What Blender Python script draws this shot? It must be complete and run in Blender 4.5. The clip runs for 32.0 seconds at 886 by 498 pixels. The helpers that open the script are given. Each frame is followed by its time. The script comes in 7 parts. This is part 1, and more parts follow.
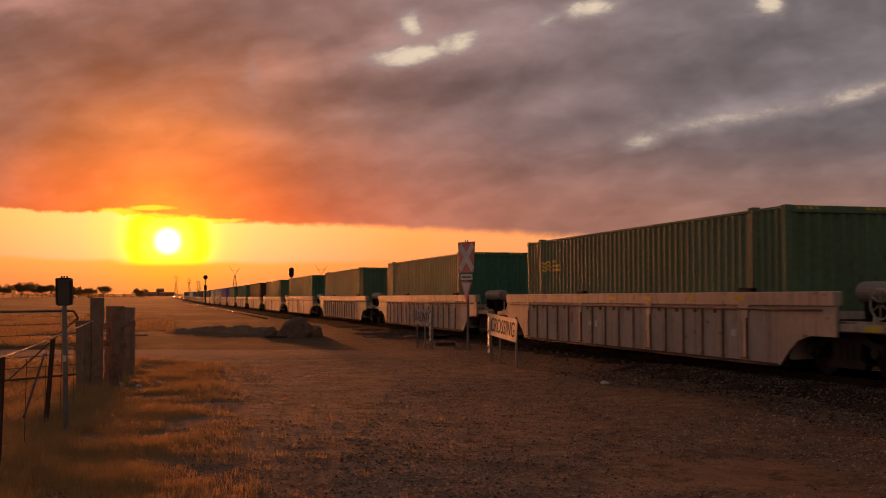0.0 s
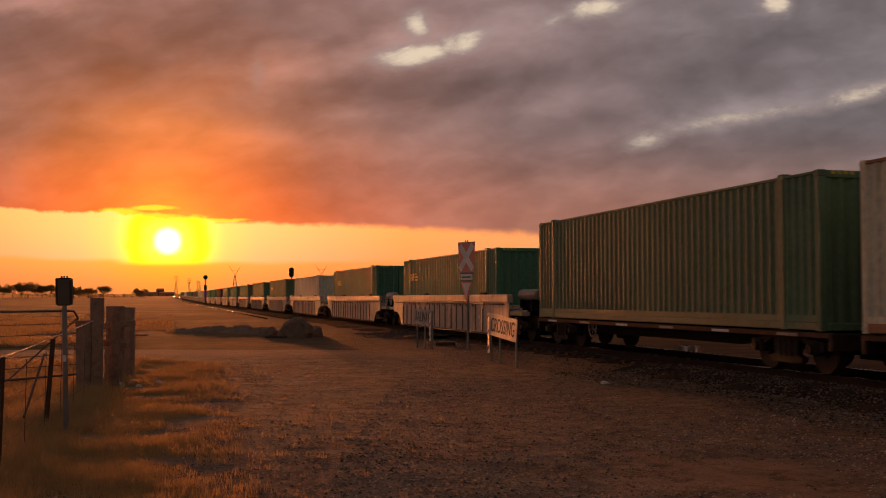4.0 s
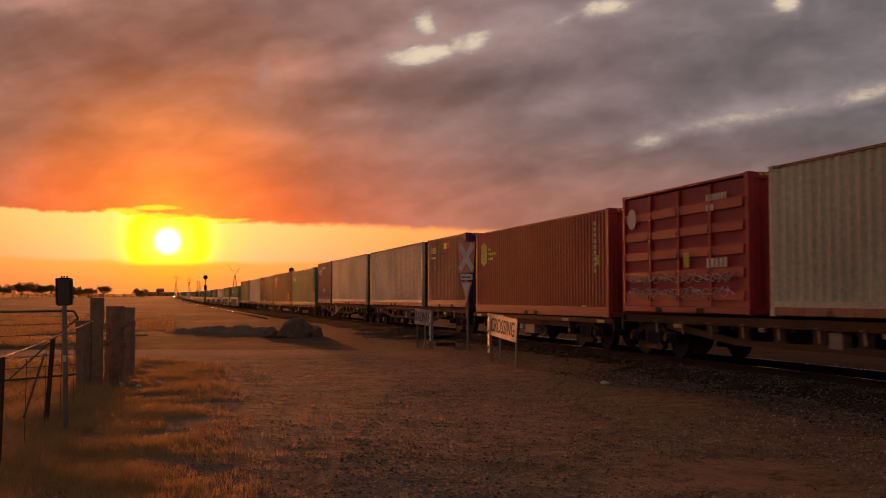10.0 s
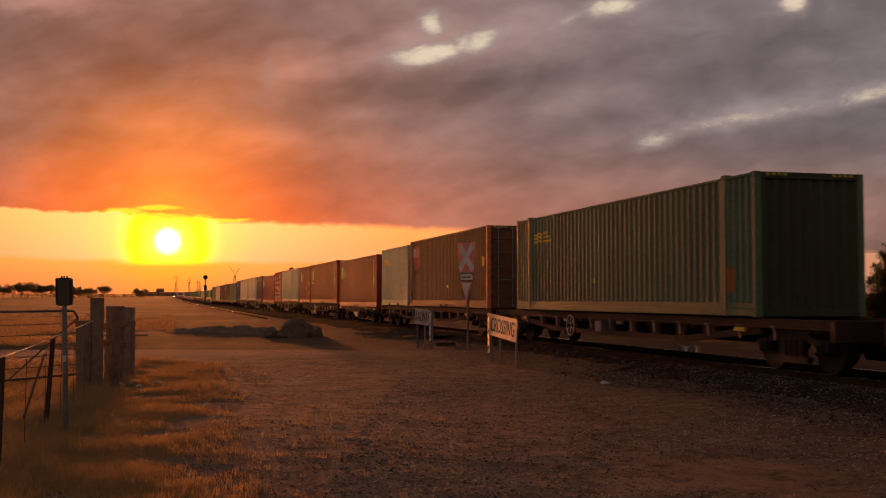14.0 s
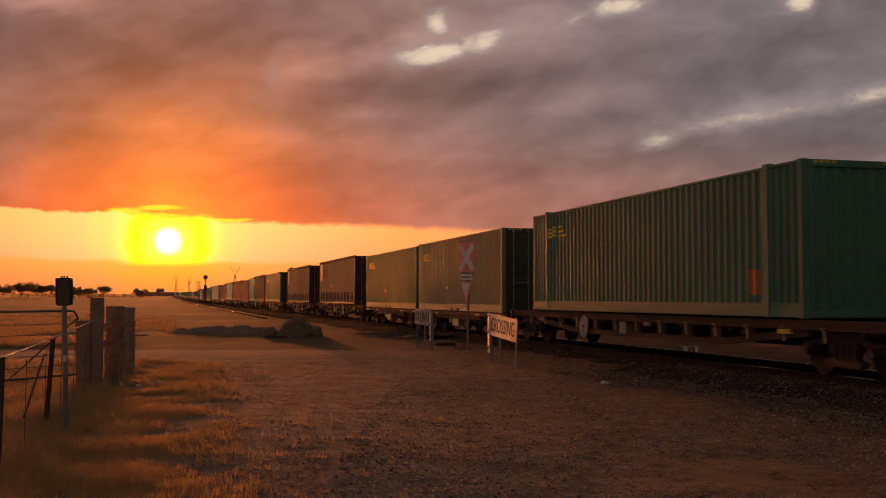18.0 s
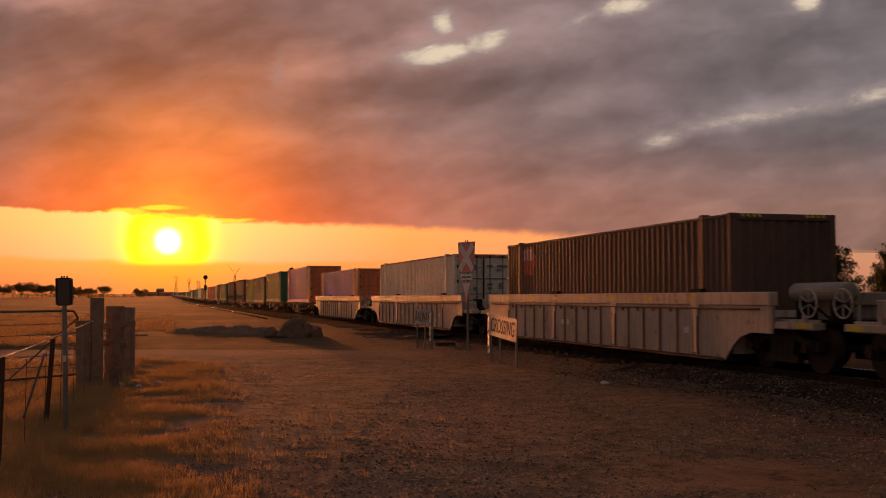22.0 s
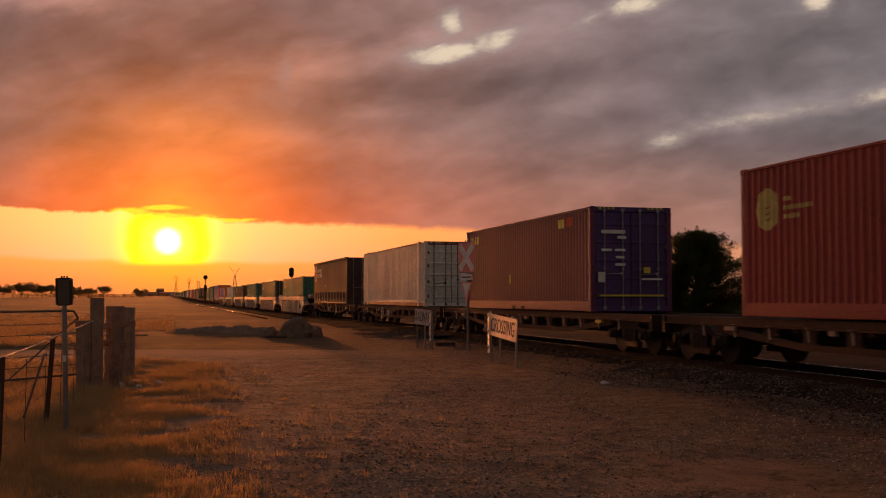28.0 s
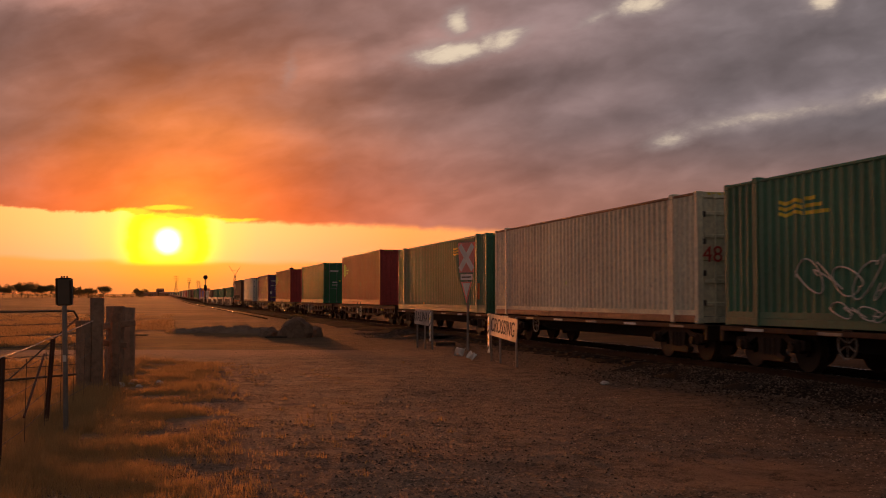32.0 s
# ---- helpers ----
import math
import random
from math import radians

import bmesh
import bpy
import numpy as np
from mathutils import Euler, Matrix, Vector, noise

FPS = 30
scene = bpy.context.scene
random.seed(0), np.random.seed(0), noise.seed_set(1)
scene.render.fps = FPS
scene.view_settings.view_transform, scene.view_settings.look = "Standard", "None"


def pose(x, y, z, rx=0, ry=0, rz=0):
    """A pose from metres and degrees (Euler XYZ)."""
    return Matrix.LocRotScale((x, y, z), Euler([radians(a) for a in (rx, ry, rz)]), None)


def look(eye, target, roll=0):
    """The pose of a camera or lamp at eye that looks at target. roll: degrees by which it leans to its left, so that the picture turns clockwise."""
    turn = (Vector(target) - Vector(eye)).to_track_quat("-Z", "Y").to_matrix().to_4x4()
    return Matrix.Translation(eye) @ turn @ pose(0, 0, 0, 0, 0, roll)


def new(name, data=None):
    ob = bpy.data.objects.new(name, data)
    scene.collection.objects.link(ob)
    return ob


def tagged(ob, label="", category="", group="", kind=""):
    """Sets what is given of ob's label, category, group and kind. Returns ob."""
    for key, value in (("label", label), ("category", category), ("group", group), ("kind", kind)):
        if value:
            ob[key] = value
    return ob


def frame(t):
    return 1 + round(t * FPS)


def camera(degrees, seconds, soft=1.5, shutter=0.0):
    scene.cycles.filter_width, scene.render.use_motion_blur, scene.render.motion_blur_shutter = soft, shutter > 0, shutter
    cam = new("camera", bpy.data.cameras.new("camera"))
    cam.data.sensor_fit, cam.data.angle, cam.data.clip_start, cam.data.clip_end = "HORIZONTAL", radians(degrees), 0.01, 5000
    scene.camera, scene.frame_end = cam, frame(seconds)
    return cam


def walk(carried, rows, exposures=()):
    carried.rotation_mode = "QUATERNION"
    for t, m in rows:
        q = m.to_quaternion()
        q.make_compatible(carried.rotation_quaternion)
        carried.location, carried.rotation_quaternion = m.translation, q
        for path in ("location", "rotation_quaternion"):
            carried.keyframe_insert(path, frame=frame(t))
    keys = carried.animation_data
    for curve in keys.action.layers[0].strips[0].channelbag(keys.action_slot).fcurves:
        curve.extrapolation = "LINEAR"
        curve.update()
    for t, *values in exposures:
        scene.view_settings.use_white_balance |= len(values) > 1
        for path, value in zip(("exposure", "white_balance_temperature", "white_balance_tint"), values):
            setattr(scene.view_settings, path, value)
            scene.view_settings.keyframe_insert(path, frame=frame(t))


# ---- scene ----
# ---- camera ----
EYE = 1.65            # eye height over the dirt
TRACK = 14.81        # the line runs this many degrees to the west of the view
cam = camera(44.77, 32.0, 1.0, 0.12)
VIEW = pose(0, 0, EYE, 92.60, 0, 0)
walk(cam, [(0.0, VIEW), (32.0, VIEW)])

# ---- world, sun, exposure ----
SUN_AZ, SUN_EL = -14.38, 3.0
SUN_DIR = Vector((math.sin(radians(SUN_AZ)) * math.cos(radians(SUN_EL)),
                  math.cos(radians(SUN_AZ)) * math.cos(radians(SUN_EL)), math.sin(radians(SUN_EL))))
scene.view_settings.exposure = 0.0


class Nodes:
    """A small builder for node trees."""

    def __init__(self, tree):
        self.tree = tree
        tree.nodes.clear()

    def add(self, kind):
        return self.tree.nodes.new(kind)

    def link(self, a, b):
        self.tree.links.new(a, b)

    def put(self, socket, value):
        if isinstance(value, bpy.types.NodeSocket):
            self.link(value, socket)
        elif isinstance(value, (tuple, list)) and len(value) == 3 and len(socket.default_value) == 4:
            socket.default_value = (*value, 1)
        else:
            socket.default_value = value

    def math(self, op, a, b=0.0, c=0.0, clamp=False):
        n = self.add("ShaderNodeMath")
        n.operation, n.use_clamp = op, clamp
        for s, v in zip(n.inputs, (a, b, c)):
            self.put(s, v)
        return n.outputs[0]

    def vmath(self, op, a, b=None, out=0):
        n = self.add("ShaderNodeVectorMath")
        n.operation = op
        self.put(n.inputs[0], a)
        if b is not None:
            self.put(n.inputs[1], b)
        return n.outputs[out]

    def scale(self, v, k):
        n = self.add("ShaderNodeVectorMath")
        n.operation = "SCALE"
        self.put(n.inputs[0], v)
        self.put(n.inputs["Scale"], k)
        return n.outputs[0]

    def mix(self, fac, a, b, blend="MIX"):
        n = self.add("ShaderNodeMix")
        n.data_type, n.blend_type = "RGBA", blend
        self.put(n.inputs[0], fac)
        self.put(n.inputs[6], a)
        self.put(n.inputs[7], b)
        return n.outputs[2]

    def ramp(self, fac, stops, interp="LINEAR"):
        n = self.add("ShaderNodeValToRGB")
        n.color_ramp.interpolation = interp
        e = n.color_ramp.elements
        while len(e) < len(stops):
            e.new(0.5)
        for el, (p, c) in zip(e, stops):
            el.position = p
            el.color = (*c, 1) if isinstance(c, tuple) else (c, c, c, 1)
        self.put(n.inputs[0], fac)
        return n.outputs[0]

    def span(self, x, a, b, lo=0.0, hi=1.0, smooth=False):
        n = self.add("ShaderNodeMapRange")
        n.interpolation_type = "SMOOTHSTEP" if smooth else "LINEAR"
        for s, v in zip(n.inputs, (x, a, b, lo, hi)):
            self.put(s, v)
        return n.outputs[0]

    def noise(self, vec, scale, detail=4.0, rough=0.55, distort=0.0, out=0):
        n = self.add("ShaderNodeTexNoise")
        self.put(n.inputs["Vector"], vec)
        n.inputs["Scale"].default_value = scale
        n.inputs["Detail"].default_value = detail
        n.inputs["Roughness"].default_value = rough
        n.inputs["Distortion"].default_value = distort
        return n.outputs[out]

    def xyz(self, v):
        n = self.add("ShaderNodeSeparateXYZ")
        self.put(n.inputs[0], v)
        return n.outputs

    def join(self, x, y, z):
        n = self.add("ShaderNodeCombineXYZ")
        for s, v in zip(n.inputs, (x, y, z)):
            self.put(s, v)
        return n.outputs[0]


TILT = radians(2.60)


def sky_grid(n, x, y, z):
    """Flat coordinates on the evening sky: across to the right and down, with the sun near (2.97, 4.27)."""
    y = n.math("MAXIMUM", y, 0.05)
    u, v = n.math("DIVIDE", x, y), n.math("DIVIDE", z, y)
    deep = n.math("ADD", n.math("MULTIPLY", v, math.sin(TILT)), math.cos(TILT))
    across = n.math("ADD", n.math("MULTIPLY", n.math("DIVIDE", u, deep), 19.03), 7.84)
    tall = n.math("DIVIDE", n.math("SUBTRACT", n.math("MULTIPLY", v, math.cos(TILT)), math.sin(TILT)), deep)
    return across, n.math("SUBTRACT", 4.41, n.math("MULTIPLY", tall, 19.03))


def oval_far(n, across, down, cx, cy, rx, ry, turn=0.0, square=1):
    """Distance from an oval's middle, 1 on its rim; square 2 gives it blunt corners."""
    dx, dy = n.math("SUBTRACT", across, cx), n.math("SUBTRACT", down, cy)
    c, s = math.cos(turn), math.sin(turn)
    px = n.math("ADD", n.math("MULTIPLY", dx, c / rx), n.math("MULTIPLY", dy, s / rx))
    py = n.math("ADD", n.math("MULTIPLY", dx, -s / ry), n.math("MULTIPLY", dy, c / ry))
    px, py = n.math("MULTIPLY", px, px), n.math("MULTIPLY", py, py)
    if square == 2:
        px, py = n.math("MULTIPLY", px, px), n.math("MULTIPLY", py, py)
    return n.math("POWER", n.math("ADD", px, py), 0.5 / square)


def make_world():
    world = bpy.data.worlds.new("evening_sky")
    world.use_nodes = True
    scene.world = world
    n = Nodes(world.node_tree)
    sky = n.add("ShaderNodeTexSky")
    sky.sky_type, sky.sun_disc = "NISHITA", False
    sky.sun_elevation, sky.sun_rotation = radians(SUN_EL), radians(SUN_AZ)
    sky.air_density, sky.dust_density, sky.ozone_density = 1.5, 4.0, 1.0
    ray = n.add("ShaderNodeTexCoord").outputs["Generated"]
    x, y, up = n.xyz(ray)
    near = n.vmath("DOT_PRODUCT", ray, tuple(SUN_DIR), out=1)
    across, down = sky_grid(n, x, y, up)
    wave = n.noise(n.join(n.math("MULTIPLY", across, 0.5), n.math("MULTIPLY", down, 3.0), 0.0), 1.0, 3.0, 0.5)
    # warm clear air under the clouds, palest round the sun
    far = oval_far(n, across, down, 2.97, 4.27, 1.0, 0.85)
    clear = n.ramp(n.span(far, 0.0, 10.0), [(0.0, (1.0, 0.86, 0.05)), (0.075, (1.0, 0.68, 0.12)), (0.105, (1.0, 0.51, 0.18)), (0.16, (1.0, 0.385, 0.20)), (0.28, (0.96, 0.305, 0.165)), (0.42, (0.90, 0.268, 0.11)), (0.7, (0.80, 0.30, 0.135)), (1.0, (0.60, 0.26, 0.15))])
    # a bank of dusty haze that lies along the horizon
    haze = n.ramp(n.span(far, 0.0, 10.0), [(0.0, (1.0, 0.42, 0.02)), (0.07, (1.0, 0.33, 0.04)), (0.15, (0.96, 0.275, 0.08)), (0.3, (0.87, 0.235, 0.076)), (0.6, (0.82, 0.235, 0.085)), (1.0, (0.6, 0.24, 0.12))])
    haze = n.scale(haze, n.span(down, 4.6, 5.3, 1.04, 0.86))
    top = n.math("ADD", n.math("ADD", 4.50, n.math("MULTIPLY", n.span(across, 0.0, 3.0), 0.10)), n.math("MULTIPLY", n.math("SUBTRACT", wave, 0.5), 0.16))
    bank = n.span(n.math("SUBTRACT", down, top), -0.02, 0.09, 0.0, 1.0, smooth=True)
    bank = n.math("MULTIPLY", bank, n.span(across, 6.0, 11.0, 1.0, 0.25))
    air = n.mix(bank, clear, haze)
    # the sun: a white disc in a yellow aureole whose foot stands in the haze
    wisp = n.math("MULTIPLY", n.math("SUBTRACT", n.noise(n.join(n.math("MULTIPLY", across, 2.2), n.math("MULTIPLY", down, 3.5), 4.0), 1.0, 4.0, 0.6), 0.5), 0.20)
    ball = n.math("ADD", oval_far(n, across, down, 2.97, 4.27, 0.76, 0.68, square=2), oval_far(n, across, down, 2.97, 4.27, 0.76, 0.68))
    ball = n.math("ADD", n.math("MULTIPLY", ball, 0.5), wisp)
    aureole = n.ramp(n.span(ball, 0.0, 2.0), [(0.0, (1.0, 1.0, 0.6)), (0.12, (1.0, 1.0, 0.36)), (0.20, (1.0, 1.0, 0.10)), (0.36, (1.0, 0.95, 0.02)), (0.46, (0.98, 0.88, 0.02)), (0.54, (1.0, 0.82, 0.15)), (0.64, (1.0, 0.68, 0.22)), (0.78, (1.0, 0.52, 0.20)), (1.0, (1.0, 0.5, 0.14))])
    shine = n.span(ball, 0.75, 1.5, 1.0, 0.0, smooth=True)
    foot = n.span(n.math("ADD", down, n.math("MULTIPLY", n.math("SUBTRACT", wave, 0.5), 0.12)), 4.60, 4.72, 1.0, 0.0, smooth=True)
    air = n.mix(n.math("MULTIPLY", shine, foot), air, aureole)
    disc = n.span(oval_far(n, across, down, 2.97, 4.27, 1.0, 1.0), 0.06, 0.29, 1.0, 0.0, smooth=True)
    toward = n.span(near, -0.45, 0.72, 0.05, 1.0, smooth=True)
    low = n.span(up, 0.10, 0.3, 1.0, 0.25, smooth=True)
    air = n.scale(air, n.math("MULTIPLY", toward, low))
    total = n.vmath("ADD", n.vmath("ADD", n.scale(sky.outputs[0], 0.05), air), n.scale((3.0, 2.8, 1.7), disc))
    bg = n.add("ShaderNodeBackground")
    n.put(bg.inputs[0], total)
    bg.inputs[1].default_value = 1.0
    n.link(bg.outputs[0], n.add("ShaderNodeOutputWorld").inputs[0])


make_world()
sun = new("sun", bpy.data.lights.new("sun", "SUN"))
sun.data.energy, sun.data.angle, sun.data.color = 5.0, radians(6.5), (1.0, 0.27, 0.06)
sun.matrix_world = look((0, 0, 0), -SUN_DIR)

# ---- materials ----
def surface(name, base, rough=0.7, metal=0.0, vary=0.25, grain=6.0, coarse=0.7, bump=0.15, fleck=None, fleck_at=0.62, fleck_size=2.5,
            streak=0.0, shift=0.0, spec=0.5, bump_size=40.0, island=0.0):
    """A worn surface: two scales of tone, stains of another colour (fleck), streaks that run down, and fine relief."""
    m = bpy.data.materials.new(name)
    m.use_nodes = True
    n = Nodes(m.node_tree)
    at = n.add("ShaderNodeTexCoord").outputs["Object"]
    info = n.add("ShaderNodeObjectInfo").outputs["Random"]
    at = n.vmath("ADD", at, n.scale((37.0, 11.0, 5.0), info))
    fine = n.noise(at, grain, 5.0, 0.65)
    wide = n.noise(at, coarse, 3.0, 0.5)
    tone = n.math("ADD", n.span(fine, 0.3, 0.7, 1 - vary, 1 + vary), n.span(wide, 0.3, 0.7, -vary, vary))
    if shift:
        tone = n.math("MULTIPLY", tone, n.span(info, 0, 1, 1 - shift, 1 + shift))
    if island:
        tone = n.math("MULTIPLY", tone, n.span(n.add("ShaderNodeNewGeometry").outputs["Random Per Island"], 0, 1, 1 - island, 1 + island))
    col = n.scale(tuple(base), tone)
    if streak:
        x, y, z = n.xyz(at)
        runs = n.noise(n.join(n.math("MULTIPLY", x, 7.0), n.math("MULTIPLY", y, 7.0), n.math("MULTIPLY", z, 0.5)), 1.0, 4.0, 0.6)
        col = n.mix(n.span(runs, 0.5, 0.8, 0.0, streak), col, fleck or (0.05, 0.03, 0.02))
    if fleck:
        spots = n.noise(at, fleck_size, 6.0, 0.7)
        col = n.mix(n.span(spots, fleck_at, fleck_at + 0.1, 0.0, 0.85), col, fleck)
    b = n.add("ShaderNodeBsdfPrincipled")
    n.put(b.inputs["Base Color"], col)
    n.put(b.inputs["Roughness"], n.span(fine, 0.3, 0.7, max(rough - 0.12, 0.05), min(rough + 0.12, 1.0)))
    b.inputs["Metallic"].default_value = metal
    b.inputs["Specular IOR Level"].default_value = spec
    if bump:
        bm = n.add("ShaderNodeBump")
        bm.inputs["Strength"].default_value = bump
        bm.inputs["Distance"].default_value = 0.02
        n.put(bm.inputs["Height"], n.noise(at, bump_size, 4.0, 0.6))
        n.link(bm.outputs[0], b.inputs["Normal"])
    n.link(b.outputs[0], n.add("ShaderNodeOutputMaterial").inputs[0])
    return m


RUST = (0.13, 0.05, 0.02)


def paint(name, base, wear=0.3):
    return surface(name, base, rough=0.5, vary=0.2, grain=9.0, coarse=0.35, bump=0.07, fleck=RUST, fleck_at=0.66, fleck_size=1.6, streak=wear, bump_size=25.0, spec=0.35)


PAINT = {
    "green": paint("green_container_paint", (0.085, 0.235, 0.145)),
    "deep_green": paint("deep_green_container_paint", (0.042, 0.19, 0.080), 0.15),
    "olive": paint("olive_green_container_paint", (0.155, 0.245, 0.135)),
    "teal": paint("pale_teal_container_paint", (0.374, 0.623, 0.511)),
    "cream": paint("cream_container_paint", (0.84, 0.76, 0.57), 0.28),
    "grey": paint("grey_container_paint", (0.78, 0.72, 0.54), 0.22),
    "white": paint("white_container_paint", (0.86, 0.79, 0.67), 0.2),
    "brown": paint("dark_brown_container_paint", (0.086, 0.046, 0.036)),
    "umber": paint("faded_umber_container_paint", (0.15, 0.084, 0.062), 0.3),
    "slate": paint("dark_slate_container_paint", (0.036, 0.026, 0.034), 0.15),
    # stains on green, darkened further for the shade on rear ends
    "stained_shade": paint("shade_dark_stained_green_paint", (0.075, 0.080, 0.042), 0.5),
    "faded": paint("sun_faded_green_paint", (0.19, 0.265, 0.165), 0.35),
    "rust": paint("rust_brown_container_paint", (0.26, 0.105, 0.04), 0.4),
    "red": paint("oxide_red_container_paint", (0.44, 0.064, 0.056), 0.14),
    "crimson": paint("crimson_container_paint", (0.52, 0.050, 0.060), 0.14),
    "purple": paint("dark_purple_container_paint", (0.165, 0.046, 0.115), 0.15),
    "navy": paint("navy_container_paint", (0.100, 0.052, 0.165), 0.12),
    "blue": paint("faded_blue_container_paint", (0.26, 0.19, 0.58), 0.15),
    "orange": paint("faded_orange_container_paint", (0.88, 0.40, 0.22), 0.3),
    "rust_orange": paint("rusty_orange_container_paint", (0.95, 0.30, 0.13), 0.4),
}
RAILRUST = surface("rust_bled_edge_rail", (0.40, 0.19, 0.10), rough=0.6, vary=0.3, grain=5.0, coarse=0.8, bump=0.1, fleck=(0.12, 0.055, 0.03), fleck_at=0.56, spec=0.4)
SHEAF = surface("lime_yellow_emblem_paint", (0.86, 0.70, 0.07), rough=0.6, vary=0.25, grain=4.0, bump=0.03)
# rusty, and darker than WELL to paint the ribs' shadow sides
WELLRIB = surface("rusty_shade_dark_wagon_rib", (0.21, 0.125, 0.088), rough=0.6, vary=0.3, grain=5.0, coarse=0.9, bump=0.1, fleck=(0.10, 0.05, 0.03), fleck_at=0.55)
CURTAIN = surface("brown_curtain_tarpaulin", (0.17, 0.095, 0.075), rough=0.6, vary=0.2, grain=3.0, coarse=0.3, bump=0.35, bump_size=3.0, streak=0.3, spec=0.15)
WELL = surface("sun_bleached_grey_wagon_paint", (0.62, 0.49, 0.395), rough=0.45, vary=0.14, grain=5.0, coarse=0.4, bump=0.08, fleck=(0.16, 0.085, 0.05), fleck_at=0.585, streak=0.75)
FLAT = surface("rusty_wagon_steel", (0.12, 0.058, 0.035), spec=0.25, rough=0.8, vary=0.3, grain=7.0, coarse=0.6, bump=0.2, fleck=(0.05, 0.03, 0.025), fleck_at=0.6)
# grimy steel, near-black so that it also paints shade in openings
UNDER = surface("grimy_shade_black_steel", (0.014, 0.010, 0.008), spec=0.2, rough=0.75, vary=0.3, grain=9.0, bump=0.15)
BOGIE = surface("oily_brown_bogie_steel", (0.050, 0.029, 0.019), spec=0.2, rough=0.6, vary=0.35, grain=8.0, bump=0.2)
BRACKET = surface("pale_worn_bracket_paint", (0.36, 0.25, 0.19), rough=0.6, vary=0.25, grain=8.0, bump=0.08)
CAST = surface("grimy_steel_corner", (0.09, 0.07, 0.06), rough=0.6, vary=0.3, bump=0.1)
ROD = surface("galvanised_rod_steel", (0.35, 0.33, 0.32), rough=0.45, metal=0.6, vary=0.2, bump=0.05)
TANK = surface("dusty_grey_tank_paint", (0.34, 0.285, 0.24), rough=0.5, vary=0.2, grain=6.0, bump=0.05)
WHEELPAINT = surface("off_white_handwheel_paint", (0.60, 0.53, 0.44), rough=0.5, vary=0.2, bump=0.05)
YELLOW = surface("faded_yellow_marking", (0.78, 0.60, 0.06), rough=0.6, vary=0.2, bump=0.03)
GOLD = surface("gold_yellow_emblem_paint", (0.80, 0.66, 0.20), rough=0.6, vary=0.2, bump=0.03)
WHITE = surface("dull_white_lettering", (0.82, 0.79, 0.73), rough=0.6, vary=0.15, bump=0.02)
SALMON = surface("faded_red_emblem_paint", (0.62, 0.15, 0.09), rough=0.6, vary=0.2, bump=0.03)
LIME = surface("lime_yellow_sticker", (0.82, 0.95, 0.06), rough=0.5, vary=0.1, bump=0.0)
REDMARK = surface("red_marking", (0.5, 0.05, 0.04), rough=0.6, vary=0.15, bump=0.0)
PINK = surface("pink_spray_paint", (0.72, 0.26, 0.38), rough=0.6, vary=0.3, bump=0.0)
VIOLET = surface("violet_spray_paint", (0.26, 0.10, 0.32), rough=0.6, vary=0.3, bump=0.0)
ORANGE = surface("orange_plastic_box", (0.6, 0.17, 0.03), rough=0.5, vary=0.15, bump=0.03)
RAIL = surface("polished_rail_steel", (0.34, 0.30, 0.27), rough=0.22, metal=0.9, vary=0.15, bump=0.02)
RAILSIDE = surface("rusty_rail_steel", (0.055, 0.030, 0.020), spec=0.1, rough=0.8, vary=0.3, bump=0.15)
SLEEPER = surface("weathered_concrete_sleeper", (0.07, 0.055, 0.046), spec=0.1, rough=0.9, vary=0.25, grain=14.0, bump=0.2)
# darker than the loose stones: the train's shade is put into this colour
BALLAST = surface("shade_dark_basalt_ballast", (0.032, 0.023, 0.018), spec=0.05, rough=0.95, vary=0.45, grain=14.0, coarse=0.5, bump=0.45, bump_size=18.0)
STONE = surface("dark_basalt_stone", (0.108, 0.077, 0.060), island=0.75, spec=0.15, rough=0.85, vary=0.5, grain=9.0, coarse=2.5, bump=0.3, shift=0.4)
CLOD = surface("dry_brown_clod", (0.29, 0.198, 0.145), island=0.8, rough=0.95, vary=0.35, grain=20.0, bump=0.4, shift=0.4)
TIMBER = surface("weathered_fence_timber", (0.33, 0.215, 0.15), rough=0.85, vary=0.3, grain=9.0, bump=0.5, bump_size=14.0)
PICKET = surface("rusty_picket_steel", (0.13, 0.06, 0.04), rough=0.7, vary=0.3, bump=0.2)
GATE = surface("dull_gate_pipe", (0.15, 0.11, 0.08), rough=0.5, metal=0.4, vary=0.2, bump=0.05)
DULLRAIL = surface("rust_dulled_siding_rail", (0.04, 0.022, 0.015), spec=0.02, rough=0.95, metal=0.0, vary=0.25, bump=0.1)
WIRE = surface("galvanised_fence_wire", (0.34, 0.29, 0.25), rough=0.42, metal=0.8, vary=0.15, bump=0.0)
FENCEWIRE = surface("dull_fence_wire", (0.12, 0.085, 0.065), rough=0.5, metal=0.5, vary=0.2, bump=0.0)
POST = surface("grey_signpost_steel", (0.30, 0.27, 0.25), rough=0.5, metal=0.3, vary=0.2, bump=0.05)
BOXBACK = surface("dull_brown_sign_back", (0.14, 0.10, 0.07), rough=0.6, vary=0.2, bump=0.05)
WORDBOARD = surface("weathered_white_board", (0.56, 0.47, 0.42), rough=0.6, vary=0.2, grain=4.0, coarse=1.2, bump=0.03, fleck=(0.3, 0.22, 0.17), fleck_at=0.64, streak=0.3)
BOARD = surface("off_white_reflective_sign_board", (0.92, 0.86, 0.82), metal=0.35, rough=0.42, vary=0.12, grain=3.0, bump=0.03, fleck=(0.4, 0.34, 0.28), fleck_at=0.66)
SIGNRED = surface("faded_red_reflective_sign_face", (0.92, 0.36, 0.29), metal=0.3, rough=0.45, vary=0.15, grain=3.0, bump=0.02)
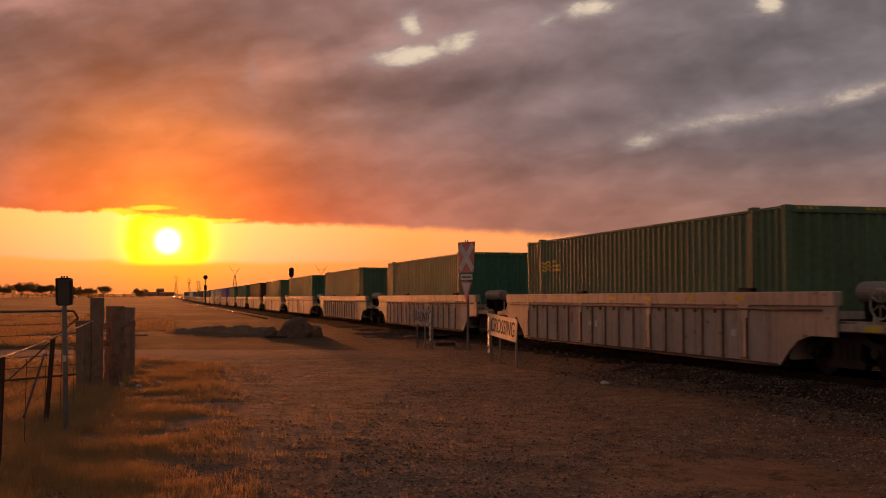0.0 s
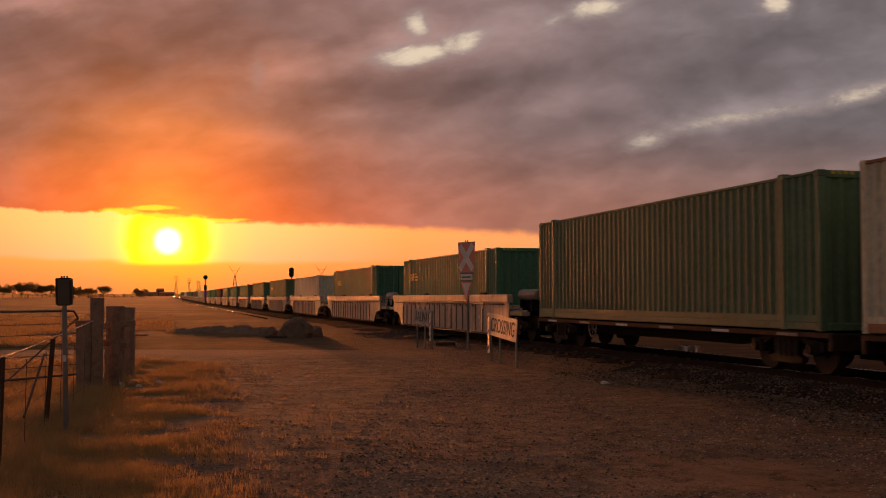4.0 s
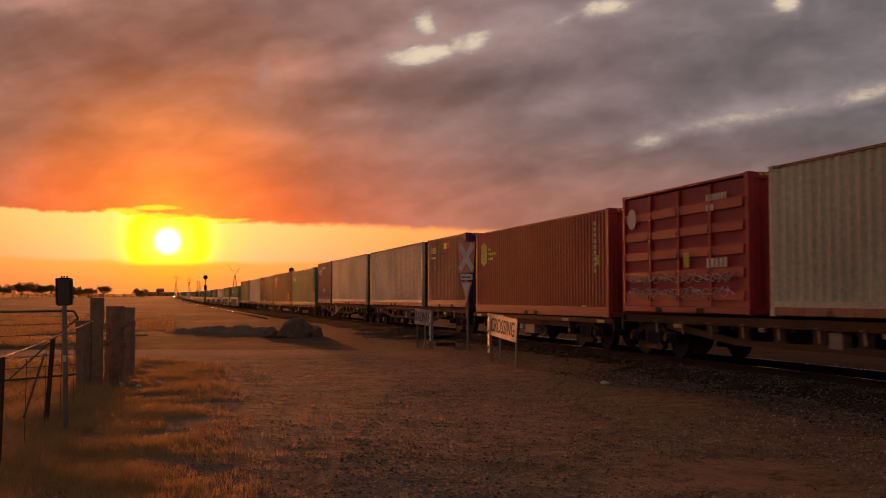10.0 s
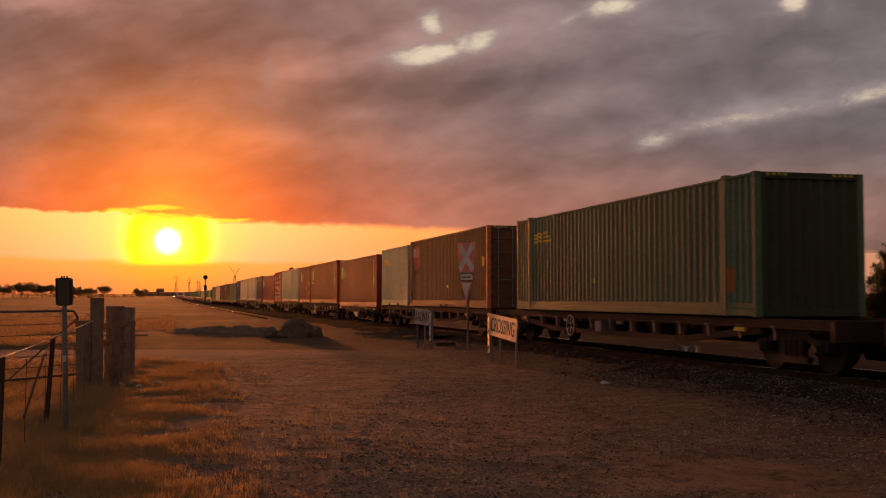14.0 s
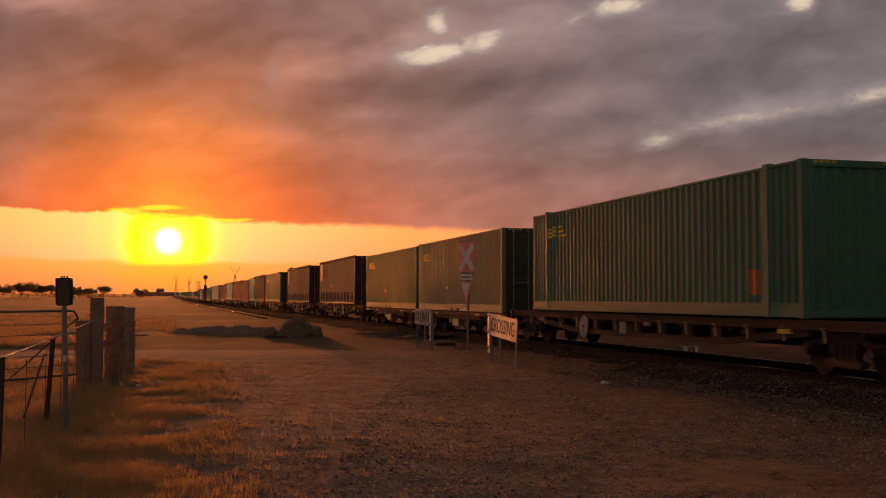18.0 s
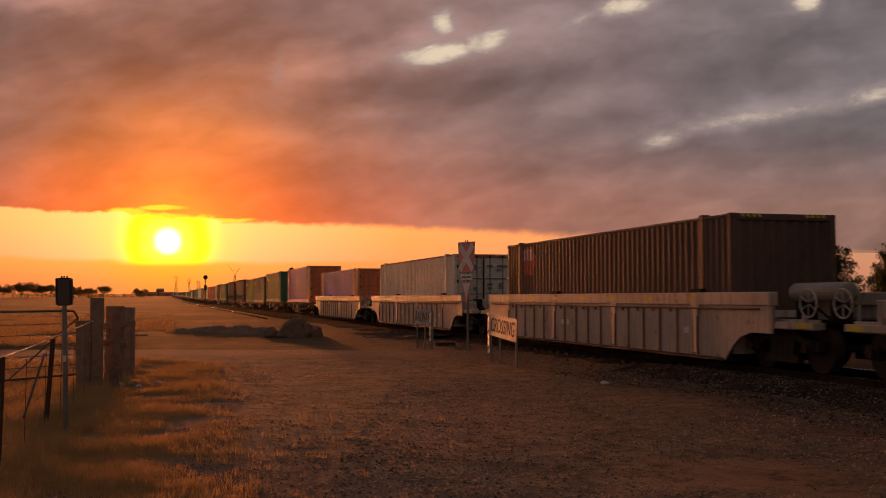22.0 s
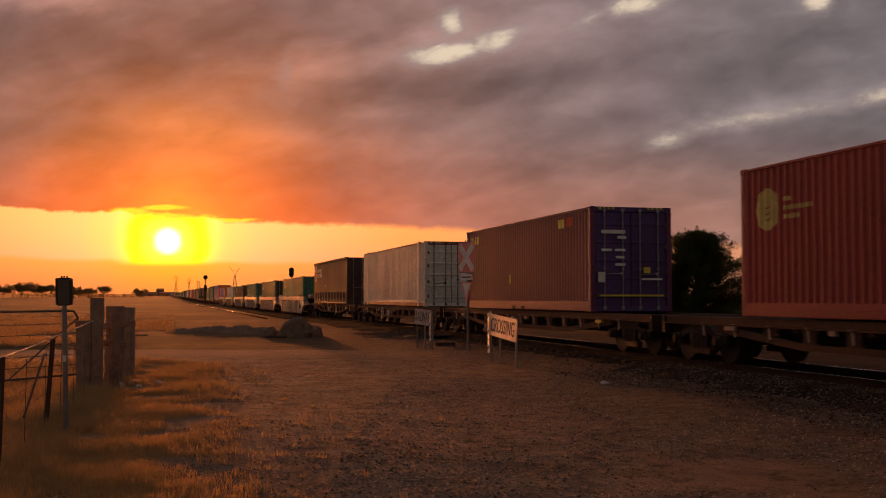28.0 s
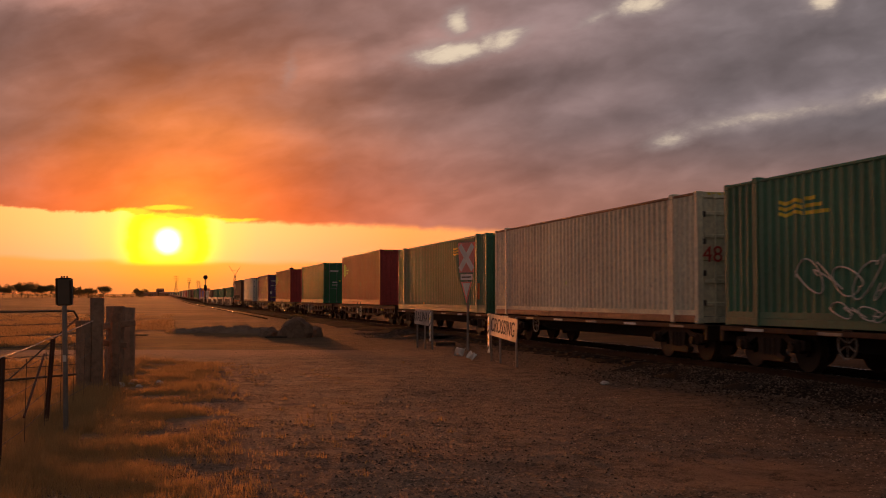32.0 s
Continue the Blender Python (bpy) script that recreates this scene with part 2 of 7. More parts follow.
BLACK = surface("weathered_black_sign_lettering", (0.06, 0.045, 0.038), rough=0.7, vary=0.4, fleck=(0.5, 0.42, 0.36), fleck_at=0.60, fleck_size=2.2, bump=0.0)
ROCK = surface("pale_limestone_rock", (0.68, 0.60, 0.54), rough=0.9, vary=0.25, grain=8.0, bump=0.6)
DARKROCK = surface("earthy_dark_boulder", (0.24, 0.15, 0.10), rough=0.95, vary=0.3, grain=4.0, bump=0.7)
BARK = surface("grey_brown_bark", (0.10, 0.07, 0.05), rough=0.9, vary=0.3, bump=0.6, bump_size=10.0)
PYLON = surface("distant_lattice_steel", (0.16, 0.13, 0.12), rough=0.6, vary=0.1, bump=0.0)
SIGNAL = surface("black_signal_housing", (0.02, 0.018, 0.018), rough=0.5, vary=0.2, bump=0.03)
SHED = surface("far_building_wall", (0.22, 0.18, 0.16), rough=0.8, vary=0.15, bump=0.0)


def make_ground_material():
    """Bare dirt with stones, a paler graded road that crosses the line, dry grass to the west and dark paddocks beyond."""
    m = bpy.data.materials.new("bare_dirt_ground")
    m.use_nodes = True
    n = Nodes(m.node_tree)
    at = n.add("ShaderNodeTexCoord").outputs["Object"]
    x, y, z = n.xyz(at)
    fine = n.noise(at, 22.0, 6.0, 0.7)
    mid = n.noise(at, 2.6, 5.0, 0.6)
    wide = n.noise(at, 0.22, 4.0, 0.55)
    grit = n.noise(at, 75.0, 3.0, 0.6)
    lumps = n.noise(at, 5.0, 5.0, 0.7)
    beds = n.noise(at, 1.1, 5.0, 0.65)
    dirt = n.mix(n.span(wide, 0.35, 0.65), (0.42, 0.300, 0.224), (0.34, 0.241, 0.183))
    gravel = n.span(beds, 0.44, 0.58)
    dirt = n.mix(n.math("MULTIPLY", gravel, 0.40), dirt, (0.22, 0.142, 0.108))
    dirt = n.mix(n.span(mid, 0.48, 0.60, 0.0, 0.4), dirt, (0.20, 0.130, 0.098))
    dirt = n.mix(n.math("MULTIPLY", n.span(lumps, 0.52, 0.57), n.span(gravel, 0.0, 1.0, 0.25, 0.85)), dirt, (0.11, 0.072, 0.056))
    dirt = n.mix(n.math("MULTIPLY", n.span(fine, 0.51, 0.57), n.span(gravel, 0.0, 1.0, 0.35, 0.8)), dirt, (0.085, 0.055, 0.043))
    dirt = n.mix(n.span(grit, 0.56, 0.62, 0.0, 0.8), dirt, (0.50, 0.32, 0.23))
    # wheel tracks that curve toward the crossing
    lane = n.math("SUBTRACT", n.math("ADD", x, n.math("MULTIPLY", y, 0.30)), n.math("MULTIPLY", n.noise(at, 0.09, 2.0), 5.0))
    ruts = n.noise(n.join(n.math("MULTIPLY", lane, 1.1), n.math("MULTIPLY", y, 0.06), 0.0), 1.0, 3.0, 0.5)
    dirt = n.mix(n.span(ruts, 0.50, 0.66, 0.0, 0.5), dirt, n.mix(lumps, (0.16, 0.09, 0.06), (0.50, 0.28, 0.18)))
    # graded road
    trail = n.math("SUBTRACT", n.math("ADD", x, n.math("MULTIPLY", y, 0.567)), n.math("MULTIPLY", n.noise(at, 0.5, 2.0), 0.5))
    for at_x, wide_x, force in ((8.15, 0.10, 0.6), (6.5, 0.14, 0.35), (9.6, 0.12, 0.3), (4.4, 0.2, 0.3)):
        rut = n.span(n.math("ABSOLUTE", n.math("SUBTRACT", trail, at_x)), 0.3 * wide_x, 2.2 * wide_x, force, 0.0, smooth=True)
        rut = n.math("MULTIPLY", rut, n.span(n.noise(at, 0.8, 3.0), 0.38, 0.55))
        dirt = n.mix(n.math("MULTIPLY", rut, n.span(y, 14.0, 19.0, 1.0, 0.0)), dirt, n.mix(fine, (0.36, 0.21, 0.15), (0.52, 0.32, 0.23)))
    wob = n.math("MULTIPLY", n.math("SUBTRACT", n.noise(at, 0.15, 3.0), 0.5), 1.4)
    road = n.math("SUBTRACT", n.math("SUBTRACT", y, n.math("MULTIPLY", x, -0.02)), n.math("ADD", 33.4, wob))
    on_road = n.math("MULTIPLY", n.span(road, -4.0, -0.9, 0.0, 1.0, smooth=True), n.span(road, 0.8, 1.3, 1.0, 0.0, smooth=True))
    dirt = n.mix(n.math("MULTIPLY", on_road, 0.8), dirt, n.mix(fine, (0.66, 0.40, 0.27), (0.42, 0.25, 0.165)))
    # dry grass west of the yard and paddocks past the road
    edge = n.math("ADD", n.math("MULTIPLY", x, -1.0), n.math("MULTIPLY", n.noise(at, 0.6, 4.0), 3.0))
    straw = n.mix(n.span(mid, 0.35, 0.65), (0.62, 0.35, 0.165), (0.42, 0.235, 0.11))
    straw = n.mix(n.span(fine, 0.45, 0.7, 0.0, 0.6), straw, (0.10, 0.06, 0.03))
    verge = n.math("MULTIPLY", n.span(n.math("SUBTRACT", edge, n.math("MULTIPLY", y, 0.22)), 1.5, 3.4), n.math("SUBTRACT", 1.0, on_road))
    dirt = n.mix(verge, dirt, straw)
    far = n.math("MULTIPLY", n.span(road, 1.0, 1.5), n.span(n.math("ADD", x, n.math("MULTIPLY", mid, 2.0)), -1.5, 2.5, 1.0, 0.0))
    field = n.mix(n.span(n.noise(at, 0.05, 5.0, 0.6), 0.42, 0.58), (0.17, 0.105, 0.045), (0.30, 0.175, 0.085))
    field = n.mix(n.span(n.noise(at, 0.7, 5.0, 0.7), 0.48, 0.60, 0.0, 0.65), field, (0.095, 0.055, 0.030))
    dirt = n.mix(far, dirt, field)
    # spilled ballast plus painted train shade beside the line; ground past it painted shade-dark
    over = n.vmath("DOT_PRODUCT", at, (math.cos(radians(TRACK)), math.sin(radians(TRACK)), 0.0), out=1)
    spill_shade = n.math("ADD", over, n.math("MULTIPLY", n.math("SUBTRACT", beds, 0.5), 5.0))
    dirt = n.mix(n.span(spill_shade, 2.5, 8.5, 0.0, 0.80), dirt, n.mix(n.span(lumps, 0.45, 0.6), (0.16, 0.105, 0.078), (0.07, 0.047, 0.037)))
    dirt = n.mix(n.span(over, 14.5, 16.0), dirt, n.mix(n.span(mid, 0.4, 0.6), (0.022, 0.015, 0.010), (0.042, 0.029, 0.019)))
    b = n.add("ShaderNodeBsdfPrincipled")
    n.put(b.inputs["Base Color"], dirt)
    b.inputs["Roughness"].default_value = 1.0
    b.inputs["Specular IOR Level"].default_value = 0.12
    bm = n.add("ShaderNodeBump")
    bm.inputs["Strength"].default_value = 1.0
    bm.inputs["Distance"].default_value = 0.035
    n.put(bm.inputs["Height"], n.math("ADD", n.math("ADD", n.math("MULTIPLY", fine, 0.9), n.math("MULTIPLY", lumps, 1.4)), n.math("MULTIPLY", n.noise(at, 70.0, 4.0, 0.7), 0.5)))
    n.link(bm.outputs[0], b.inputs["Normal"])
    n.link(b.outputs[0], n.add("ShaderNodeOutputMaterial").inputs[0])
    return m


CLOUD_H = 200.0


# masses of thicker (-) and thinner (+) cloud on the sky grid: middle, reach, turn, strength
BILLOWS = ((7.9, 1.52, 2.1, 0.34, -0.05, -0.42), (13.3, 0.95, 2.4, 0.50, -0.12, -0.26), (14.6, 2.55, 1.8, 0.30, -0.15, -0.22), (1.2, 0.85, 3.0, 0.6, 0.0, -0.34),
           (4.4, 0.35, 1.6, 0.5, 0.1, -0.18), (6.2, 1.05, 1.5, 0.28, -0.15, 0.30), (9.2, 0.45, 1.8, 0.45, -0.15, 0.34), (12.6, 2.10, 3.4, 0.24, -0.2, 0.34),
           (10.4, 2.6, 2.2, 0.5, -0.2, -0.28), (4.8, 2.45, 2.6, 0.3, 0.12, 0.22), (0.5, 2.2, 1.6, 0.5, 0.0, -0.10), (0.7, 0.05, 1.1, 0.2, 0.0, 0.55))
# gaps where the bright upper air shows
GAPS = ((7.60, 0.95, 0.68, 0.19, -0.12, 1.15), (8.40, 0.76, 0.60, 0.17, -0.28, 0.98), (7.72, 0.42, 0.24, 0.24, 0.5, 1.0), (10.85, 0.12, 0.55, 0.17, -0.2, 1.05), (10.1, 0.36, 0.3, 0.10, -0.5, 0.7), (14.08, 0.06, 0.28, 0.2, 0.0, 1.0),
        (11.62, 2.46, 0.42, 0.16, -0.25, 0.80), (13.3, 2.08, 1.8, 0.17, -0.16, 0.72), (15.5, 1.62, 0.9, 0.16, -0.26, 0.80), (4.78, 1.28, 0.14, 0.34, 0.2, 0.42))
# slits in the rim over the sun
SLITS = ((2.80, 3.68, 0.40, 0.050), (2.15, 3.76, 0.42, 0.085), (2.75, 3.83, 0.5, 0.06), (3.7, 3.91, 0.65, 0.045))


def make_cloud_material():
    """The underside of a cloud deck that the low sun lights from its western rim."""
    m = bpy.data.materials.new("sunset_cloud_deck")
    m.use_nodes = True
    n = Nodes(m.node_tree)
    at = n.scale(n.add("ShaderNodeTexCoord").outputs["Object"], 1.0 / CLOUD_H)
    x, y, z = n.xyz(at)
    ray = n.vmath("NORMALIZE", n.join(x, y, 1.0))
    near = n.math("ARCCOSINE", n.math("MINIMUM", n.vmath("DOT_PRODUCT", ray, tuple(SUN_DIR), out=1), 1.0))
    across, down = sky_grid(n, x, y, 1.0)
    ahead = n.span(y, 0.6, 2.0, smooth=True)
    # puffs drawn out along the horizon
    flat = n.join(n.math("MULTIPLY", across, 0.60), n.math("ADD", n.math("MULTIPLY", down, 1.25), n.math("MULTIPLY", across, 0.14)), 0.0)
    swirl = n.vmath("SUBTRACT", n.noise(flat, 0.8, 4.0, out=1), (0.5, 0.5, 0.5))
    puff = n.vmath("ADD", flat, n.scale(swirl, 0.7))
    big = n.noise(puff, 0.75, 4.0, 0.5)
    mid = n.noise(puff, 1.9, 5.0, 0.45)
    frayed = n.noise(puff, 4.5, 7.0, 0.58)
    swx, swy, swz = n.xyz(n.vmath("SUBTRACT", n.noise(flat, 1.5, 6.0, 0.6, out=1), (0.5, 0.5, 0.5)))
    wa = n.math("ADD", across, n.math("MULTIPLY", swx, 1.0))
    wd = n.math("ADD", down, n.math("MULTIPLY", swy, 0.42))
    body = n.math("ADD", n.math("MULTIPLY", n.math("SUBTRACT", big, 0.5), 0.9), n.math("MULTIPLY", n.math("SUBTRACT", mid, 0.5), 0.60))
    body = n.math("ADD", body, n.math("MULTIPLY", n.math("SUBTRACT", frayed, 0.5), 0.13))
    for cx, cy, rx, ry, turn, force in BILLOWS:
        d = oval_far(n, wa, wd, cx, cy, rx, ry, turn)
        body = n.math("ADD", body, n.math("MULTIPLY", n.span(d, 0.0, 1.7, force, 0.0, smooth=True), ahead))
    glow = n.math("ADD", near, n.math("MULTIPLY", n.math("SUBTRACT", mid, 0.5), 0.05))
    tint = n.ramp(n.span(glow, 0.03, 2.2), [(0.0, (1.0, 0.36, 0.05)), (0.012, (0.93, 0.255, 0.052)), (0.036, (0.66, 0.190, 0.062)), (0.062, (0.43, 0.165, 0.098)), (0.095, (0.315, 0.160, 0.128)),
                                            (0.15, (0.262, 0.170, 0.160)), (0.22, (0.205, 0.158, 0.160)), (0.33, (0.172, 0.148, 0.156)), (0.50, (0.096, 0.076, 0.073)), (0.7, (0.090, 0.075, 0.073)), (1.0, (0.138, 0.115, 0.107))])
    low = n.mix(n.span(down, 2.0, 4.0, 0.0, 0.85, smooth=True), (1, 1, 1), (1.60, 0.99, 0.71))
    col = n.mix(ahead, tint, n.mix(1.0, tint, low, "MULTIPLY"))
    col = n.scale(col, n.math("EXPONENT", n.math("MULTIPLY", body, 1.05)))
    # gaps, with ragged bright rims
    holes = 0.0
    for cx, cy, rx, ry, turn, force in GAPS:
        d = oval_far(n, n.math("ADD", across, n.math("MULTIPLY", swx, 0.55)), n.math("ADD", down, n.math("MULTIPLY", swy, 0.26)), cx, cy, rx, ry, turn)
        holes = n.math("MAXIMUM", holes, n.span(d, 0.0, 2.1, force, 0.0, smooth=True))
    holes = n.math("MULTIPLY", holes, ahead)
    ragged_in = n.math("ADD", n.math("MULTIPLY", n.math("SUBTRACT", frayed, 0.5), 1.0), n.math("MULTIPLY", n.math("SUBTRACT", n.noise(puff, 11.0, 6.0, 0.7), 0.5), 0.5))
    thin = n.span(n.math("ADD", holes, n.math("MULTIPLY", ragged_in, 0.7)), 0.50, 1.15, 0.0, 0.95, smooth=True)
    veil = n.span(n.math("ADD", holes, n.math("MULTIPLY", ragged_in, 0.4)), 0.08, 0.85, 0.0, 0.62, smooth=True)
    col = n.mix(veil, col, (0.37, 0.29, 0.265))
    col = n.mix(n.math("MULTIPLY", thin, n.span(holes, 0.3, 0.8)), col, (0.80, 0.64, 0.47))
    # the rim over the clear air: crisp near the sun, dissolving to the right
    rim = n.ramp(n.span(across, 0.0, 16.0), [(0.0, (0.68, 0.68, 0.68)), (0.06, (0.78, 0.78, 0.78)), (0.13, (0.80, 0.80, 0.80)), (0.19, (0.88, 0.88, 0.88)), (0.27, (0.98, 0.98, 0.98)), (0.45, (1.10, 1.10, 1.10)), (0.56, (1.21, 1.21, 1.21)), (0.69, (1.32, 1.32, 1.32)), (1.0, (1.62, 1.62, 1.62))])
    rim = n.math("ADD", n.math("ADD", n.xyz(rim)[0], 3.0), n.math("MULTIPLY", n.math("SUBTRACT", n.noise(n.join(n.math("MULTIPLY", across, 0.9), 0.0, 3.0), 1.0, 5.0, 0.6), 0.5), 0.22))
    loose = n.span(across, 3.2, 9.0, 0.0, 1.0)
    gap = n.math("SUBTRACT", n.math("ADD", rim, n.math("MULTIPLY", n.math("SUBTRACT", frayed, 0.5), n.span(loose, 0.0, 1.0, 0.16, 0.14))), down)
    solid = n.span(gap, 0.0, n.span(loose, 0.0, 1.0, 0.06, 0.20), 0.0, 1.0, smooth=True)
    sunward = n.span(oval_far(n, across, down, 2.9, 3.85, 1.25, 0.30), 0.3, 1.1, 1.0, 0.0, smooth=True)
    lit = n.math("MULTIPLY", sunward, n.span(n.math("ADD", gap, n.math("MULTIPLY", n.math("SUBTRACT", frayed, 0.5), 0.35)), 0.0, 0.14, 1.0, 0.0, smooth=True))
    for cx, cy, rx, ry in SLITS:
        d = oval_far(n, n.math("ADD", across, n.math("MULTIPLY", swx, 0.5)), n.math("ADD", down, n.math("MULTIPLY", swy, 0.12)), cx, cy, rx, ry)
        lit = n.math("MAXIMUM", lit, n.span(n.math("ADD", d, n.math("MULTIPLY", ragged_in, 0.9)), 0.6, 1.3, 0.95, 0.0, smooth=True))
    col = n.mix(lit, col, (1.0, 0.84, 0.04))
    solid = n.math("MAXIMUM", solid, n.math("SUBTRACT", 1.0, ahead))
    em = n.add("ShaderNodeEmission")
    n.put(em.inputs[0], col)
    clear = n.add("ShaderNodeBsdfTransparent")
    mixer = n.add("ShaderNodeMixShader")
    n.link(solid, mixer.inputs[0])
    n.link(clear.outputs[0], mixer.inputs[1])
    n.link(em.outputs[0], mixer.inputs[2])
    n.link(mixer.outputs[0], n.add("ShaderNodeOutputMaterial").inputs[0])
    return m


def foliage(name, one, two, through_leaf=0.45):
    """Leaves that let part of the low sun through."""
    m = bpy.data.materials.new(name)
    m.use_nodes = True
    n = Nodes(m.node_tree)
    at = n.add("ShaderNodeTexCoord").outputs["Object"]
    leaf = n.add("ShaderNodeNewGeometry").outputs["Random Per Island"]
    tone = n.mix(n.math("MULTIPLY", n.math("ADD", leaf, n.noise(at, 0.8, 4.0)), 0.5), one, two)
    face, back = n.add("ShaderNodeBsdfDiffuse"), n.add("ShaderNodeBsdfTranslucent")
    n.put(face.inputs[0], tone)
    n.put(back.inputs[0], tone)
    mixer = n.add("ShaderNodeMixShader")
    mixer.inputs[0].default_value = through_leaf
    n.link(face.outputs[0], mixer.inputs[1])
    n.link(back.outputs[0], mixer.inputs[2])
    n.link(mixer.outputs[0], n.add("ShaderNodeOutputMaterial").inputs[0])
    return m


LEAF = foliage("dark_conifer_foliage", (0.040, 0.052, 0.016), (0.100, 0.110, 0.036), 0.5)
GUM = foliage("dusty_gum_foliage", (0.10, 0.095, 0.045), (0.20, 0.17, 0.085), 0.55)
GRASS = foliage("dry_straw_grass", (0.66, 0.44, 0.21), (0.36, 0.25, 0.115), 0.6)
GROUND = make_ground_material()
CLOUD = make_cloud_material()

# ---- mesh helpers ----
def box(bm, x0, x1, y0, y1, z0, z1, bevel=0.0):
    """A block between two corners."""
    r = bmesh.ops.create_cube(bm, size=1.0, matrix=Matrix.LocRotScale(((x0 + x1) / 2, (y0 + y1) / 2, (z0 + z1) / 2), None, (abs(x1 - x0), abs(y1 - y0), abs(z1 - z0))))
    if bevel:
        edges = list({e for v in r["verts"] for e in v.link_edges})
        bmesh.ops.bevel(bm, geom=edges, offset=bevel, segments=1, affect="EDGES")
    return bm


def rod(bm, a, b, r, r2=None, seg=10):
    """A round bar from a to b."""
    a, b = Vector(a), Vector(b)
    d = b - a
    m = Matrix.Translation((a + b) / 2) @ d.to_track_quat("Z", "Y").to_matrix().to_4x4()
    bmesh.ops.create_cone(bm, cap_ends=True, segments=seg, radius1=r, radius2=r if r2 is None else r2, depth=d.length, matrix=m)
    return bm


def slab(bm, outline, y0, y1):
    """A plate with the outline [(x, z), ...], from y0 to y1."""
    front = [bm.verts.new((x, y0, z)) for x, z in outline]
    back = [bm.verts.new((x, y1, z)) for x, z in outline]
    bm.faces.new(front)
    bm.faces.new(list(reversed(back)))
    k = len(outline)
    for i in range(k):
        bm.faces.new((front[i], back[i], back[(i + 1) % k], front[(i + 1) % k]))
    bmesh.ops.recalc_face_normals(bm, faces=bm.faces[:])
    return bm


def ring(bm, centre, normal, radius, thick, seg=20, tube=6):
    """A torus."""
    turn = Vector(normal).to_track_quat("Z", "Y").to_matrix()
    rows = []
    for i in range(seg):
        a = 2 * math.pi * i / seg
        row = []
        for j in range(tube):
            b = 2 * math.pi * j / tube
            p = Vector(((radius + thick * math.cos(b)) * math.cos(a), (radius + thick * math.cos(b)) * math.sin(a), thick * math.sin(b)))
            row.append(bm.verts.new(Vector(centre) + turn @ p))
        rows.append(row)
    for i in range(seg):
        for j in range(tube):
            bm.faces.new((rows[i][j], rows[(i + 1) % seg][j], rows[(i + 1) % seg][(j + 1) % tube], rows[i][(j + 1) % tube]))
    return bm


def tube(bm, points, r, seg=6):
    """A round bar along a row of points."""
    rows = []
    for i, p in enumerate(points):
        d = Vector(points[min(i + 1, len(points) - 1)]) - Vector(points[max(i - 1, 0)])
        turn = d.to_track_quat("Z", "Y").to_matrix()
        rows.append([bm.verts.new(Vector(p) + turn @ Vector((r * math.cos(2 * math.pi * k / seg), r * math.sin(2 * math.pi * k / seg), 0))) for k in range(seg)])
    for a, b in zip(rows, rows[1:]):
        for k in range(seg):
            bm.faces.new((a[k], a[(k + 1) % seg], b[(k + 1) % seg], b[k]))
    bm.faces.new(list(reversed(rows[0])))
    bm.faces.new(rows[-1])
    return bm


def mesh_of(name, bm, material, smooth=False):
    me = bpy.data.meshes.new(name)
    bm.to_mesh(me)
    bm.free()
    me.materials.append(material)
    if smooth:
        for p in me.polygons:
            p.use_smooth = True
    return me


SHARED = {}


def part(name, bm, material, parent, label="", at=None, key=None):
    """One mesh object under a thing or a part. With a key the mesh is shared by all parts of that key; bm is then a function that fills a bmesh."""
    if key is not None:
        k = (key, material.name)
        if k not in SHARED:
            b = bmesh.new()
            bm(b)
            SHARED[k] = mesh_of(name, b, material)
        me = SHARED[k]
    else:
        if callable(bm):
            fill, bm = bm, bmesh.new()
            fill(bm)
        me = mesh_of(name, bm, material)
    ob = new(name, me)
    ob.parent = parent
    if at is not None:
        ob.matrix_basis = at
    if label:
        tagged(ob, label)
    return ob


def words(text, size, material, parent, at, label="", thick=0.002):
    """Raised lettering in the built-in font, facing its local +z."""
    cu = bpy.data.curves.new("lettering", "FONT")
    cu.body, cu.size, cu.extrude, cu.align_x, cu.align_y = text, size, thick, "CENTER", "CENTER"
    tmp = bpy.data.objects.new("lettering", cu)
    me = bpy.data.meshes.new_from_object(tmp)
    bpy.data.objects.remove(tmp)
    bpy.data.curves.remove(cu)
    me.materials.clear()
    me.materials.append(material)
    ob = new("lettering", me)
    ob.parent, ob.matrix_basis = parent, at
    return tagged(ob, label) if label else ob


# ---- the line: s metres along it from abreast of the eye, across metres to its right ----
AHEAD = Vector((-math.sin(radians(TRACK)), math.cos(radians(TRACK)), 0))
ASIDE = Vector((math.cos(radians(TRACK)), math.sin(radians(TRACK)), 0))
CENTRE = 12.62       # the line's middle, metres to the right of the eye
RAIL_Z = 0.25        # top of the rails over the dirt


def rise(d):
    """How far the land has risen d metres off: level at first, then a long gentle slope."""
    return 0.0042 * max(0.0, d - 250.0) ** 2 / (max(0.0, d - 250.0) + 60.0)


def on_line(s, across=0.0, z=RAIL_Z):
    """A pose on the line: x ahead, y to the left (towards the eye), z up."""
    p = AHEAD * s + ASIDE * (CENTRE + across)
    return pose(p.x, p.y, z + rise(s), 0, 0, 90 + TRACK)


def run(t):
    """How far the train has gone at t."""
    return 20.374 * t + 0.0332 * t * t


ROLLING = []         # (thing, place along the train, height of its base over the rails)


def rolls(thing, s, z=0.0):
    ROLLING.append((thing, s, z))
    thing.matrix_basis = on_line(s, 0.0, RAIL_Z + z)
    return thing


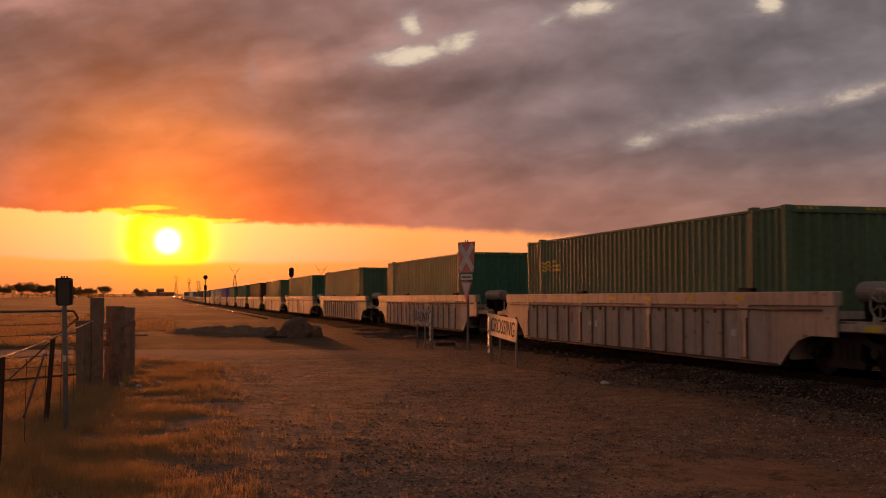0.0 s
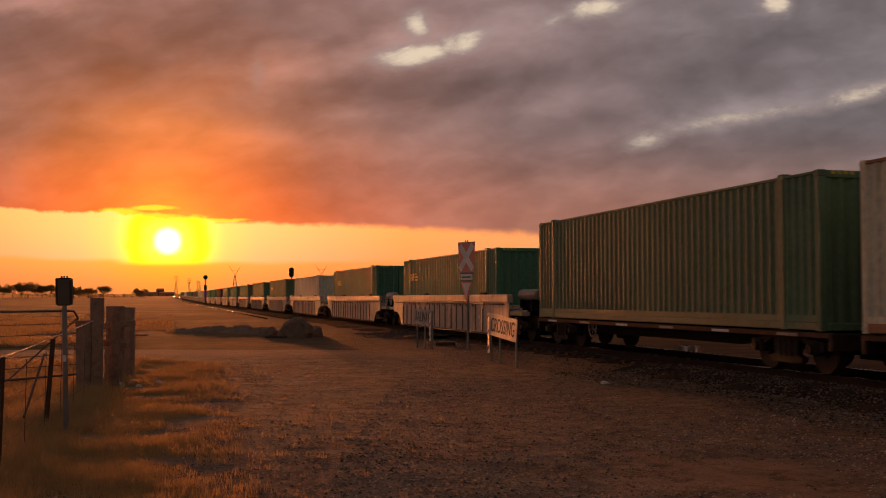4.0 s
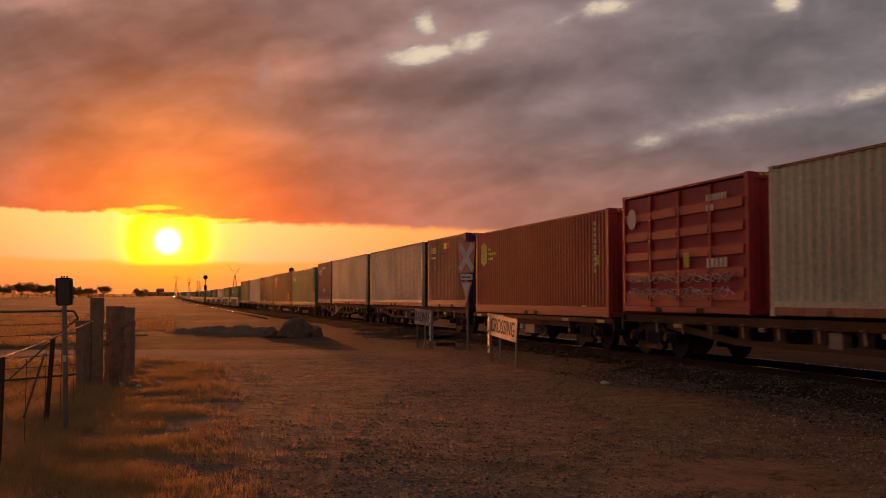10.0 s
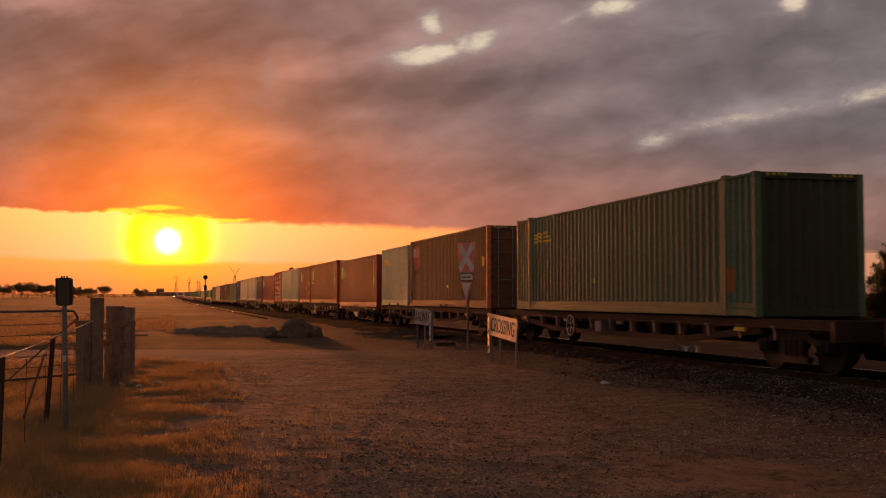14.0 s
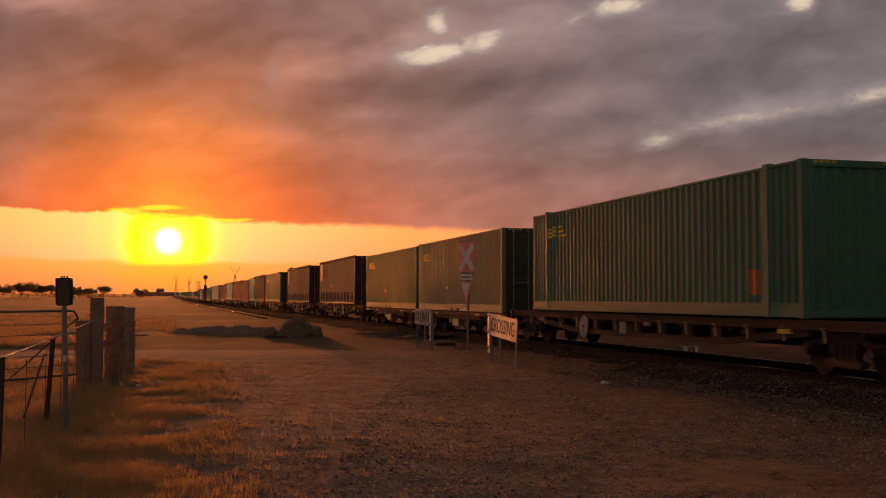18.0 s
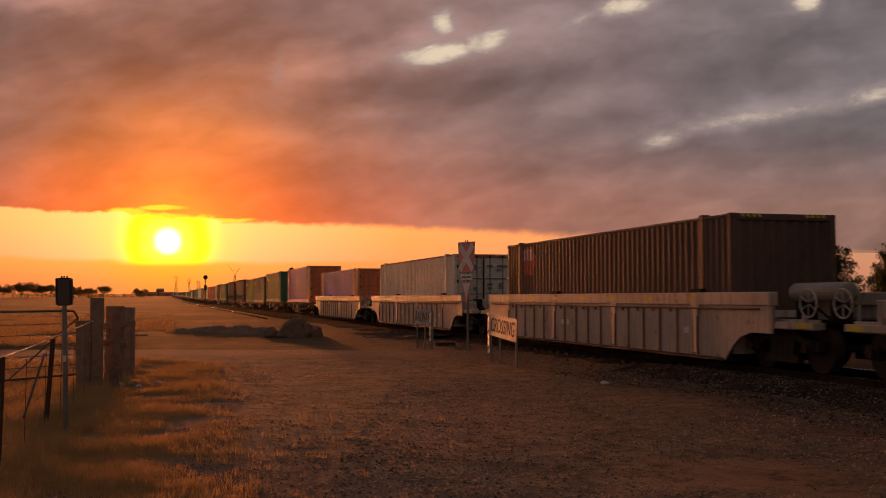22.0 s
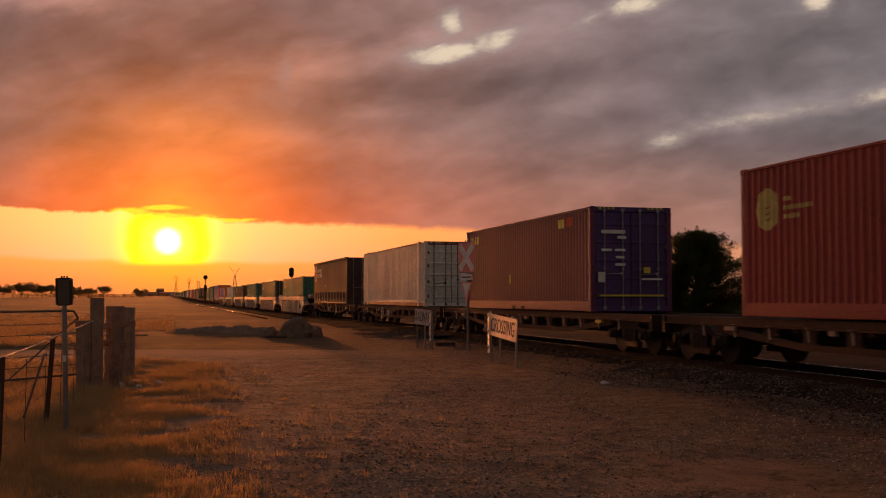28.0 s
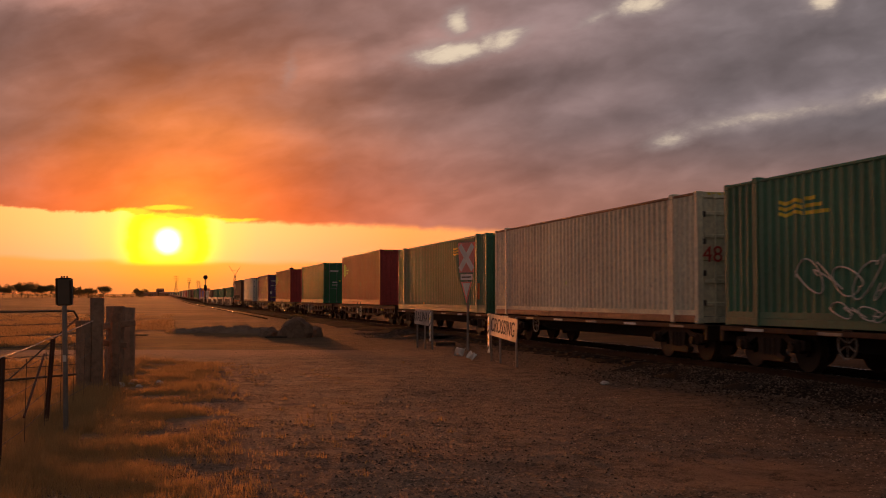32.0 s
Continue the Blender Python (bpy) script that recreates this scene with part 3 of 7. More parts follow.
def motions():
    for thing, s, z in ROLLING:
        walk(thing, [(t, on_line(s + run(t), 0.0, RAIL_Z + z)) for t in range(0, 33, 2)])
    walk(cloud, [(t, pose(17.0 * (t - 16) / 16, -4 * (t - 16) / 16, CLOUD_H + EYE)) for t in (0, 8, 16, 24, 32)])
    blow_litter()

# ---- ground and sky ----
def land_height(x, y):
    """Gently uneven dirt, level along the line."""
    side = x * ASIDE.x + y * ASIDE.y
    h = 0.03 * noise.noise(Vector((x * 0.12, y * 0.12, 0))) + 0.006 * noise.noise(Vector((x * 1.3, y * 1.3, 3)))
    if -60 < y < 90 and abs(x) < 60:
        h += 0.010 * noise.noise(Vector((x * 1.7, y * 1.7, 7))) + 0.007 * noise.noise(Vector((x * 4, y * 4, 9)))
    fade = min(1.0, max(0.0, (abs(side - CENTRE) - 2.5) / 2.0))
    return h * fade - 0.02 + rise(y)


def axis(fine0, fine1, step, end):
    """Coordinates that are close together from fine0 to fine1 and spread to both ends."""
    v = list(np.arange(fine0, fine1 + step / 2, step))
    d, p = step, fine1
    while p < end:
        d *= 1.35
        p += d
        v.append(p)
    d, p = step, fine0
    while p > -end:
        d *= 1.35
        p -= d
        v.insert(0, p)
    return v


def make_ground():
    xs, ys = axis(-14, 16, 0.16, 5200), axis(5, 46, 0.16, 5200)
    verts = [(x, y, land_height(x, y)) for y in ys for x in xs]
    w = len(xs)
    faces = [(j * w + i, j * w + i + 1, (j + 1) * w + i + 1, (j + 1) * w + i) for j in range(len(ys) - 1) for i in range(w - 1)]
    me = bpy.data.meshes.new("ground")
    me.from_pydata(verts, [], faces)
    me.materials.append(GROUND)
    for p in me.polygons:
        p.use_smooth = True
    return tagged(new("ground", me), "bare brown dirt yard with stones and dry grass", "ground", kind="structure")


make_ground()


def make_cloud():
    bm = bmesh.new()
    v = [bm.verts.new(p) for p in ((-4600, -4600, 0), (-4600, 4800, 0), (4600, 4800, 0), (4600, -4600, 0))]
    bm.faces.new(v)
    ob = new("backdrop_clouds", mesh_of("clouds", bm, CLOUD))
    return tagged(ob, "broken sunset cloud deck, orange and mauve grey", "clouds", kind="structure")


cloud = make_cloud()
cloud.matrix_basis = pose(0, 0, CLOUD_H + EYE)


# ---- the railway line ----
LINE0, LINE1 = -60.0, 900.0


def strip(name, profile, material, s0, s1, label, step=None, wob=0.0, fray=0.0):
    """A long body with the cross-section [(across, z), ...] along the line."""
    k = max(2, int((s1 - s0) / step) + 1) if step else 2
    verts, faces, m = [], [], len(profile)
    for i in range(k):
        s = s0 + (s1 - s0) * i / (k - 1)
        for j, (a, z) in enumerate(profile):
            if j < 2:
                a += fray * (noise.noise(Vector((s * 0.35, 0, 3))) + 0.6 * noise.noise(Vector((s * 1.1, 0, 8))))
            p = AHEAD * s + ASIDE * (CENTRE + a + wob * noise.noise(Vector((s * 0.8, a, 1))))
            verts.append((p.x, p.y, z + rise(s) + wob * 0.25 * noise.noise(Vector((s * 1.7, a * 2, 5)))))
    for i in range(k - 1):
        for j in range(m - 1):
            faces.append((i * m + j, i * m + j + 1, (i + 1) * m + j + 1, (i + 1) * m + j))
    me = bpy.data.meshes.new(name)
    me.from_pydata(verts, [], faces)
    me.materials.append(material)
    return tagged(new(name, me), label, name.split("_")[0], kind="structure")


WIDE_BED = [(-2.9, -0.10), (-2.35, 0.02), (-1.75, 0.12), (-1.0, 0.13), (-0.84, 0.09), (0.8, 0.09), (1.62, 0.09), (2.3, 0.03), (7.0, 0.03), (7.6, -0.10)]
CROSSING_BED = [(-1.75, -0.10), (-1.5, 0.0), (-1.35, 0.03), (-0.8, 0.05), (0.8, 0.05), (1.62, 0.04), (2.3, 0.03), (7.0, 0.03), (7.6, -0.10)]
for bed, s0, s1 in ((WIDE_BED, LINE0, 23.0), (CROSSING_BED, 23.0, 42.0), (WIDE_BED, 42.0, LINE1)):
    strip("ballast_bed", bed, BALLAST, s0, s1, "crushed stone ballast bed, darkened for the train's shade, under the rails", 0.4, 0.12, 0.7)
RAIL_PROFILE = [(-0.07, -0.17), (-0.07, -0.155), (-0.012, -0.13), (-0.012, -0.045), (-0.035, -0.035), (-0.035, -0.006), (-0.028, 0.0),
                (0.028, 0.0), (0.035, -0.006), (0.035, -0.035), (0.012, -0.045), (0.012, -0.13), (0.07, -0.155), (0.07, -0.17)]
for side in (-0.7525, 0.7525):
    strip("rail", [(side + a, RAIL_Z + z) for a, z in RAIL_PROFILE[:6]], RAILSIDE, LINE0, LINE1, "rusty web and foot of a steel rail", 20.0)
    strip("rail_head", [(side + a, RAIL_Z + z) for a, z in RAIL_PROFILE[5:9]], RAIL, LINE0, LINE1, "polished head of a steel rail", 20.0)
    strip("rail", [(side + a, RAIL_Z + z) for a, z in RAIL_PROFILE[8:]], RAILSIDE, LINE0, LINE1, "rusty web and foot of a steel rail", 20.0)


def make_sleepers():
    me = None
    for i in range(130):
        s = -8 + i * 0.65
        if me is None:
            bm = bmesh.new()
            box(bm, -0.12, 0.12, -1.3, 1.3, -0.2, 0.0, 0.015)
            me = mesh_of("sleeper", bm, SLEEPER)
        ob = new("sleeper", me)
        ob.matrix_basis = on_line(s, 0.0, RAIL_Z - 0.165)
        tagged(ob, "weathered concrete sleeper under the rails", "sleeper", "sleepers of the line")


make_sleepers()


def scatter(name, material, spots, label, category):
    """Many small stones in one mesh: spots of (x, y, z, size)."""
    rnd = random.Random(len(spots))
    verts, faces = [], []
    for x, y, z, r in spots:
        o = len(verts)
        a = rnd.random() * 6.28
        squash = 0.65 + 0.4 * rnd.random()
        for dx, dy, dz in ((1, 0, 0), (0.3, 0.95, 0.1), (-0.8, 0.6, -0.1), (-0.8, -0.6, 0.1), (0.3, -0.95, 0), (0.1, 0.1, 0.9)):
            k = r * (0.7 + 0.6 * rnd.random())
            verts.append((x + k * (dx * math.cos(a) - dy * math.sin(a)), y + k * (dx * math.sin(a) + dy * math.cos(a)), z + k * dz * squash))
        for i in range(5):
            faces.append((o + i, o + (i + 1) % 5, o + 5))
    me = bpy.data.meshes.new(name)
    me.from_pydata(verts, [], faces)
    me.materials.append(material)
    return tagged(new(name, me), label, category, kind="stuff")


def make_stones():
    rnd = random.Random(4)
    spots = []
    for i in range(60000):
        s, a = 4 + 46 * rnd.random() ** 1.3, -0.9 - 3.9 * rnd.random() ** 0.95
        if rnd.random() < 0.15:
            a = rnd.uniform(-0.6, 2.4)
        if 22.5 < s < 42 and a < -1.3 and rnd.random() < 0.85:
            continue
        if a < -1.9 and rnd.random() < (-1.9 - a) / 2.4 - 0.3 * noise.noise(Vector((s * 0.5, a * 0.9, 6))):
            continue
        p = AHEAD * s + ASIDE * (CENTRE + a)
        z = max(-0.02, -0.10 + 0.22 * min(1.0, max(0.0, (a + 2.9) / 1.15))) if a < -1.0 and not 22.5 < s < 42 else 0.08 if a > -1.0 else -0.01
        spots.append((p.x, p.y, z + 0.015, rnd.uniform(0.013, 0.034)))
    scatter("ballast_stones", STONE, spots, "loose dark basalt ballast stones beside the rails", "stones")
    spots = []
    for i in range(90000):
        y = 7 + 28 * rnd.random() ** 1.6
        x = rnd.uniform(-0.40, 0.46) * y
        if x * ASIDE.x + y * ASIDE.y > CENTRE - 2.6:
            continue
        if noise.noise(Vector((x * 0.35, y * 0.35, 2))) + 0.6 * rnd.random() < 0.1:
            continue
        if x < -1.0 and rnd.random() < 0.55:
            continue
        r = 0.005 + 0.017 * rnd.random() ** 2.2
        spots.append((x, y, land_height(x, y), r))
    scatter("dirt_clods", CLOD, spots, "small dry clods and pebbles on the dirt", "pebbles")


make_stones()

# ---- the train: containers ----
def corrugated(bm, length, height, depth=0.036, pitch=0.225, margin=0.10):
    """A side wall in the plane y = 0, its ribs sunk to -depth, x along it, z up from 0."""
    k = max(3, round((length - 2 * margin) / pitch))
    p = (length - 2 * margin) / k
    xs = [(-length / 2, 0.0)]
    for i in range(k):
        x = -length / 2 + margin + i * p
        xs += [(x + 0.02 * p, 0.0), (x + 0.24 * p, -depth), (x + 0.52 * p, -depth), (x + 0.74 * p, 0.0)]
    xs.append((length / 2, 0.0))
    low = [bm.verts.new((x, y, 0.0)) for x, y in xs]
    top = [bm.verts.new((x, y, height)) for x, y in xs]
    for i in range(len(xs) - 1):
        bm.faces.new((low[i], low[i + 1], top[i + 1], top[i]))


SIDE = {}            # the near side of each container: its plane and its corrugated runs


def container(length, colour, end="doors", high=2.896, width=2.44, ends_colour=None, rear_colour=None, posts=False, ribbed=False, curtain=False, label="", lite=False):
    """A freight container, x ahead, its base at 0. end: what closes its rear."""
    # rear_colour lets a rear be painted darker in place of its shade
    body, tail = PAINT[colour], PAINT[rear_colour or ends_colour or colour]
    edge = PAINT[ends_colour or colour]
    trim = RAILRUST if colour in ("cream", "grey", "white") else body
    thing = new("shipping_container")
    thing.empty_display_size = 0.5
    half, wide = length / 2, width / 2
    core = half - 1.22 if posts else half
    runs = [(0.0, 2 * core - 0.2, 0.1)] + ([(half - 0.61, 1.06, 0.04), (-half + 0.61, 1.06, 0.04)] if posts else [])
    pitch = 0.278 if posts else 0.225
    SIDE[thing.name] = (wide + 0.002, [], pitch) if curtain or ribbed else (wide - 0.012, runs, pitch)
    box_key = (length, high, width)
    sides = ((1, 0), (-1, 180))
    for sign, turn in sides:
        if curtain:
            def fill(bm):
                rnd = random.Random(9)
                n = 120
                rows = []
                for j, z in enumerate((0.30, 0.62, 1.0, 1.9, high - 0.12)):
                    rows.append([bm.verts.new((-half + 0.1 + (length - 0.2) * i / n, -0.03 + 0.012 * math.sin(i * 0.9 + j) + 0.012 * rnd.random(), z)) for i in range(n + 1)])
                for a, b in zip(rows, rows[1:]):
                    for i in range(n):
                        bm.faces.new((a[i], a[i + 1], b[i + 1], b[i]))
            part("curtain", fill, CURTAIN, thing, "creased dark brown tarpaulin curtain", pose(0, sign * wide, 0, 0, 0, turn), ("curtain", *box_key))
        elif ribbed:
            part("side_panel", lambda bm: box(bm, -half + 0.1, half - 0.1, -0.085, -0.065, 0.14, high - 0.1), body, thing, "", pose(0, sign * wide, 0, 0, 0, turn), ("flat", *box_key))
            for c in range(4):
                x = -half + 0.12 + (length - 0.24) * (c + 0.5) / 4
                w = (length - 0.24) / 8 - 0.05
                for r in range(5):
                    z = 0.3 + (high - 0.5) * r / 5
                    part("side_rib", lambda bm: slab(bm, [(-0.62, 0.0), (0.62, 0.0), (0.66, 0.20), (-0.66, 0.20)], -0.066, 0.0), body, thing, "", pose(x * sign, sign * wide, z, 0, 0, turn), ("rib",))
                part("side_post", lambda bm: box(bm, -0.05, 0.05, -0.07, 0.006, 0.14, high - 0.1, 0.01), body, thing, "",
                     pose((x + w + 0.05) * sign, sign * wide, 0, 0, 0, turn), ("ribpost", high))
        else:
            runs = [(0.0, 2 * core - 0.2, body)]
            if posts:
                runs += [(half - 0.61, 1.06, edge), (-half + 0.61, 1.06, edge)]
            for cx, ln, mt in runs:
                part("side_panel", lambda bm: corrugated(bm, ln, high - 0.21, pitch=pitch, margin=0.04 if ln < 2 else 0.1), mt, thing, "",
                     pose(cx, sign * (wide - 0.012), 0.15, 0, 0, turn), ("side", round(ln, 2), high))
        if posts:
            for px in (-core, core):
                part("side_post", lambda bm: box(bm, -0.09, 0.09, -0.06, 0.012, 0.0, high + 0.02, 0.012), edge, thing, "", pose(px, sign * wide, 0, 0, 0, turn), ("post", high))
                if sign > 0 and not lite:
                    part("lifting_casting", lambda bm: box(bm, -0.1, 0.1, -0.16, 0.016, high - 0.09, high + 0.035, 0.012), edge, thing, "", pose(px, sign * wide, 0, 0, 0, turn), ("lift", high))
        part("bottom_rail", lambda bm: (box(bm, -half + 0.14, half - 0.14, -0.09, 0.0, 0.015, 0.165, 0.012), box(bm, -half + 0.14, half - 0.14, -0.07, -0.006, 0.165, 0.175)), trim, thing, "", pose(0, sign * wide, 0, 0, 0, turn), ("brail", *box_key))
        part("kick_strip", lambda bm: box(bm, -half + 0.14, half - 0.14, -0.07, -0.006, 0.175, 0.285), body, thing, "", pose(0, sign * wide, 0, 0, 0, turn), ("kick", *box_key))
        part("top_rail", lambda bm: box(bm, -half + 0.14, half - 0.14, -0.07, 0.0, high - 0.07, high - 0.012, 0.01), trim, thing, "", pose(0, sign * wide, 0, 0, 0, turn), ("trail", *box_key))
        if sign > 0 and length < 13 and not curtain:
            # fork pockets aren't cut: near-black blocks paint the shade inside them
            for px in (-0.45, 0.45) if length > 7 else (-1.0, 1.0):
                part("fork_pocket", lambda bm: box(bm, -0.17, 0.17, -0.02, 0.003, 0.02, 0.13), UNDER, thing, "", pose(px, sign * wide, 0, 0, 0, turn), ("pocket",))
    for sx in (-1, 1):
        for sy in (-1, 1):
            part("corner_post", lambda bm: box(bm, -0.075, 0.075, -0.075, 0.075, 0.0, high, 0.015), edge, thing, "", pose(sx * (half - 0.08), sy * (wide - 0.08), 0), ("cpost", high))
            for z in (0.0, high - 0.118) if sy > 0 and not lite else ():
                part("corner_casting", lambda bm: box(bm, -0.089, 0.089, -0.081, 0.081, -0.004, 0.122, 0.014), edge, thing, "", pose(sx * (half - 0.088), sy * (wide - 0.08), z), ("casting",))
    part("roof", lambda bm: box(bm, -half + 0.1, half - 0.1, -wide + 0.05, wide - 0.05, high - 0.06, high - 0.02), body, thing, "", None, ("roof", *box_key))
    part("floor_frame", lambda bm: box(bm, -half + 0.1, half - 0.1, -wide + 0.08, wide - 0.08, 0.02, 0.15), UNDER, thing, "", None, ("floor", *box_key))
    part("front_wall", lambda bm: corrugated(bm, width - 0.3, high - 0.24, 0.045, 0.25, 0.05), edge, thing, "", pose(half - 0.03, 0, 0.13, 0, 0, -90), ("endwall", width, high))
    rear = pose(-half + 0.03, 0, 0, 0, 0, 90)          # the rear looks to local +y of this pose
    part("end_header", lambda bm: box(bm, -wide + 0.15, wide - 0.15, -0.06, 0.025, high - 0.14, high - 0.005, 0.01), RAILRUST if colour == "white" else tail, thing, "", rear, ("header", width, high))
    part("end_sill", lambda bm: box(bm, -wide + 0.15, wide - 0.15, -0.06, 0.025, 0.01, 0.15, 0.01), tail, thing, "", rear, ("sill", width))
    if not lite and not curtain:
        for k in range(4):
            for sx in (-1, 1):
                part("hazard_dash", lambda bm: slab(bm, [(-0.05, high - 0.075), (0.03, high - 0.075), (0.06, high - 0.02), (-0.02, high - 0.02)], 0.026, 0.029), WHITE if colour == "white" else YELLOW, thing, "", rear @ pose(sx * (wide - 0.30 - 0.13 * k), 0, 0), ("hazard", high))
    if end == "panel":
        part("rear_wall", lambda bm: corrugated(bm, width - 0.3, high - 0.28, 0.05, 0.28, 0.05), tail, thing, "", rear @ pose(0, 0, 0.14), ("rearwall", width, high))
    else:
        leaf = wide - 0.17
        for sx in (-1, 1):
            def fill(bm):
                out = 0.004 if end == "doors" else 0.022
                prof = [(-0.05, 0.16)]
                for i in range(5):
                    z = 0.42 + (high - 0.9) * i / 4
                    prof += [(-0.015, z - 0.045), (out, z - 0.03), (out, z + 0.03), (-0.015, z + 0.045)]
                prof += [(-0.015, high - 0.15), (-0.05, high - 0.15)]
                slab(bm, [(-0.05, 0.16), (-0.015, 0.16)] + prof[1:], -leaf / 2 + 0.01, leaf / 2 - 0.01)
                bmesh.ops.rotate(bm, verts=bm.verts[:], cent=(0, 0, 0), matrix=Matrix.Rotation(radians(90), 3, "Z"))
            door = part("door", fill, tail, thing, "", rear @ pose(sx * (leaf / 2 + 0.004), 0, 0), ("door", end, width, high))
            if lite:
                continue
            for rx in (-0.27, 0.27):
                part("lock_rod", lambda bm: (rod(bm, (0, 0.035, 0.10), (0, 0.035, high - 0.06), 0.017, seg=8), box(bm, -0.04, 0.04, 0.0, 0.05, 0.06, 0.16), box(bm, -0.04, 0.04, 0.0, 0.05, high - 0.15, high - 0.05),
                                             box(bm, -0.03, 0.03, 0.0, 0.05, 1.15, 1.22)), FLAT if colour == "white" else ROD if end == "doors" else tail, door, "", pose(rx, 0, 0), ("rod", high))
            part("door_handle", lambda bm: (rod(bm, (-0.25, 0.05, 1.05), (0.22, 0.05, 1.03), 0.014, seg=8), box(bm, -0.28, -0.2, 0.0, 0.06, 1.0, 1.09)), FLAT if colour == "white" else ROD if end == "doors" else tail, door, "", None, ("handle",))
            for hz in (0.45, 1.1, 1.8, 2.4):
                part("hinge", lambda bm: box(bm, -0.04, 0.04, -0.02, 0.03, -0.06, 0.06, 0.008), CAST, door, "", pose(sx * (leaf / 2 - 0.01), 0, hz), ("hinge",))
    if curtain:
        for i in range(34):
            x = -half + 0.3 + (length - 0.6) * i / 33
            part("curtain_strap", lambda bm: (box(bm, -0.022, 0.022, -0.012, 0.004, 0.14, 0.78), box(bm, -0.035, 0.035, 0.0, 0.016, 0.46, 0.54, 0.004)), UNDER if i % 3 else ROD, thing, "", pose(x, wide + 0.004, 0), ("strap",))
        part("roof_rail", lambda bm: box(bm, -half + 0.05, half - 0.05, -0.12, 0.03, high - 0.14, high + 0.03, 0.03), UNDER, thing, "", pose(0, wide, 0), ("curtainrail", *box_key))
    tagged(thing, label or colour + " corrugated steel freight container", "container", "containers on the train")
    return thing


# paint on the near side of a container, x ahead from its middle, z over its base; it follows the ribs
def side_points(thing, x0, x1, curved):
    """(x, y) along the near side from x0 to x1, a hair proud of the steel."""
    plane, runs, pitch = SIDE[thing.name]
    xs = {x0, x1}
    if curved:
        xs |= {x0 + (x1 - x0) * i / 14 for i in range(15)}

    def rib(ln, margin):
        k = max(3, round((ln - 2 * margin) / pitch))
        return k, (ln - 2 * margin) / k

    for cx, ln, margin in runs:
        k, p = rib(ln, margin)
        for i in range(k):
            for f in (0.02, 0.24, 0.52, 0.74):
                x = cx - ln / 2 + margin + (i + f) * p
                if x0 < x < x1:
                    xs.add(x)

    def depth(x):
        for cx, ln, margin in runs:
            u = x - cx + ln / 2 - margin
            k, p = rib(ln, margin)
            if 0 <= u < k * p:
                f = (u / p) % 1.0
                if 0.02 < f < 0.74:
                    return 0.036 * min(1.0, (f - 0.02) / 0.22, (0.74 - f) / 0.22)
        return 0.0

    return [(x, plane - depth(x) + 0.003) for x in sorted(xs)]


def painted(thing, material, x0, x1, low, high, name, label="", curved=True, lift=0.0):
    """A painted shape between the heights low(x) and high(x)."""
    pts = side_points(thing, x0, x1, curved)
    bm = bmesh.new()
    for (xa, ya), (xb, yb) in zip(pts, pts[1:]):
        v = [bm.verts.new(p) for p in ((xa, ya + lift, low(xa)), (xb, yb + lift, low(xb)), (xb, yb + lift, high(xb)), (xa, ya + lift, high(xa)))]
        bm.faces.new(v)
    bmesh.ops.remove_doubles(bm, verts=bm.verts[:], dist=1e-5)
    part(name, bm, material, thing, label)


def mark(thing, material, x, z, w, h, y=None, name="emblem", label=""):
    painted(thing, material, x - w / 2, x + w / 2, lambda u: z - h / 2, lambda u: z + h / 2, name, label, False, 0.004 if name == "emblem_block" else 0.0)


def oval(thing, x, z, w, h, material=None, label="yellow oval emblem"):
    def rise(u):
        return h / 2 * math.sqrt(max(0.0, 1 - ((u - x) / (w / 2)) ** 2)) + 1e-4
    painted(thing, material or GOLD, x - w / 2, x + w / 2, lambda u: z - rise(u), lambda u: z + rise(u), "emblem", label)


def bars(thing, material, x, z, rows, h, gap, y=None, name="lettering_bar"):
    """Unreadable lettering as plain blocks; rows are their lengths, the first on top, all from x towards the rear."""
    for i, w in enumerate(rows):
        n = max(1, round(w / (h * 0.95)))
        for k in range(n):
            mark(thing, material, x - w * (k + 0.5) / n, z - i * (h + gap), w / n * 0.74, h, None, name)


def sheaf(thing, x, z, y=None, material=None):
    """Three wavy bands one over another, a faded yellow emblem."""
    for i in range(3):
        c = z - 0.11 * i
        painted(thing, material or SHEAF, x - 0.66, x + 0.08, lambda u: c - 0.034 + 0.03 * math.sin((u - x) * 11.0), lambda u: c + 0.034 + 0.03 * math.sin((u - x) * 11.0), "emblem_band")
    for i, w in enumerate((0.30, 0.52, 0.68)):
        mark(thing, material or SHEAF, x - 0.78 - w / 2, z + 0.02 - 0.13 * i, w, 0.07, None, "lettering_bar")


def badge(thing, x, z, w=1.3, h=1.05):
    """A faded eight-sided emblem with pale blocks at its head."""
    def cut(u):
        return max(0.0, abs(u - x) - w * 0.27) * 1.1
    painted(thing, SALMON, x - w / 2, x + w / 2, lambda u: z - h / 2 + cut(u), lambda u: z + h / 2 - cut(u), "emblem", "faded red eight-sided emblem")
    for i in range(3):
        mark(thing, WHITE, x + w * 0.40 - i * w * 0.27, z + h * 0.22, w * 0.19, h * 0.40, None, "emblem_block")


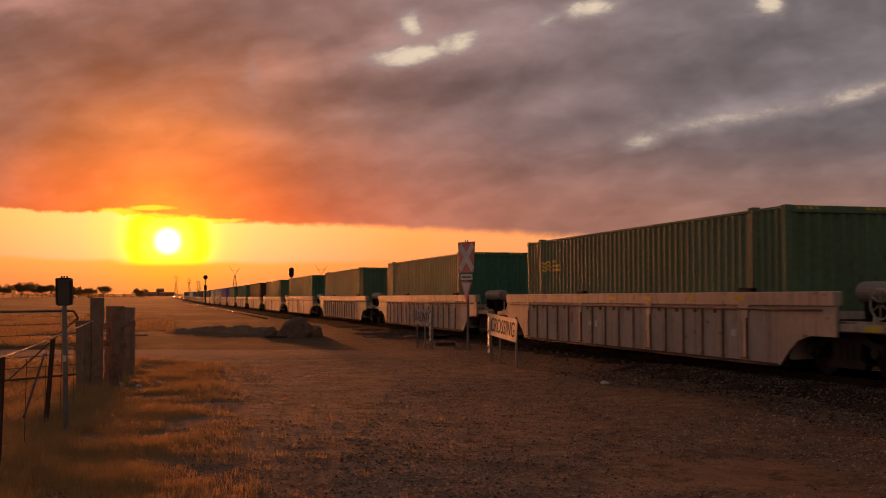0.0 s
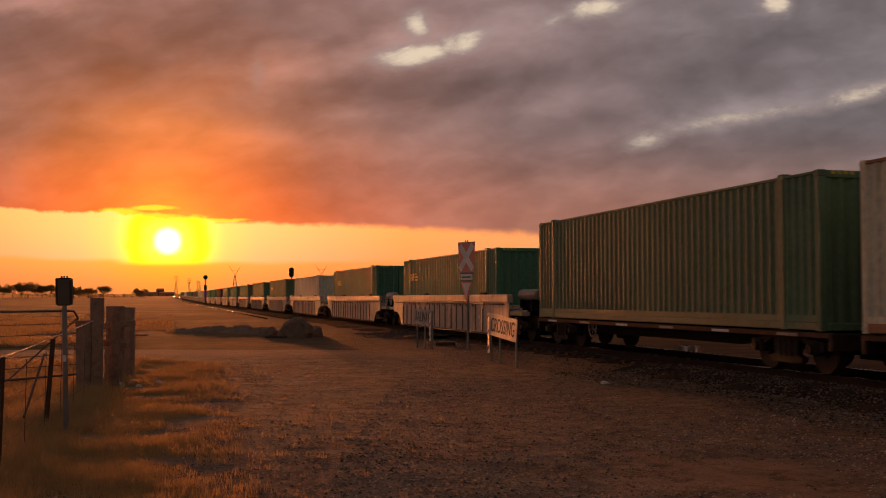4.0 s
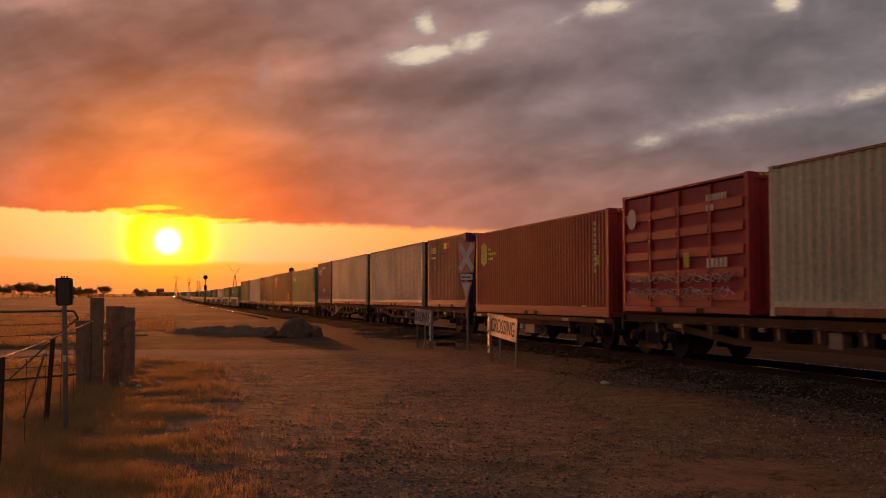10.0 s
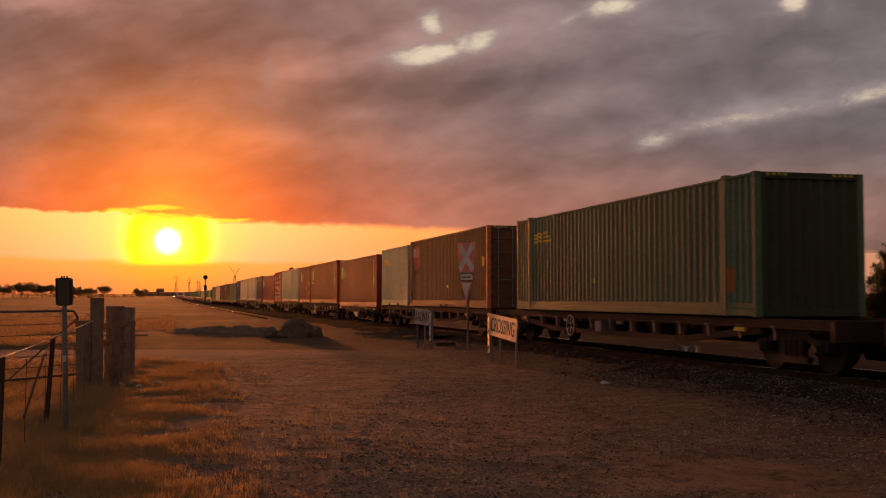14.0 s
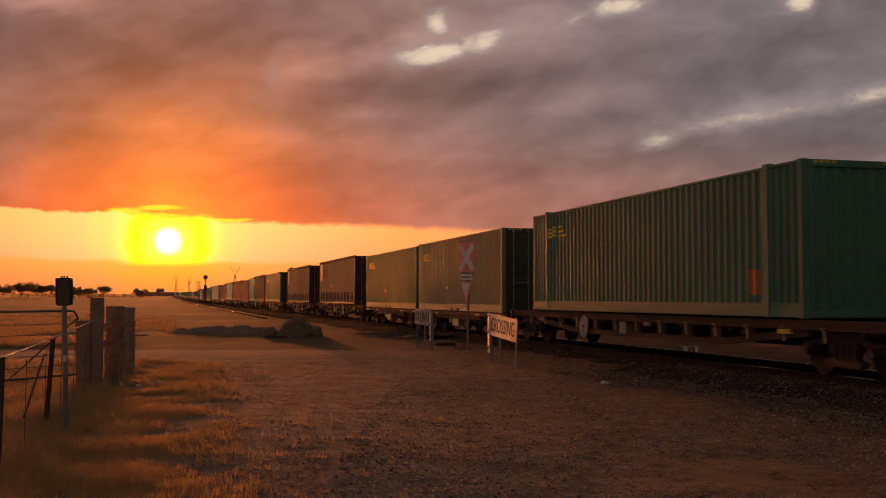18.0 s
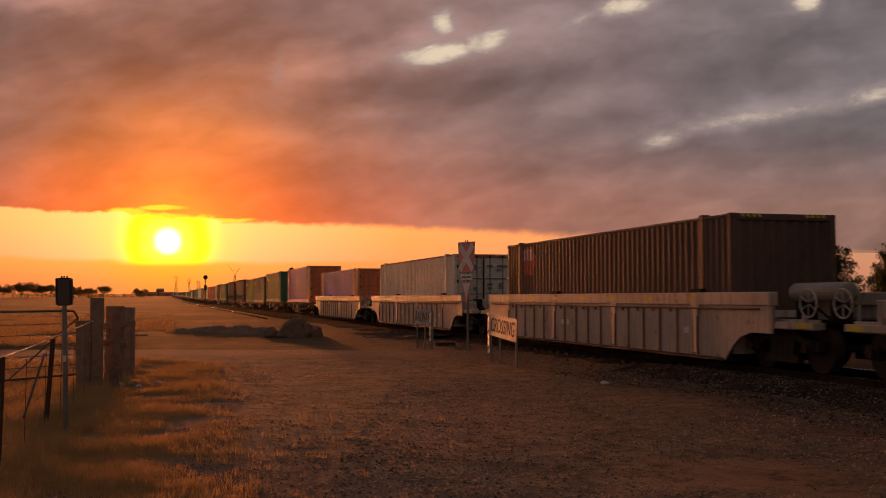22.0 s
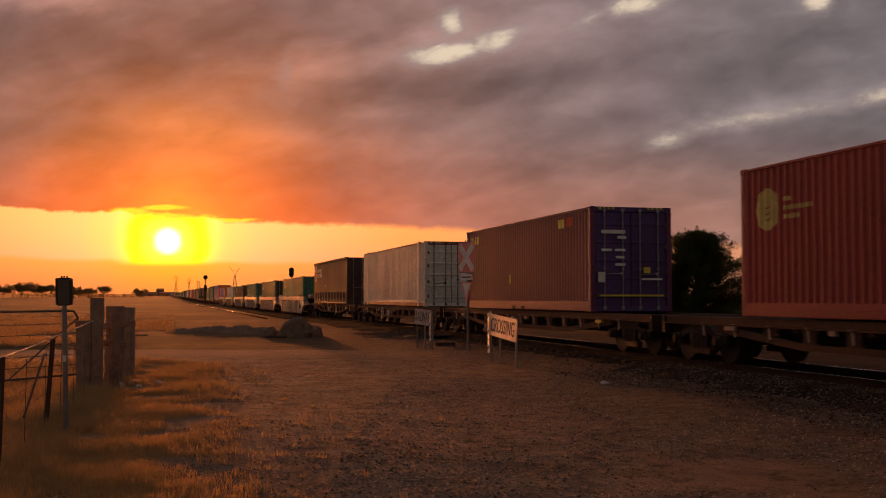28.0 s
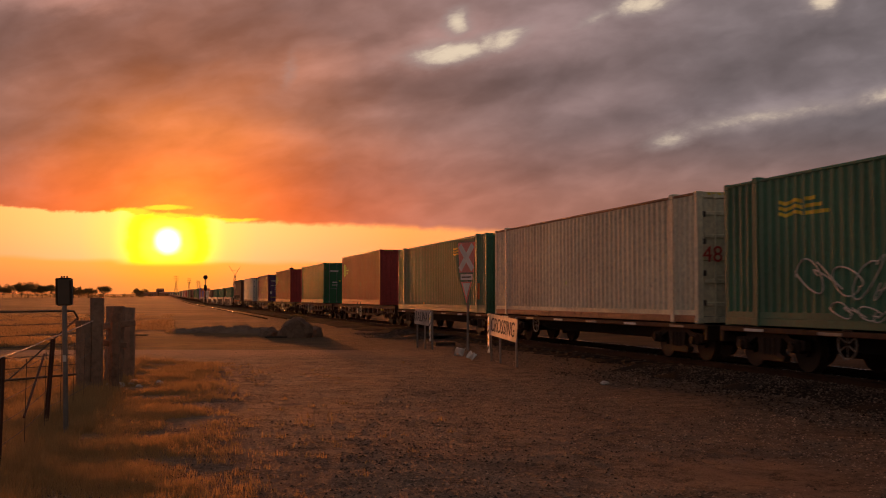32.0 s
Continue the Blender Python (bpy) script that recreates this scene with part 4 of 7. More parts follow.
def scribble(thing, material, x0, x1, z0, z1, seed, y=1.236, name="graffiti", r=0.018, strokes=9):
    """Spray-painted loops."""
    rnd = random.Random(seed)
    bm = bmesh.new()
    for i in range(strokes):
        cx = x0 + (x1 - x0) * (i + 0.5) / strokes
        p = None
        a0, n = rnd.random() * 6, 30
        for j in range(n):
            a = a0 + j * 0.22
            q = Vector((cx + abs(x1 - x0) / strokes * 0.75 * math.cos(a), y, (z0 + z1) / 2 + (z1 - z0) * 0.48 * math.sin(a * 1.15 + i) * (0.7 + 0.3 * math.cos(a * 0.4 + i))))
            if p is not None and (q - p).length > 0.004:
                rod(bm, p, q, r, seg=5)
            p = q
    part(name, bm, material, thing, "sprayed graffiti lettering")


def rear_emblem(thing, length, x=0.55, z=2.45):
    """A faded square emblem with pale blocks on the rear, high on its far half."""
    rear = pose(-length / 2 - 0.012, 0, 0, 0, 0, 90)
    plate = part("emblem", lambda bm: box(bm, -0.50, 0.50, 0.0, 0.014, -0.32, 0.32), SALMON, thing, "faded red square emblem", rear @ pose(-x, 0, z), ("remblem",))
    for k in range(3):
        part("emblem_block", lambda bm: box(bm, -0.12, 0.12, 0.014, 0.020, -0.16, 0.20), WHITE, plate, "", pose(-0.31 + 0.31 * k, 0, 0), ("rblock",))


# ---- the train: wagons ----
def wheelset(parent, x, z, r=0.46):
    def fill(bm):
        for s in (-1, 1):
            rod(bm, (0, s * 0.69, 0), (0, s * 0.83, 0), r, r * 0.985, 28)
            rod(bm, (0, s * 0.665, 0), (0, s * 0.69, 0), r + 0.028, seg=28)
            rod(bm, (0, s * 0.80, 0), (0, s * 0.90, 0), 0.13, seg=14)
        rod(bm, (0, -1.0, 0), (0, 1.0, 0), 0.075, seg=12)
    return part("wheelset", fill, BOGIE, parent, "", pose(x, 0, z), ("wheelset", r))


def bogie(thing, x, r=0.46):
    """A three-piece bogie with two wheelsets; its side frames arch over the axle boxes."""
    def frame_fill(bm):
        slab(bm, [(-1.2, 0.42), (-1.2, 0.60), (-0.75, 0.64), (-0.4, 0.80), (0.4, 0.80), (0.75, 0.64), (1.2, 0.60), (1.2, 0.42), (0.98, 0.42), (0.72, 0.52), (0.42, 0.64), (0.36, 0.34), (0.55, 0.28), (0.5, 0.18), (-0.5, 0.18), (-0.55, 0.28), (-0.36, 0.34), (-0.42, 0.64), (-0.72, 0.52), (-0.98, 0.42)], -0.07, 0.07)
        for s in (-1, 1):
            box(bm, s * 0.92 - 0.14, s * 0.92 + 0.14, -0.02, 0.13, 0.36, 0.60, 0.03)
            rod(bm, (s * 0.92, 0.1, 0.47), (s * 0.92, 0.2, 0.47), 0.09, seg=12)
            rod(bm, (s * 0.18, 0.02, 0.30), (s * 0.18, 0.02, 0.62), 0.085, seg=10)
        rod(bm, (0, 0.02, 0.30), (0, 0.02, 0.62), 0.085, seg=10)
    truck = part("bogie", lambda bm: box(bm, -0.22, 0.22, -1.05, 1.05, 0.50, 0.76, 0.03), BOGIE, thing, "oily cast steel bogie", pose(x, 0, 0), ("bolster",))
    for s in (-1, 1):
        part("side_frame", frame_fill, BOGIE, truck, "", pose(0, s * 1.0, 0, 0, 0, 0 if s > 0 else 180), ("sideframe",))
    for w in (-0.92, 0.92):
        wheelset(truck, w, r, r)


def handwheel(thing, x, y, z, r=0.29, material=None, solid=False):
    wheel = part("brake_wheel", lambda bm: ring(bm, (0, 0, 0), (0, 1, 0), r, 0.016), material or WHEELPAINT, thing, "spoked handbrake wheel", pose(x, y, z), ("handwheel", r))
    if solid:
        part("web", lambda bm: rod(bm, (0, -0.012, 0), (0, 0.0, 0), r * 0.97, r * 0.9, 24), material or WHEELPAINT, wheel, "", None, ("web", r))
    for i in range(6):
        part("spoke", lambda bm: rod(bm, (0, 0, 0.02), (0, 0, r - 0.01), 0.011, seg=6), material or WHEELPAINT, wheel, "", pose(0, 0, 0, 0, 60 * i, 0), ("spoke", r))
    part("hub", lambda bm: rod(bm, (0, -0.2, 0), (0, 0.03, 0), 0.035, seg=8), BOGIE, wheel, "", None, ("hub",))


def couplers(thing, half, z=0.85):
    for s in (-1, 1):
        part("coupler", lambda bm: (box(bm, -0.5, 0.18, -0.09, 0.09, -0.1, 0.1, 0.02), box(bm, 0.1, 0.32, -0.15, 0.15, -0.14, 0.14, 0.05)), UNDER, thing, "", pose(s * (half - 0.32), 0, z, 0, 0, 0 if s > 0 else 180), ("coupler",))
        part("air_hose", lambda bm: (rod(bm, (0, 0.3, -0.05), (0.22, 0.32, -0.3), 0.03, seg=8), rod(bm, (0.22, 0.32, -0.3), (0.36, 0.25, -0.36), 0.03, seg=8)), UNDER, thing, "", pose(s * (half - 0.45), 0, z, 0, 0, 0 if s > 0 else 180), ("hose",))


def well_wagon(tank=True, wheels=False, lite=False):
    """A sunken well wagon, 21.5 m over its couplers: ribbed side plates with arched ends over the bogies."""
    thing = new("well_wagon")
    for sign, turn in ((1, 0), (-1, 180)):
        at = pose(0, sign * 1.36, 0, 0, 0, turn)
        part("side_plate", lambda bm: slab(bm, [(-7.25, 0.14), (7.25, 0.14), (7.55, 0.42), (7.85, 0.62), (8.25, 0.72), (9.0, 0.72), (9.0, 1.255), (-9.0, 1.255), (-9.0, 0.72), (-8.25, 0.72), (-7.85, 0.62), (-7.55, 0.42)], -0.03, 0.010), WELL, thing, "", at, ("wellplate",))
        part("top_chord", lambda bm: box(bm, -9.0, 9.0, -0.14, 0.05, 1.245, 1.515, 0.02), WELL, thing, "", at, ("chord",))
        part("bottom_sill", lambda bm: box(bm, -7.2, 7.2, -0.10, 0.018, 0.10, 0.18, 0.012), BOGIE, thing, "", at, ("wellsill",))
        for i in range(1, 17):
            x = -6.9 + 13.8 * i / 16
            if (lite and i % 4) or (sign < 0 and i % 2):
                continue
            if i % 5 == 1:
                part("bracket", lambda bm: (slab(bm, [(-0.07, 0.2), (0.07, 0.2), (0.07, 1.0), (0.14, 1.02), (0.14, 1.14), (0.22, 1.265), (-0.22, 1.265), (-0.14, 1.14), (-0.14, 1.02), (-0.07, 1.0)], -0.03, 0.046), box(bm, -0.15, 0.15, 0.03, 0.053, 1.255, 1.50)), WELL, thing, "", at @ pose(x, 0, 0), ("bracket",))
                part("bracket_edge", lambda bm: (box(bm, -0.10, -0.07, 0.0, 0.042, 0.2, 1.02), box(bm, 0.07, 0.10, 0.0, 0.042, 0.2, 1.02), box(bm, -0.14, 0.14, 0.0, 0.050, 0.2, 0.235)), WELLRIB, thing, "", at @ pose(x, 0, 0), ("bracketedge",))
                if i % 2:
                    part("stacking_cone", lambda bm: box(bm, -0.26, 0.26, -0.1, 0.02, 1.50, 1.595, 0.02), UNDER, thing, "", at @ pose(x, 0, 0), ("cone",))
            else:
                part("side_rib", lambda bm: (box(bm, -0.030, 0.030, -0.03, 0.042, 0.2, 1.195, 0.008), box(bm, -0.05, 0.05, -0.03, 0.04, 0.18, 0.24), box(bm, 0.28, 0.36, 0.0, 0.045, 1.09, 1.19)), WELLRIB, thing, "", at @ pose(x, 0, 0), ("wellrib",))
        part("side_pipe", lambda bm: rod(bm, (-8.6, 0.036, 1.185), (8.6, 0.036, 1.185), 0.024, seg=7), WELLRIB, thing, "", at, ("wellpipe",))
        for i in range(7 if sign > 0 and not lite else 0):
            part("yellow_mark", lambda bm: box(bm, -0.17, 0.17, 0.0, 0.056, 1.34, 1.43), YELLOW, thing, "", at @ pose(-6.2 + 2.07 * i + 0.3, 0, 0), ("ymark",))
        for i, (x, z, w, h, mt) in enumerate(((3.2, 0.85, 0.1, 0.3, SALMON), (1.9, 0.72, 0.22, 0.12, WHITE), (1.5, 0.72, 0.16, 0.16, WHITE), (-5.6, 0.7, 0.2, 0.14, WHITE))):
            if sign < 0 or lite:
                break
            part("stencil", lambda bm: box(bm, -w / 2, w / 2, 0.0, 0.014, -h / 2, h / 2), mt, thing, "", at @ pose(x, 0, z), ("stencil", i))
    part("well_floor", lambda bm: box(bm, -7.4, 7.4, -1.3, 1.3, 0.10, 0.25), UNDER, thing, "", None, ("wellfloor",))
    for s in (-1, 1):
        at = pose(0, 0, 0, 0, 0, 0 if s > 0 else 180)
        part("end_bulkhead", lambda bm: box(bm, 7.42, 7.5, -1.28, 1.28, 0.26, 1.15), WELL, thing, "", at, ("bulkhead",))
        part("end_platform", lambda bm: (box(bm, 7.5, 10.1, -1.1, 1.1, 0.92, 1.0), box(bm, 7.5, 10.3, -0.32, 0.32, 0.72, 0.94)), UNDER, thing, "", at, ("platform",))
        part("end_sill", lambda bm: (box(bm, 7.5, 10.2, 1.1, 1.16, 0.80, 1.0, 0.01), rod(bm, (9.0, 1.12, 1.0), (9.0, 1.12, 1.4), 0.02, seg=6), rod(bm, (10.1, 1.12, 1.0), (10.1, 1.12, 1.3), 0.02, seg=6)), WELL, thing, "", pose(0 if s > 0 else -17.7, 0, 0), ("endsill",))
        part("end_panel", lambda bm: box(bm, 8.95, 10.15, 0.70, 0.74, 1.0, 1.36, 0.01), WELL, thing, "", pose(0 if s > 0 else -19.1, 0, 0), ("endpanel",))
        part("end_step", lambda bm: (box(bm, 9.0, 10.25, 1.05, 1.32, 0.82, 0.95, 0.01), box(bm, 9.3, 9.36, 1.2, 1.3, 0.94, 1.08)), WELL, thing, "", pose(0 if s > 0 else -19.25, 0, 0), ("step",))
        part("yellow_plate", lambda bm: box(bm, 9.72, 10.15, 1.31, 1.326, 0.835, 0.935), YELLOW, thing, "", pose(0 if s > 0 else -19.87, 0, 0), ("yplate",))
        bogie(thing, s * 8.85)
    part("brake_pipe", lambda bm: (rod(bm, (-9.1, 0.95, 1.35), (-9.7, 0.9, 1.25), 0.025, seg=7), rod(bm, (-9.7, 0.9, 1.25), (-10.1, 0.85, 1.02), 0.025, seg=7), box(bm, -9.55, -9.2, 0.55, 0.85, 1.0, 1.35, 0.02)), UNDER, thing, "", None, ("brakepipe",))
    if tank:
        def tank_fill(bm):
            rod(bm, (-0.8, 0, 0), (0.8, 0, 0), 0.18, seg=20)
            for s in (-0.8, 0.8):
                bmesh.ops.create_uvsphere(bm, u_segments=20, v_segments=8, radius=0.18, matrix=Matrix.Translation((s, 0, 0)) @ Matrix.Diagonal((0.5, 1, 1, 1)))
        part("air_tank", tank_fill, TANK, thing, "dusty grey cylindrical air tank", pose(-9.98, 0.92, 1.50), ("tank",))
        for x in (-10.5, -9.45):
            part("tank_cradle", lambda bm: box(bm, -0.05, 0.05, 0.7, 1.1, 0.98, 1.34), UNDER, thing, "", pose(x, 0, 0), ("cradle",))
    if wheels:
        handwheel(thing, -9.98, 1.22, 1.30, 0.255)
        handwheel(thing, -11.0, 1.22, 1.30, 0.255)
    couplers(thing, 10.75)
    return tagged(thing, "sun-bleached grey steel well wagon with ribbed sides", "wagon", "wagons of the train")


def flat_wagon(wheel_x=2.4, disc=False, deck=1.016):
    """A rusty skeletal flat wagon, 20.3 m over its couplers, with fish-bellied open side trusses."""
    thing = new("flat_wagon")
    for sign, turn in ((1, 0), (-1, 180)):
        at = pose(0, sign * 1.12, 0, 0, 0, turn)
        part("side_sill", lambda bm: (box(bm, -9.7, 9.7, -0.1, 0.03, deck - 0.17, deck - 0.02, 0.01), box(bm, -9.7, 9.7, -0.12, 0.09, deck - 0.20, deck - 0.17)), FLAT, thing, "", at, ("sill", deck))
        part("bottom_chord", lambda bm: slab(bm, [(-7.3, deck - 0.2), (-7.3, deck - 0.32), (-4.1, 0.42), (4.1, 0.42), (7.3, deck - 0.32), (7.3, deck - 0.2), (6.9, deck - 0.2), (4.0, 0.54), (-4.0, 0.54), (-6.9, deck - 0.2)], -0.07, 0.03), FLAT, thing, "", at, ("belly", deck))
        # near-black sheet added behind the truss, painting the shade in its openings
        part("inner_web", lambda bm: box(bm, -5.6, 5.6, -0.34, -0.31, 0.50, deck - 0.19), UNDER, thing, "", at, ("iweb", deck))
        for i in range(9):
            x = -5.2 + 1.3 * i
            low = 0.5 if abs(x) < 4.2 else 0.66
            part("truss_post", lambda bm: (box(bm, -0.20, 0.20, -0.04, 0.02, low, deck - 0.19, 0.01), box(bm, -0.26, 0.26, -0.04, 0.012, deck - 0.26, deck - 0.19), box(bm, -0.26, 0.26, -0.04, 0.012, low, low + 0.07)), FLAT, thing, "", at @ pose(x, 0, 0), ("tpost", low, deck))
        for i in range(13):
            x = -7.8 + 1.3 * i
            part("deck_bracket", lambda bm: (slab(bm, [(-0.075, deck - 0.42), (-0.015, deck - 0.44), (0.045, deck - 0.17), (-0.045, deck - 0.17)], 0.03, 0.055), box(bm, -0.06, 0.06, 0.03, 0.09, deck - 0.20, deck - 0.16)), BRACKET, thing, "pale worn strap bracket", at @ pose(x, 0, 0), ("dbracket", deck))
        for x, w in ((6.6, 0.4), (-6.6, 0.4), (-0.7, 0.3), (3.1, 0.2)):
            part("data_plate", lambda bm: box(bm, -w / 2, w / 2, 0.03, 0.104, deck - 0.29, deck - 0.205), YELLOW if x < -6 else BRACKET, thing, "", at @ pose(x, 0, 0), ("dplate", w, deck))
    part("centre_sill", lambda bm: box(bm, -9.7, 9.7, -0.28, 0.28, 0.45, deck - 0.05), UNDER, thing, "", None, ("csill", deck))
    for i in range(9):
        part("cross_bearer", lambda bm: box(bm, -0.09, 0.09, -1.1, 1.1, deck - 0.28, deck - 0.06), FLAT, thing, "", pose(-8.8 + 2.2 * i, 0, 0), ("bearer", deck))
    for s in (-1, 1):
        part("headstock", lambda bm: box(bm, -0.12, 0.05, -1.2, 1.2, deck - 0.42, deck - 0.02, 0.015), BOGIE, thing, "", pose(s * 9.68, 0, 0), ("headstock", deck))
        bogie(thing, s * 8.2)
    part("brake_box", lambda bm: box(bm, 0.6, 1.0, 0.95, 1.17, 0.48, 0.80, 0.02), TANK, thing, "dull white brake valve box", None, ("bbox",))
    part("air_reservoir", lambda bm: rod(bm, (-2.6, 0.6, 0.55), (-1.6, 0.6, 0.55), 0.17, seg=14), UNDER, thing, "", None, ("reservoir",))
    handwheel(thing, wheel_x, 1.24, 0.62, 0.29, None, disc)
    couplers(thing, 10.15)
    return tagged(thing, "rusty skeletal flat wagon with fish-bellied side frames", "wagon", "wagons of the train")


def low_wagon(length=15.3, deck=0.80):
    """A long plain flat wagon with a thin edge sill that carries pale reflector strips, over a deep dark middle beam."""
    thing = new("flat_wagon")
    h = length / 2 - 0.3
    for sign, turn in ((1, 0), (-1, 180)):
        at = pose(0, sign * 1.2, 0, 0, 0, turn)
        part("side_sill", lambda bm: box(bm, -h, h, -0.1, 0.03, deck - 0.12, deck - 0.02, 0.01), FLAT, thing, "", at, ("lsill", length, deck))
        for i in range(6):
            part("reflector_strip", lambda bm: box(bm, -0.35, 0.35, 0.0, 0.034, deck - 0.105, deck - 0.05), WHITE if i % 2 else TANK, thing, "", at @ pose(-h + 1.3 + (2 * h - 2.6) * i / 5, 0, 0), ("strip", deck))
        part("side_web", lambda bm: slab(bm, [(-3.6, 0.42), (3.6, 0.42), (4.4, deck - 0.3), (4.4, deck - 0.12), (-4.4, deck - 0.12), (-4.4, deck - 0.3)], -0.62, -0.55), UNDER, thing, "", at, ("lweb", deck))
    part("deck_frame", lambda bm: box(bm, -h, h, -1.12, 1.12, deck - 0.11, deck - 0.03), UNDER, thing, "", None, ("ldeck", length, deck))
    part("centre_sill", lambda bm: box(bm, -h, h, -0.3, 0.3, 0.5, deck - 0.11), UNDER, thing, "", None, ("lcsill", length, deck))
    for s in (-1, 1):
        part("headstock", lambda bm: box(bm, -0.1, 0.04, -1.22, 1.22, deck - 0.35, deck - 0.03, 0.015), BOGIE, thing, "", pose(s * h, 0, 0), ("lhead", deck))
        bogie(thing, s * (length / 2 - 1.9), 0.42)
    handwheel(thing, h - 4.2, 1.16, 0.6, 0.26, TANK)
    couplers(thing, length / 2, 0.78)
    return tagged(thing, "long dark flat wagon with pale reflector strips", "wagon", "wagons of the train")


def short_wagon(deck=0.87, gold=False):
    """A short flat wagon for one forty-foot box, with tool boxes and a handbrake wheel between its bogies."""
    thing = new("flat_wagon")
    h = 6.35
    for sign, turn in ((1, 0), (-1, 180)):
        at = pose(0, sign * 1.2, 0, 0, 0, turn)
        part("side_sill", lambda bm: (box(bm, -h, h, -0.08, 0.03, deck - 0.15, deck - 0.02, 0.01), box(bm, -3.2, 3.2, -0.1, -0.02, deck - 0.3, deck - 0.15)), FLAT, thing, "", at, ("ssill",))
        for x in (-5.6, -3.0, 3.0, 5.6):
            part("data_plate", lambda bm: box(bm, -0.25, 0.25, 0.0, 0.034, deck - 0.13, deck - 0.05), YELLOW if abs(x) > 5 else TANK, thing, "", at @ pose(x, 0, 0), ("splate", abs(x) > 5))
    part("deck_frame", lambda bm: box(bm, -h, h, -1.12, 1.12, deck - 0.12, deck - 0.03), UNDER, thing, "", None, ("sdeck",))
    part("centre_sill", lambda bm: box(bm, -h, h, -0.3, 0.3, 0.5, deck - 0.1), UNDER, thing, "", None, ("scsill",))
    for s in (-1, 1):
        part("headstock", lambda bm: box(bm, -0.1, 0.04, -1.22, 1.22, deck - 0.35, deck - 0.03, 0.015), BOGIE, thing, "", pose(s * h, 0, 0), ("shead",))
        bogie(thing, s * 4.15)
    part("tool_box", lambda bm: box(bm, -0.15, 0.75, 0.75, 1.16, 0.28, 0.68, 0.02), TANK, thing, "dusty grey steel equipment box", None, ("toolbox",))
    part("tool_box", lambda bm: box(bm, 0.9, 1.25, 0.75, 1.16, 0.40, 0.70, 0.02), TANK, thing, "", None, ("toolbox2",))
    part("air_reservoir", lambda bm: rod(bm, (-1.8, 0.7, 0.5), (-0.7, 0.7, 0.5), 0.18, seg=14), UNDER, thing, "", None, ("sres",))
    handwheel(thing, -1.1 if not gold else -1.5, 1.18, 0.55, 0.3, RAILRUST if gold else FLAT)
    couplers(thing, 6.65, 0.8)
    return tagged(thing, "short rusty flat wagon with equipment boxes", "wagon", "wagons of the train")

# ---- the train: what stands where along it (s of the middle at the start) ----
L48, L40, L20 = 14.63, 12.192, 6.058
DECK, LOW, SHORT, WELL_FLOOR = 1.016, 0.80, 0.87, 0.26


def load(c, front, length, z):
    return rolls(c, front - length / 2, z)


def well(front, colour, end="panel", tank=True, wheels=False, **more):
    w = rolls(well_wagon(tank, wheels, more.get("lite", False)), front - L48 / 2)
    c = load(container(L48, colour, end, width=2.5, posts=True, **more), front, L48, WELL_FLOOR)
    return w, c


GREEN48 = "faded green corrugated container with a yellow emblem, in a well wagon"
for i in range(20):
    colour = ("green", "cream", "olive", "green", "white", "brown", "blue", "green")[(i * 5) % 8]
    well(75.65 + 21.5 * (20 - i), colour, "panel" if i % 3 else "doors", i % 4 > 0, i % 5 == 0, lite=True, label="faded corrugated freight container in a well wagon")
well(75.65, "olive", "panel", label=GREEN48)
w, c = well(54.09, "green", "panel", label=GREEN48)
w, c = well(32.47, "olive", "panel", True, True, label=GREEN48)
sheaf(c, 5.9, 2.2)
w, c = well(11.21, "cream", "panel", False, high=2.79, label="rust-streaked cream corrugated container in a well wagon")
w, c = well(-10.25, "green", "doors", True, True, label=GREEN48)
sheaf(c, 5.6, 2.2)
w, c = well(-31.66, "green", "panel", True, False, label=GREEN48)
sheaf(c, 5.9, 2.2)


def low(front, colour, pitch=15.3, end="panel", deck=LOW, **more):
    w = rolls(low_wagon(pitch, deck), front - L48 / 2)
    return load(container(L48, colour, end, width=2.5, posts=True, **more), front, L48, deck)


low(-50.63, "olive", 15.6, label="dull olive corrugated container on a low flat wagon")
c = low(-66.40, "grey", 15.3, label="weathered grey corrugated container on a low flat wagon")
mark(c, SALMON, 5.9, 2.1, 0.7, 0.9, 1.255)
c = low(-81.58, "brown", 15.2, label="dark brown corrugated container with a faded red emblem")
badge(c, 5.25, 2.15)
mark(c, LIME, 2.4, 0.85, 0.14, 0.18, 1.255, "sticker")
mark(c, WHITE, 2.6, 0.35, 1.1, 0.1, 1.255, "label_strip")
c = low(-96.75, "brown", 15.2, high=2.95, label="dark brown corrugated container with a faded red emblem")
badge(c, 5.25, 2.15)
mark(c, LIME, 2.9, 0.8, 0.14, 0.18, 1.255, "sticker")
mark(c, YELLOW, -5.0, 0.75, 0.4, 0.6, 1.255, "label_plate")
c = low(-111.82, "green", 15.3, end="doors", label="faded green corrugated container with a yellow emblem")
sheaf(c, 6.0, 2.3, 1.258)
mark(c, ORANGE, -6.5, 0.8, 0.3, 0.5, 1.255, "label_plate")
mark(c, LIME, -1.0, 0.30, 0.16, 0.1, 1.262, "sticker")


def skeletal(middle, wheel_x=2.4, disc=False):
    return rolls(flat_wagon(wheel_x, disc), middle)


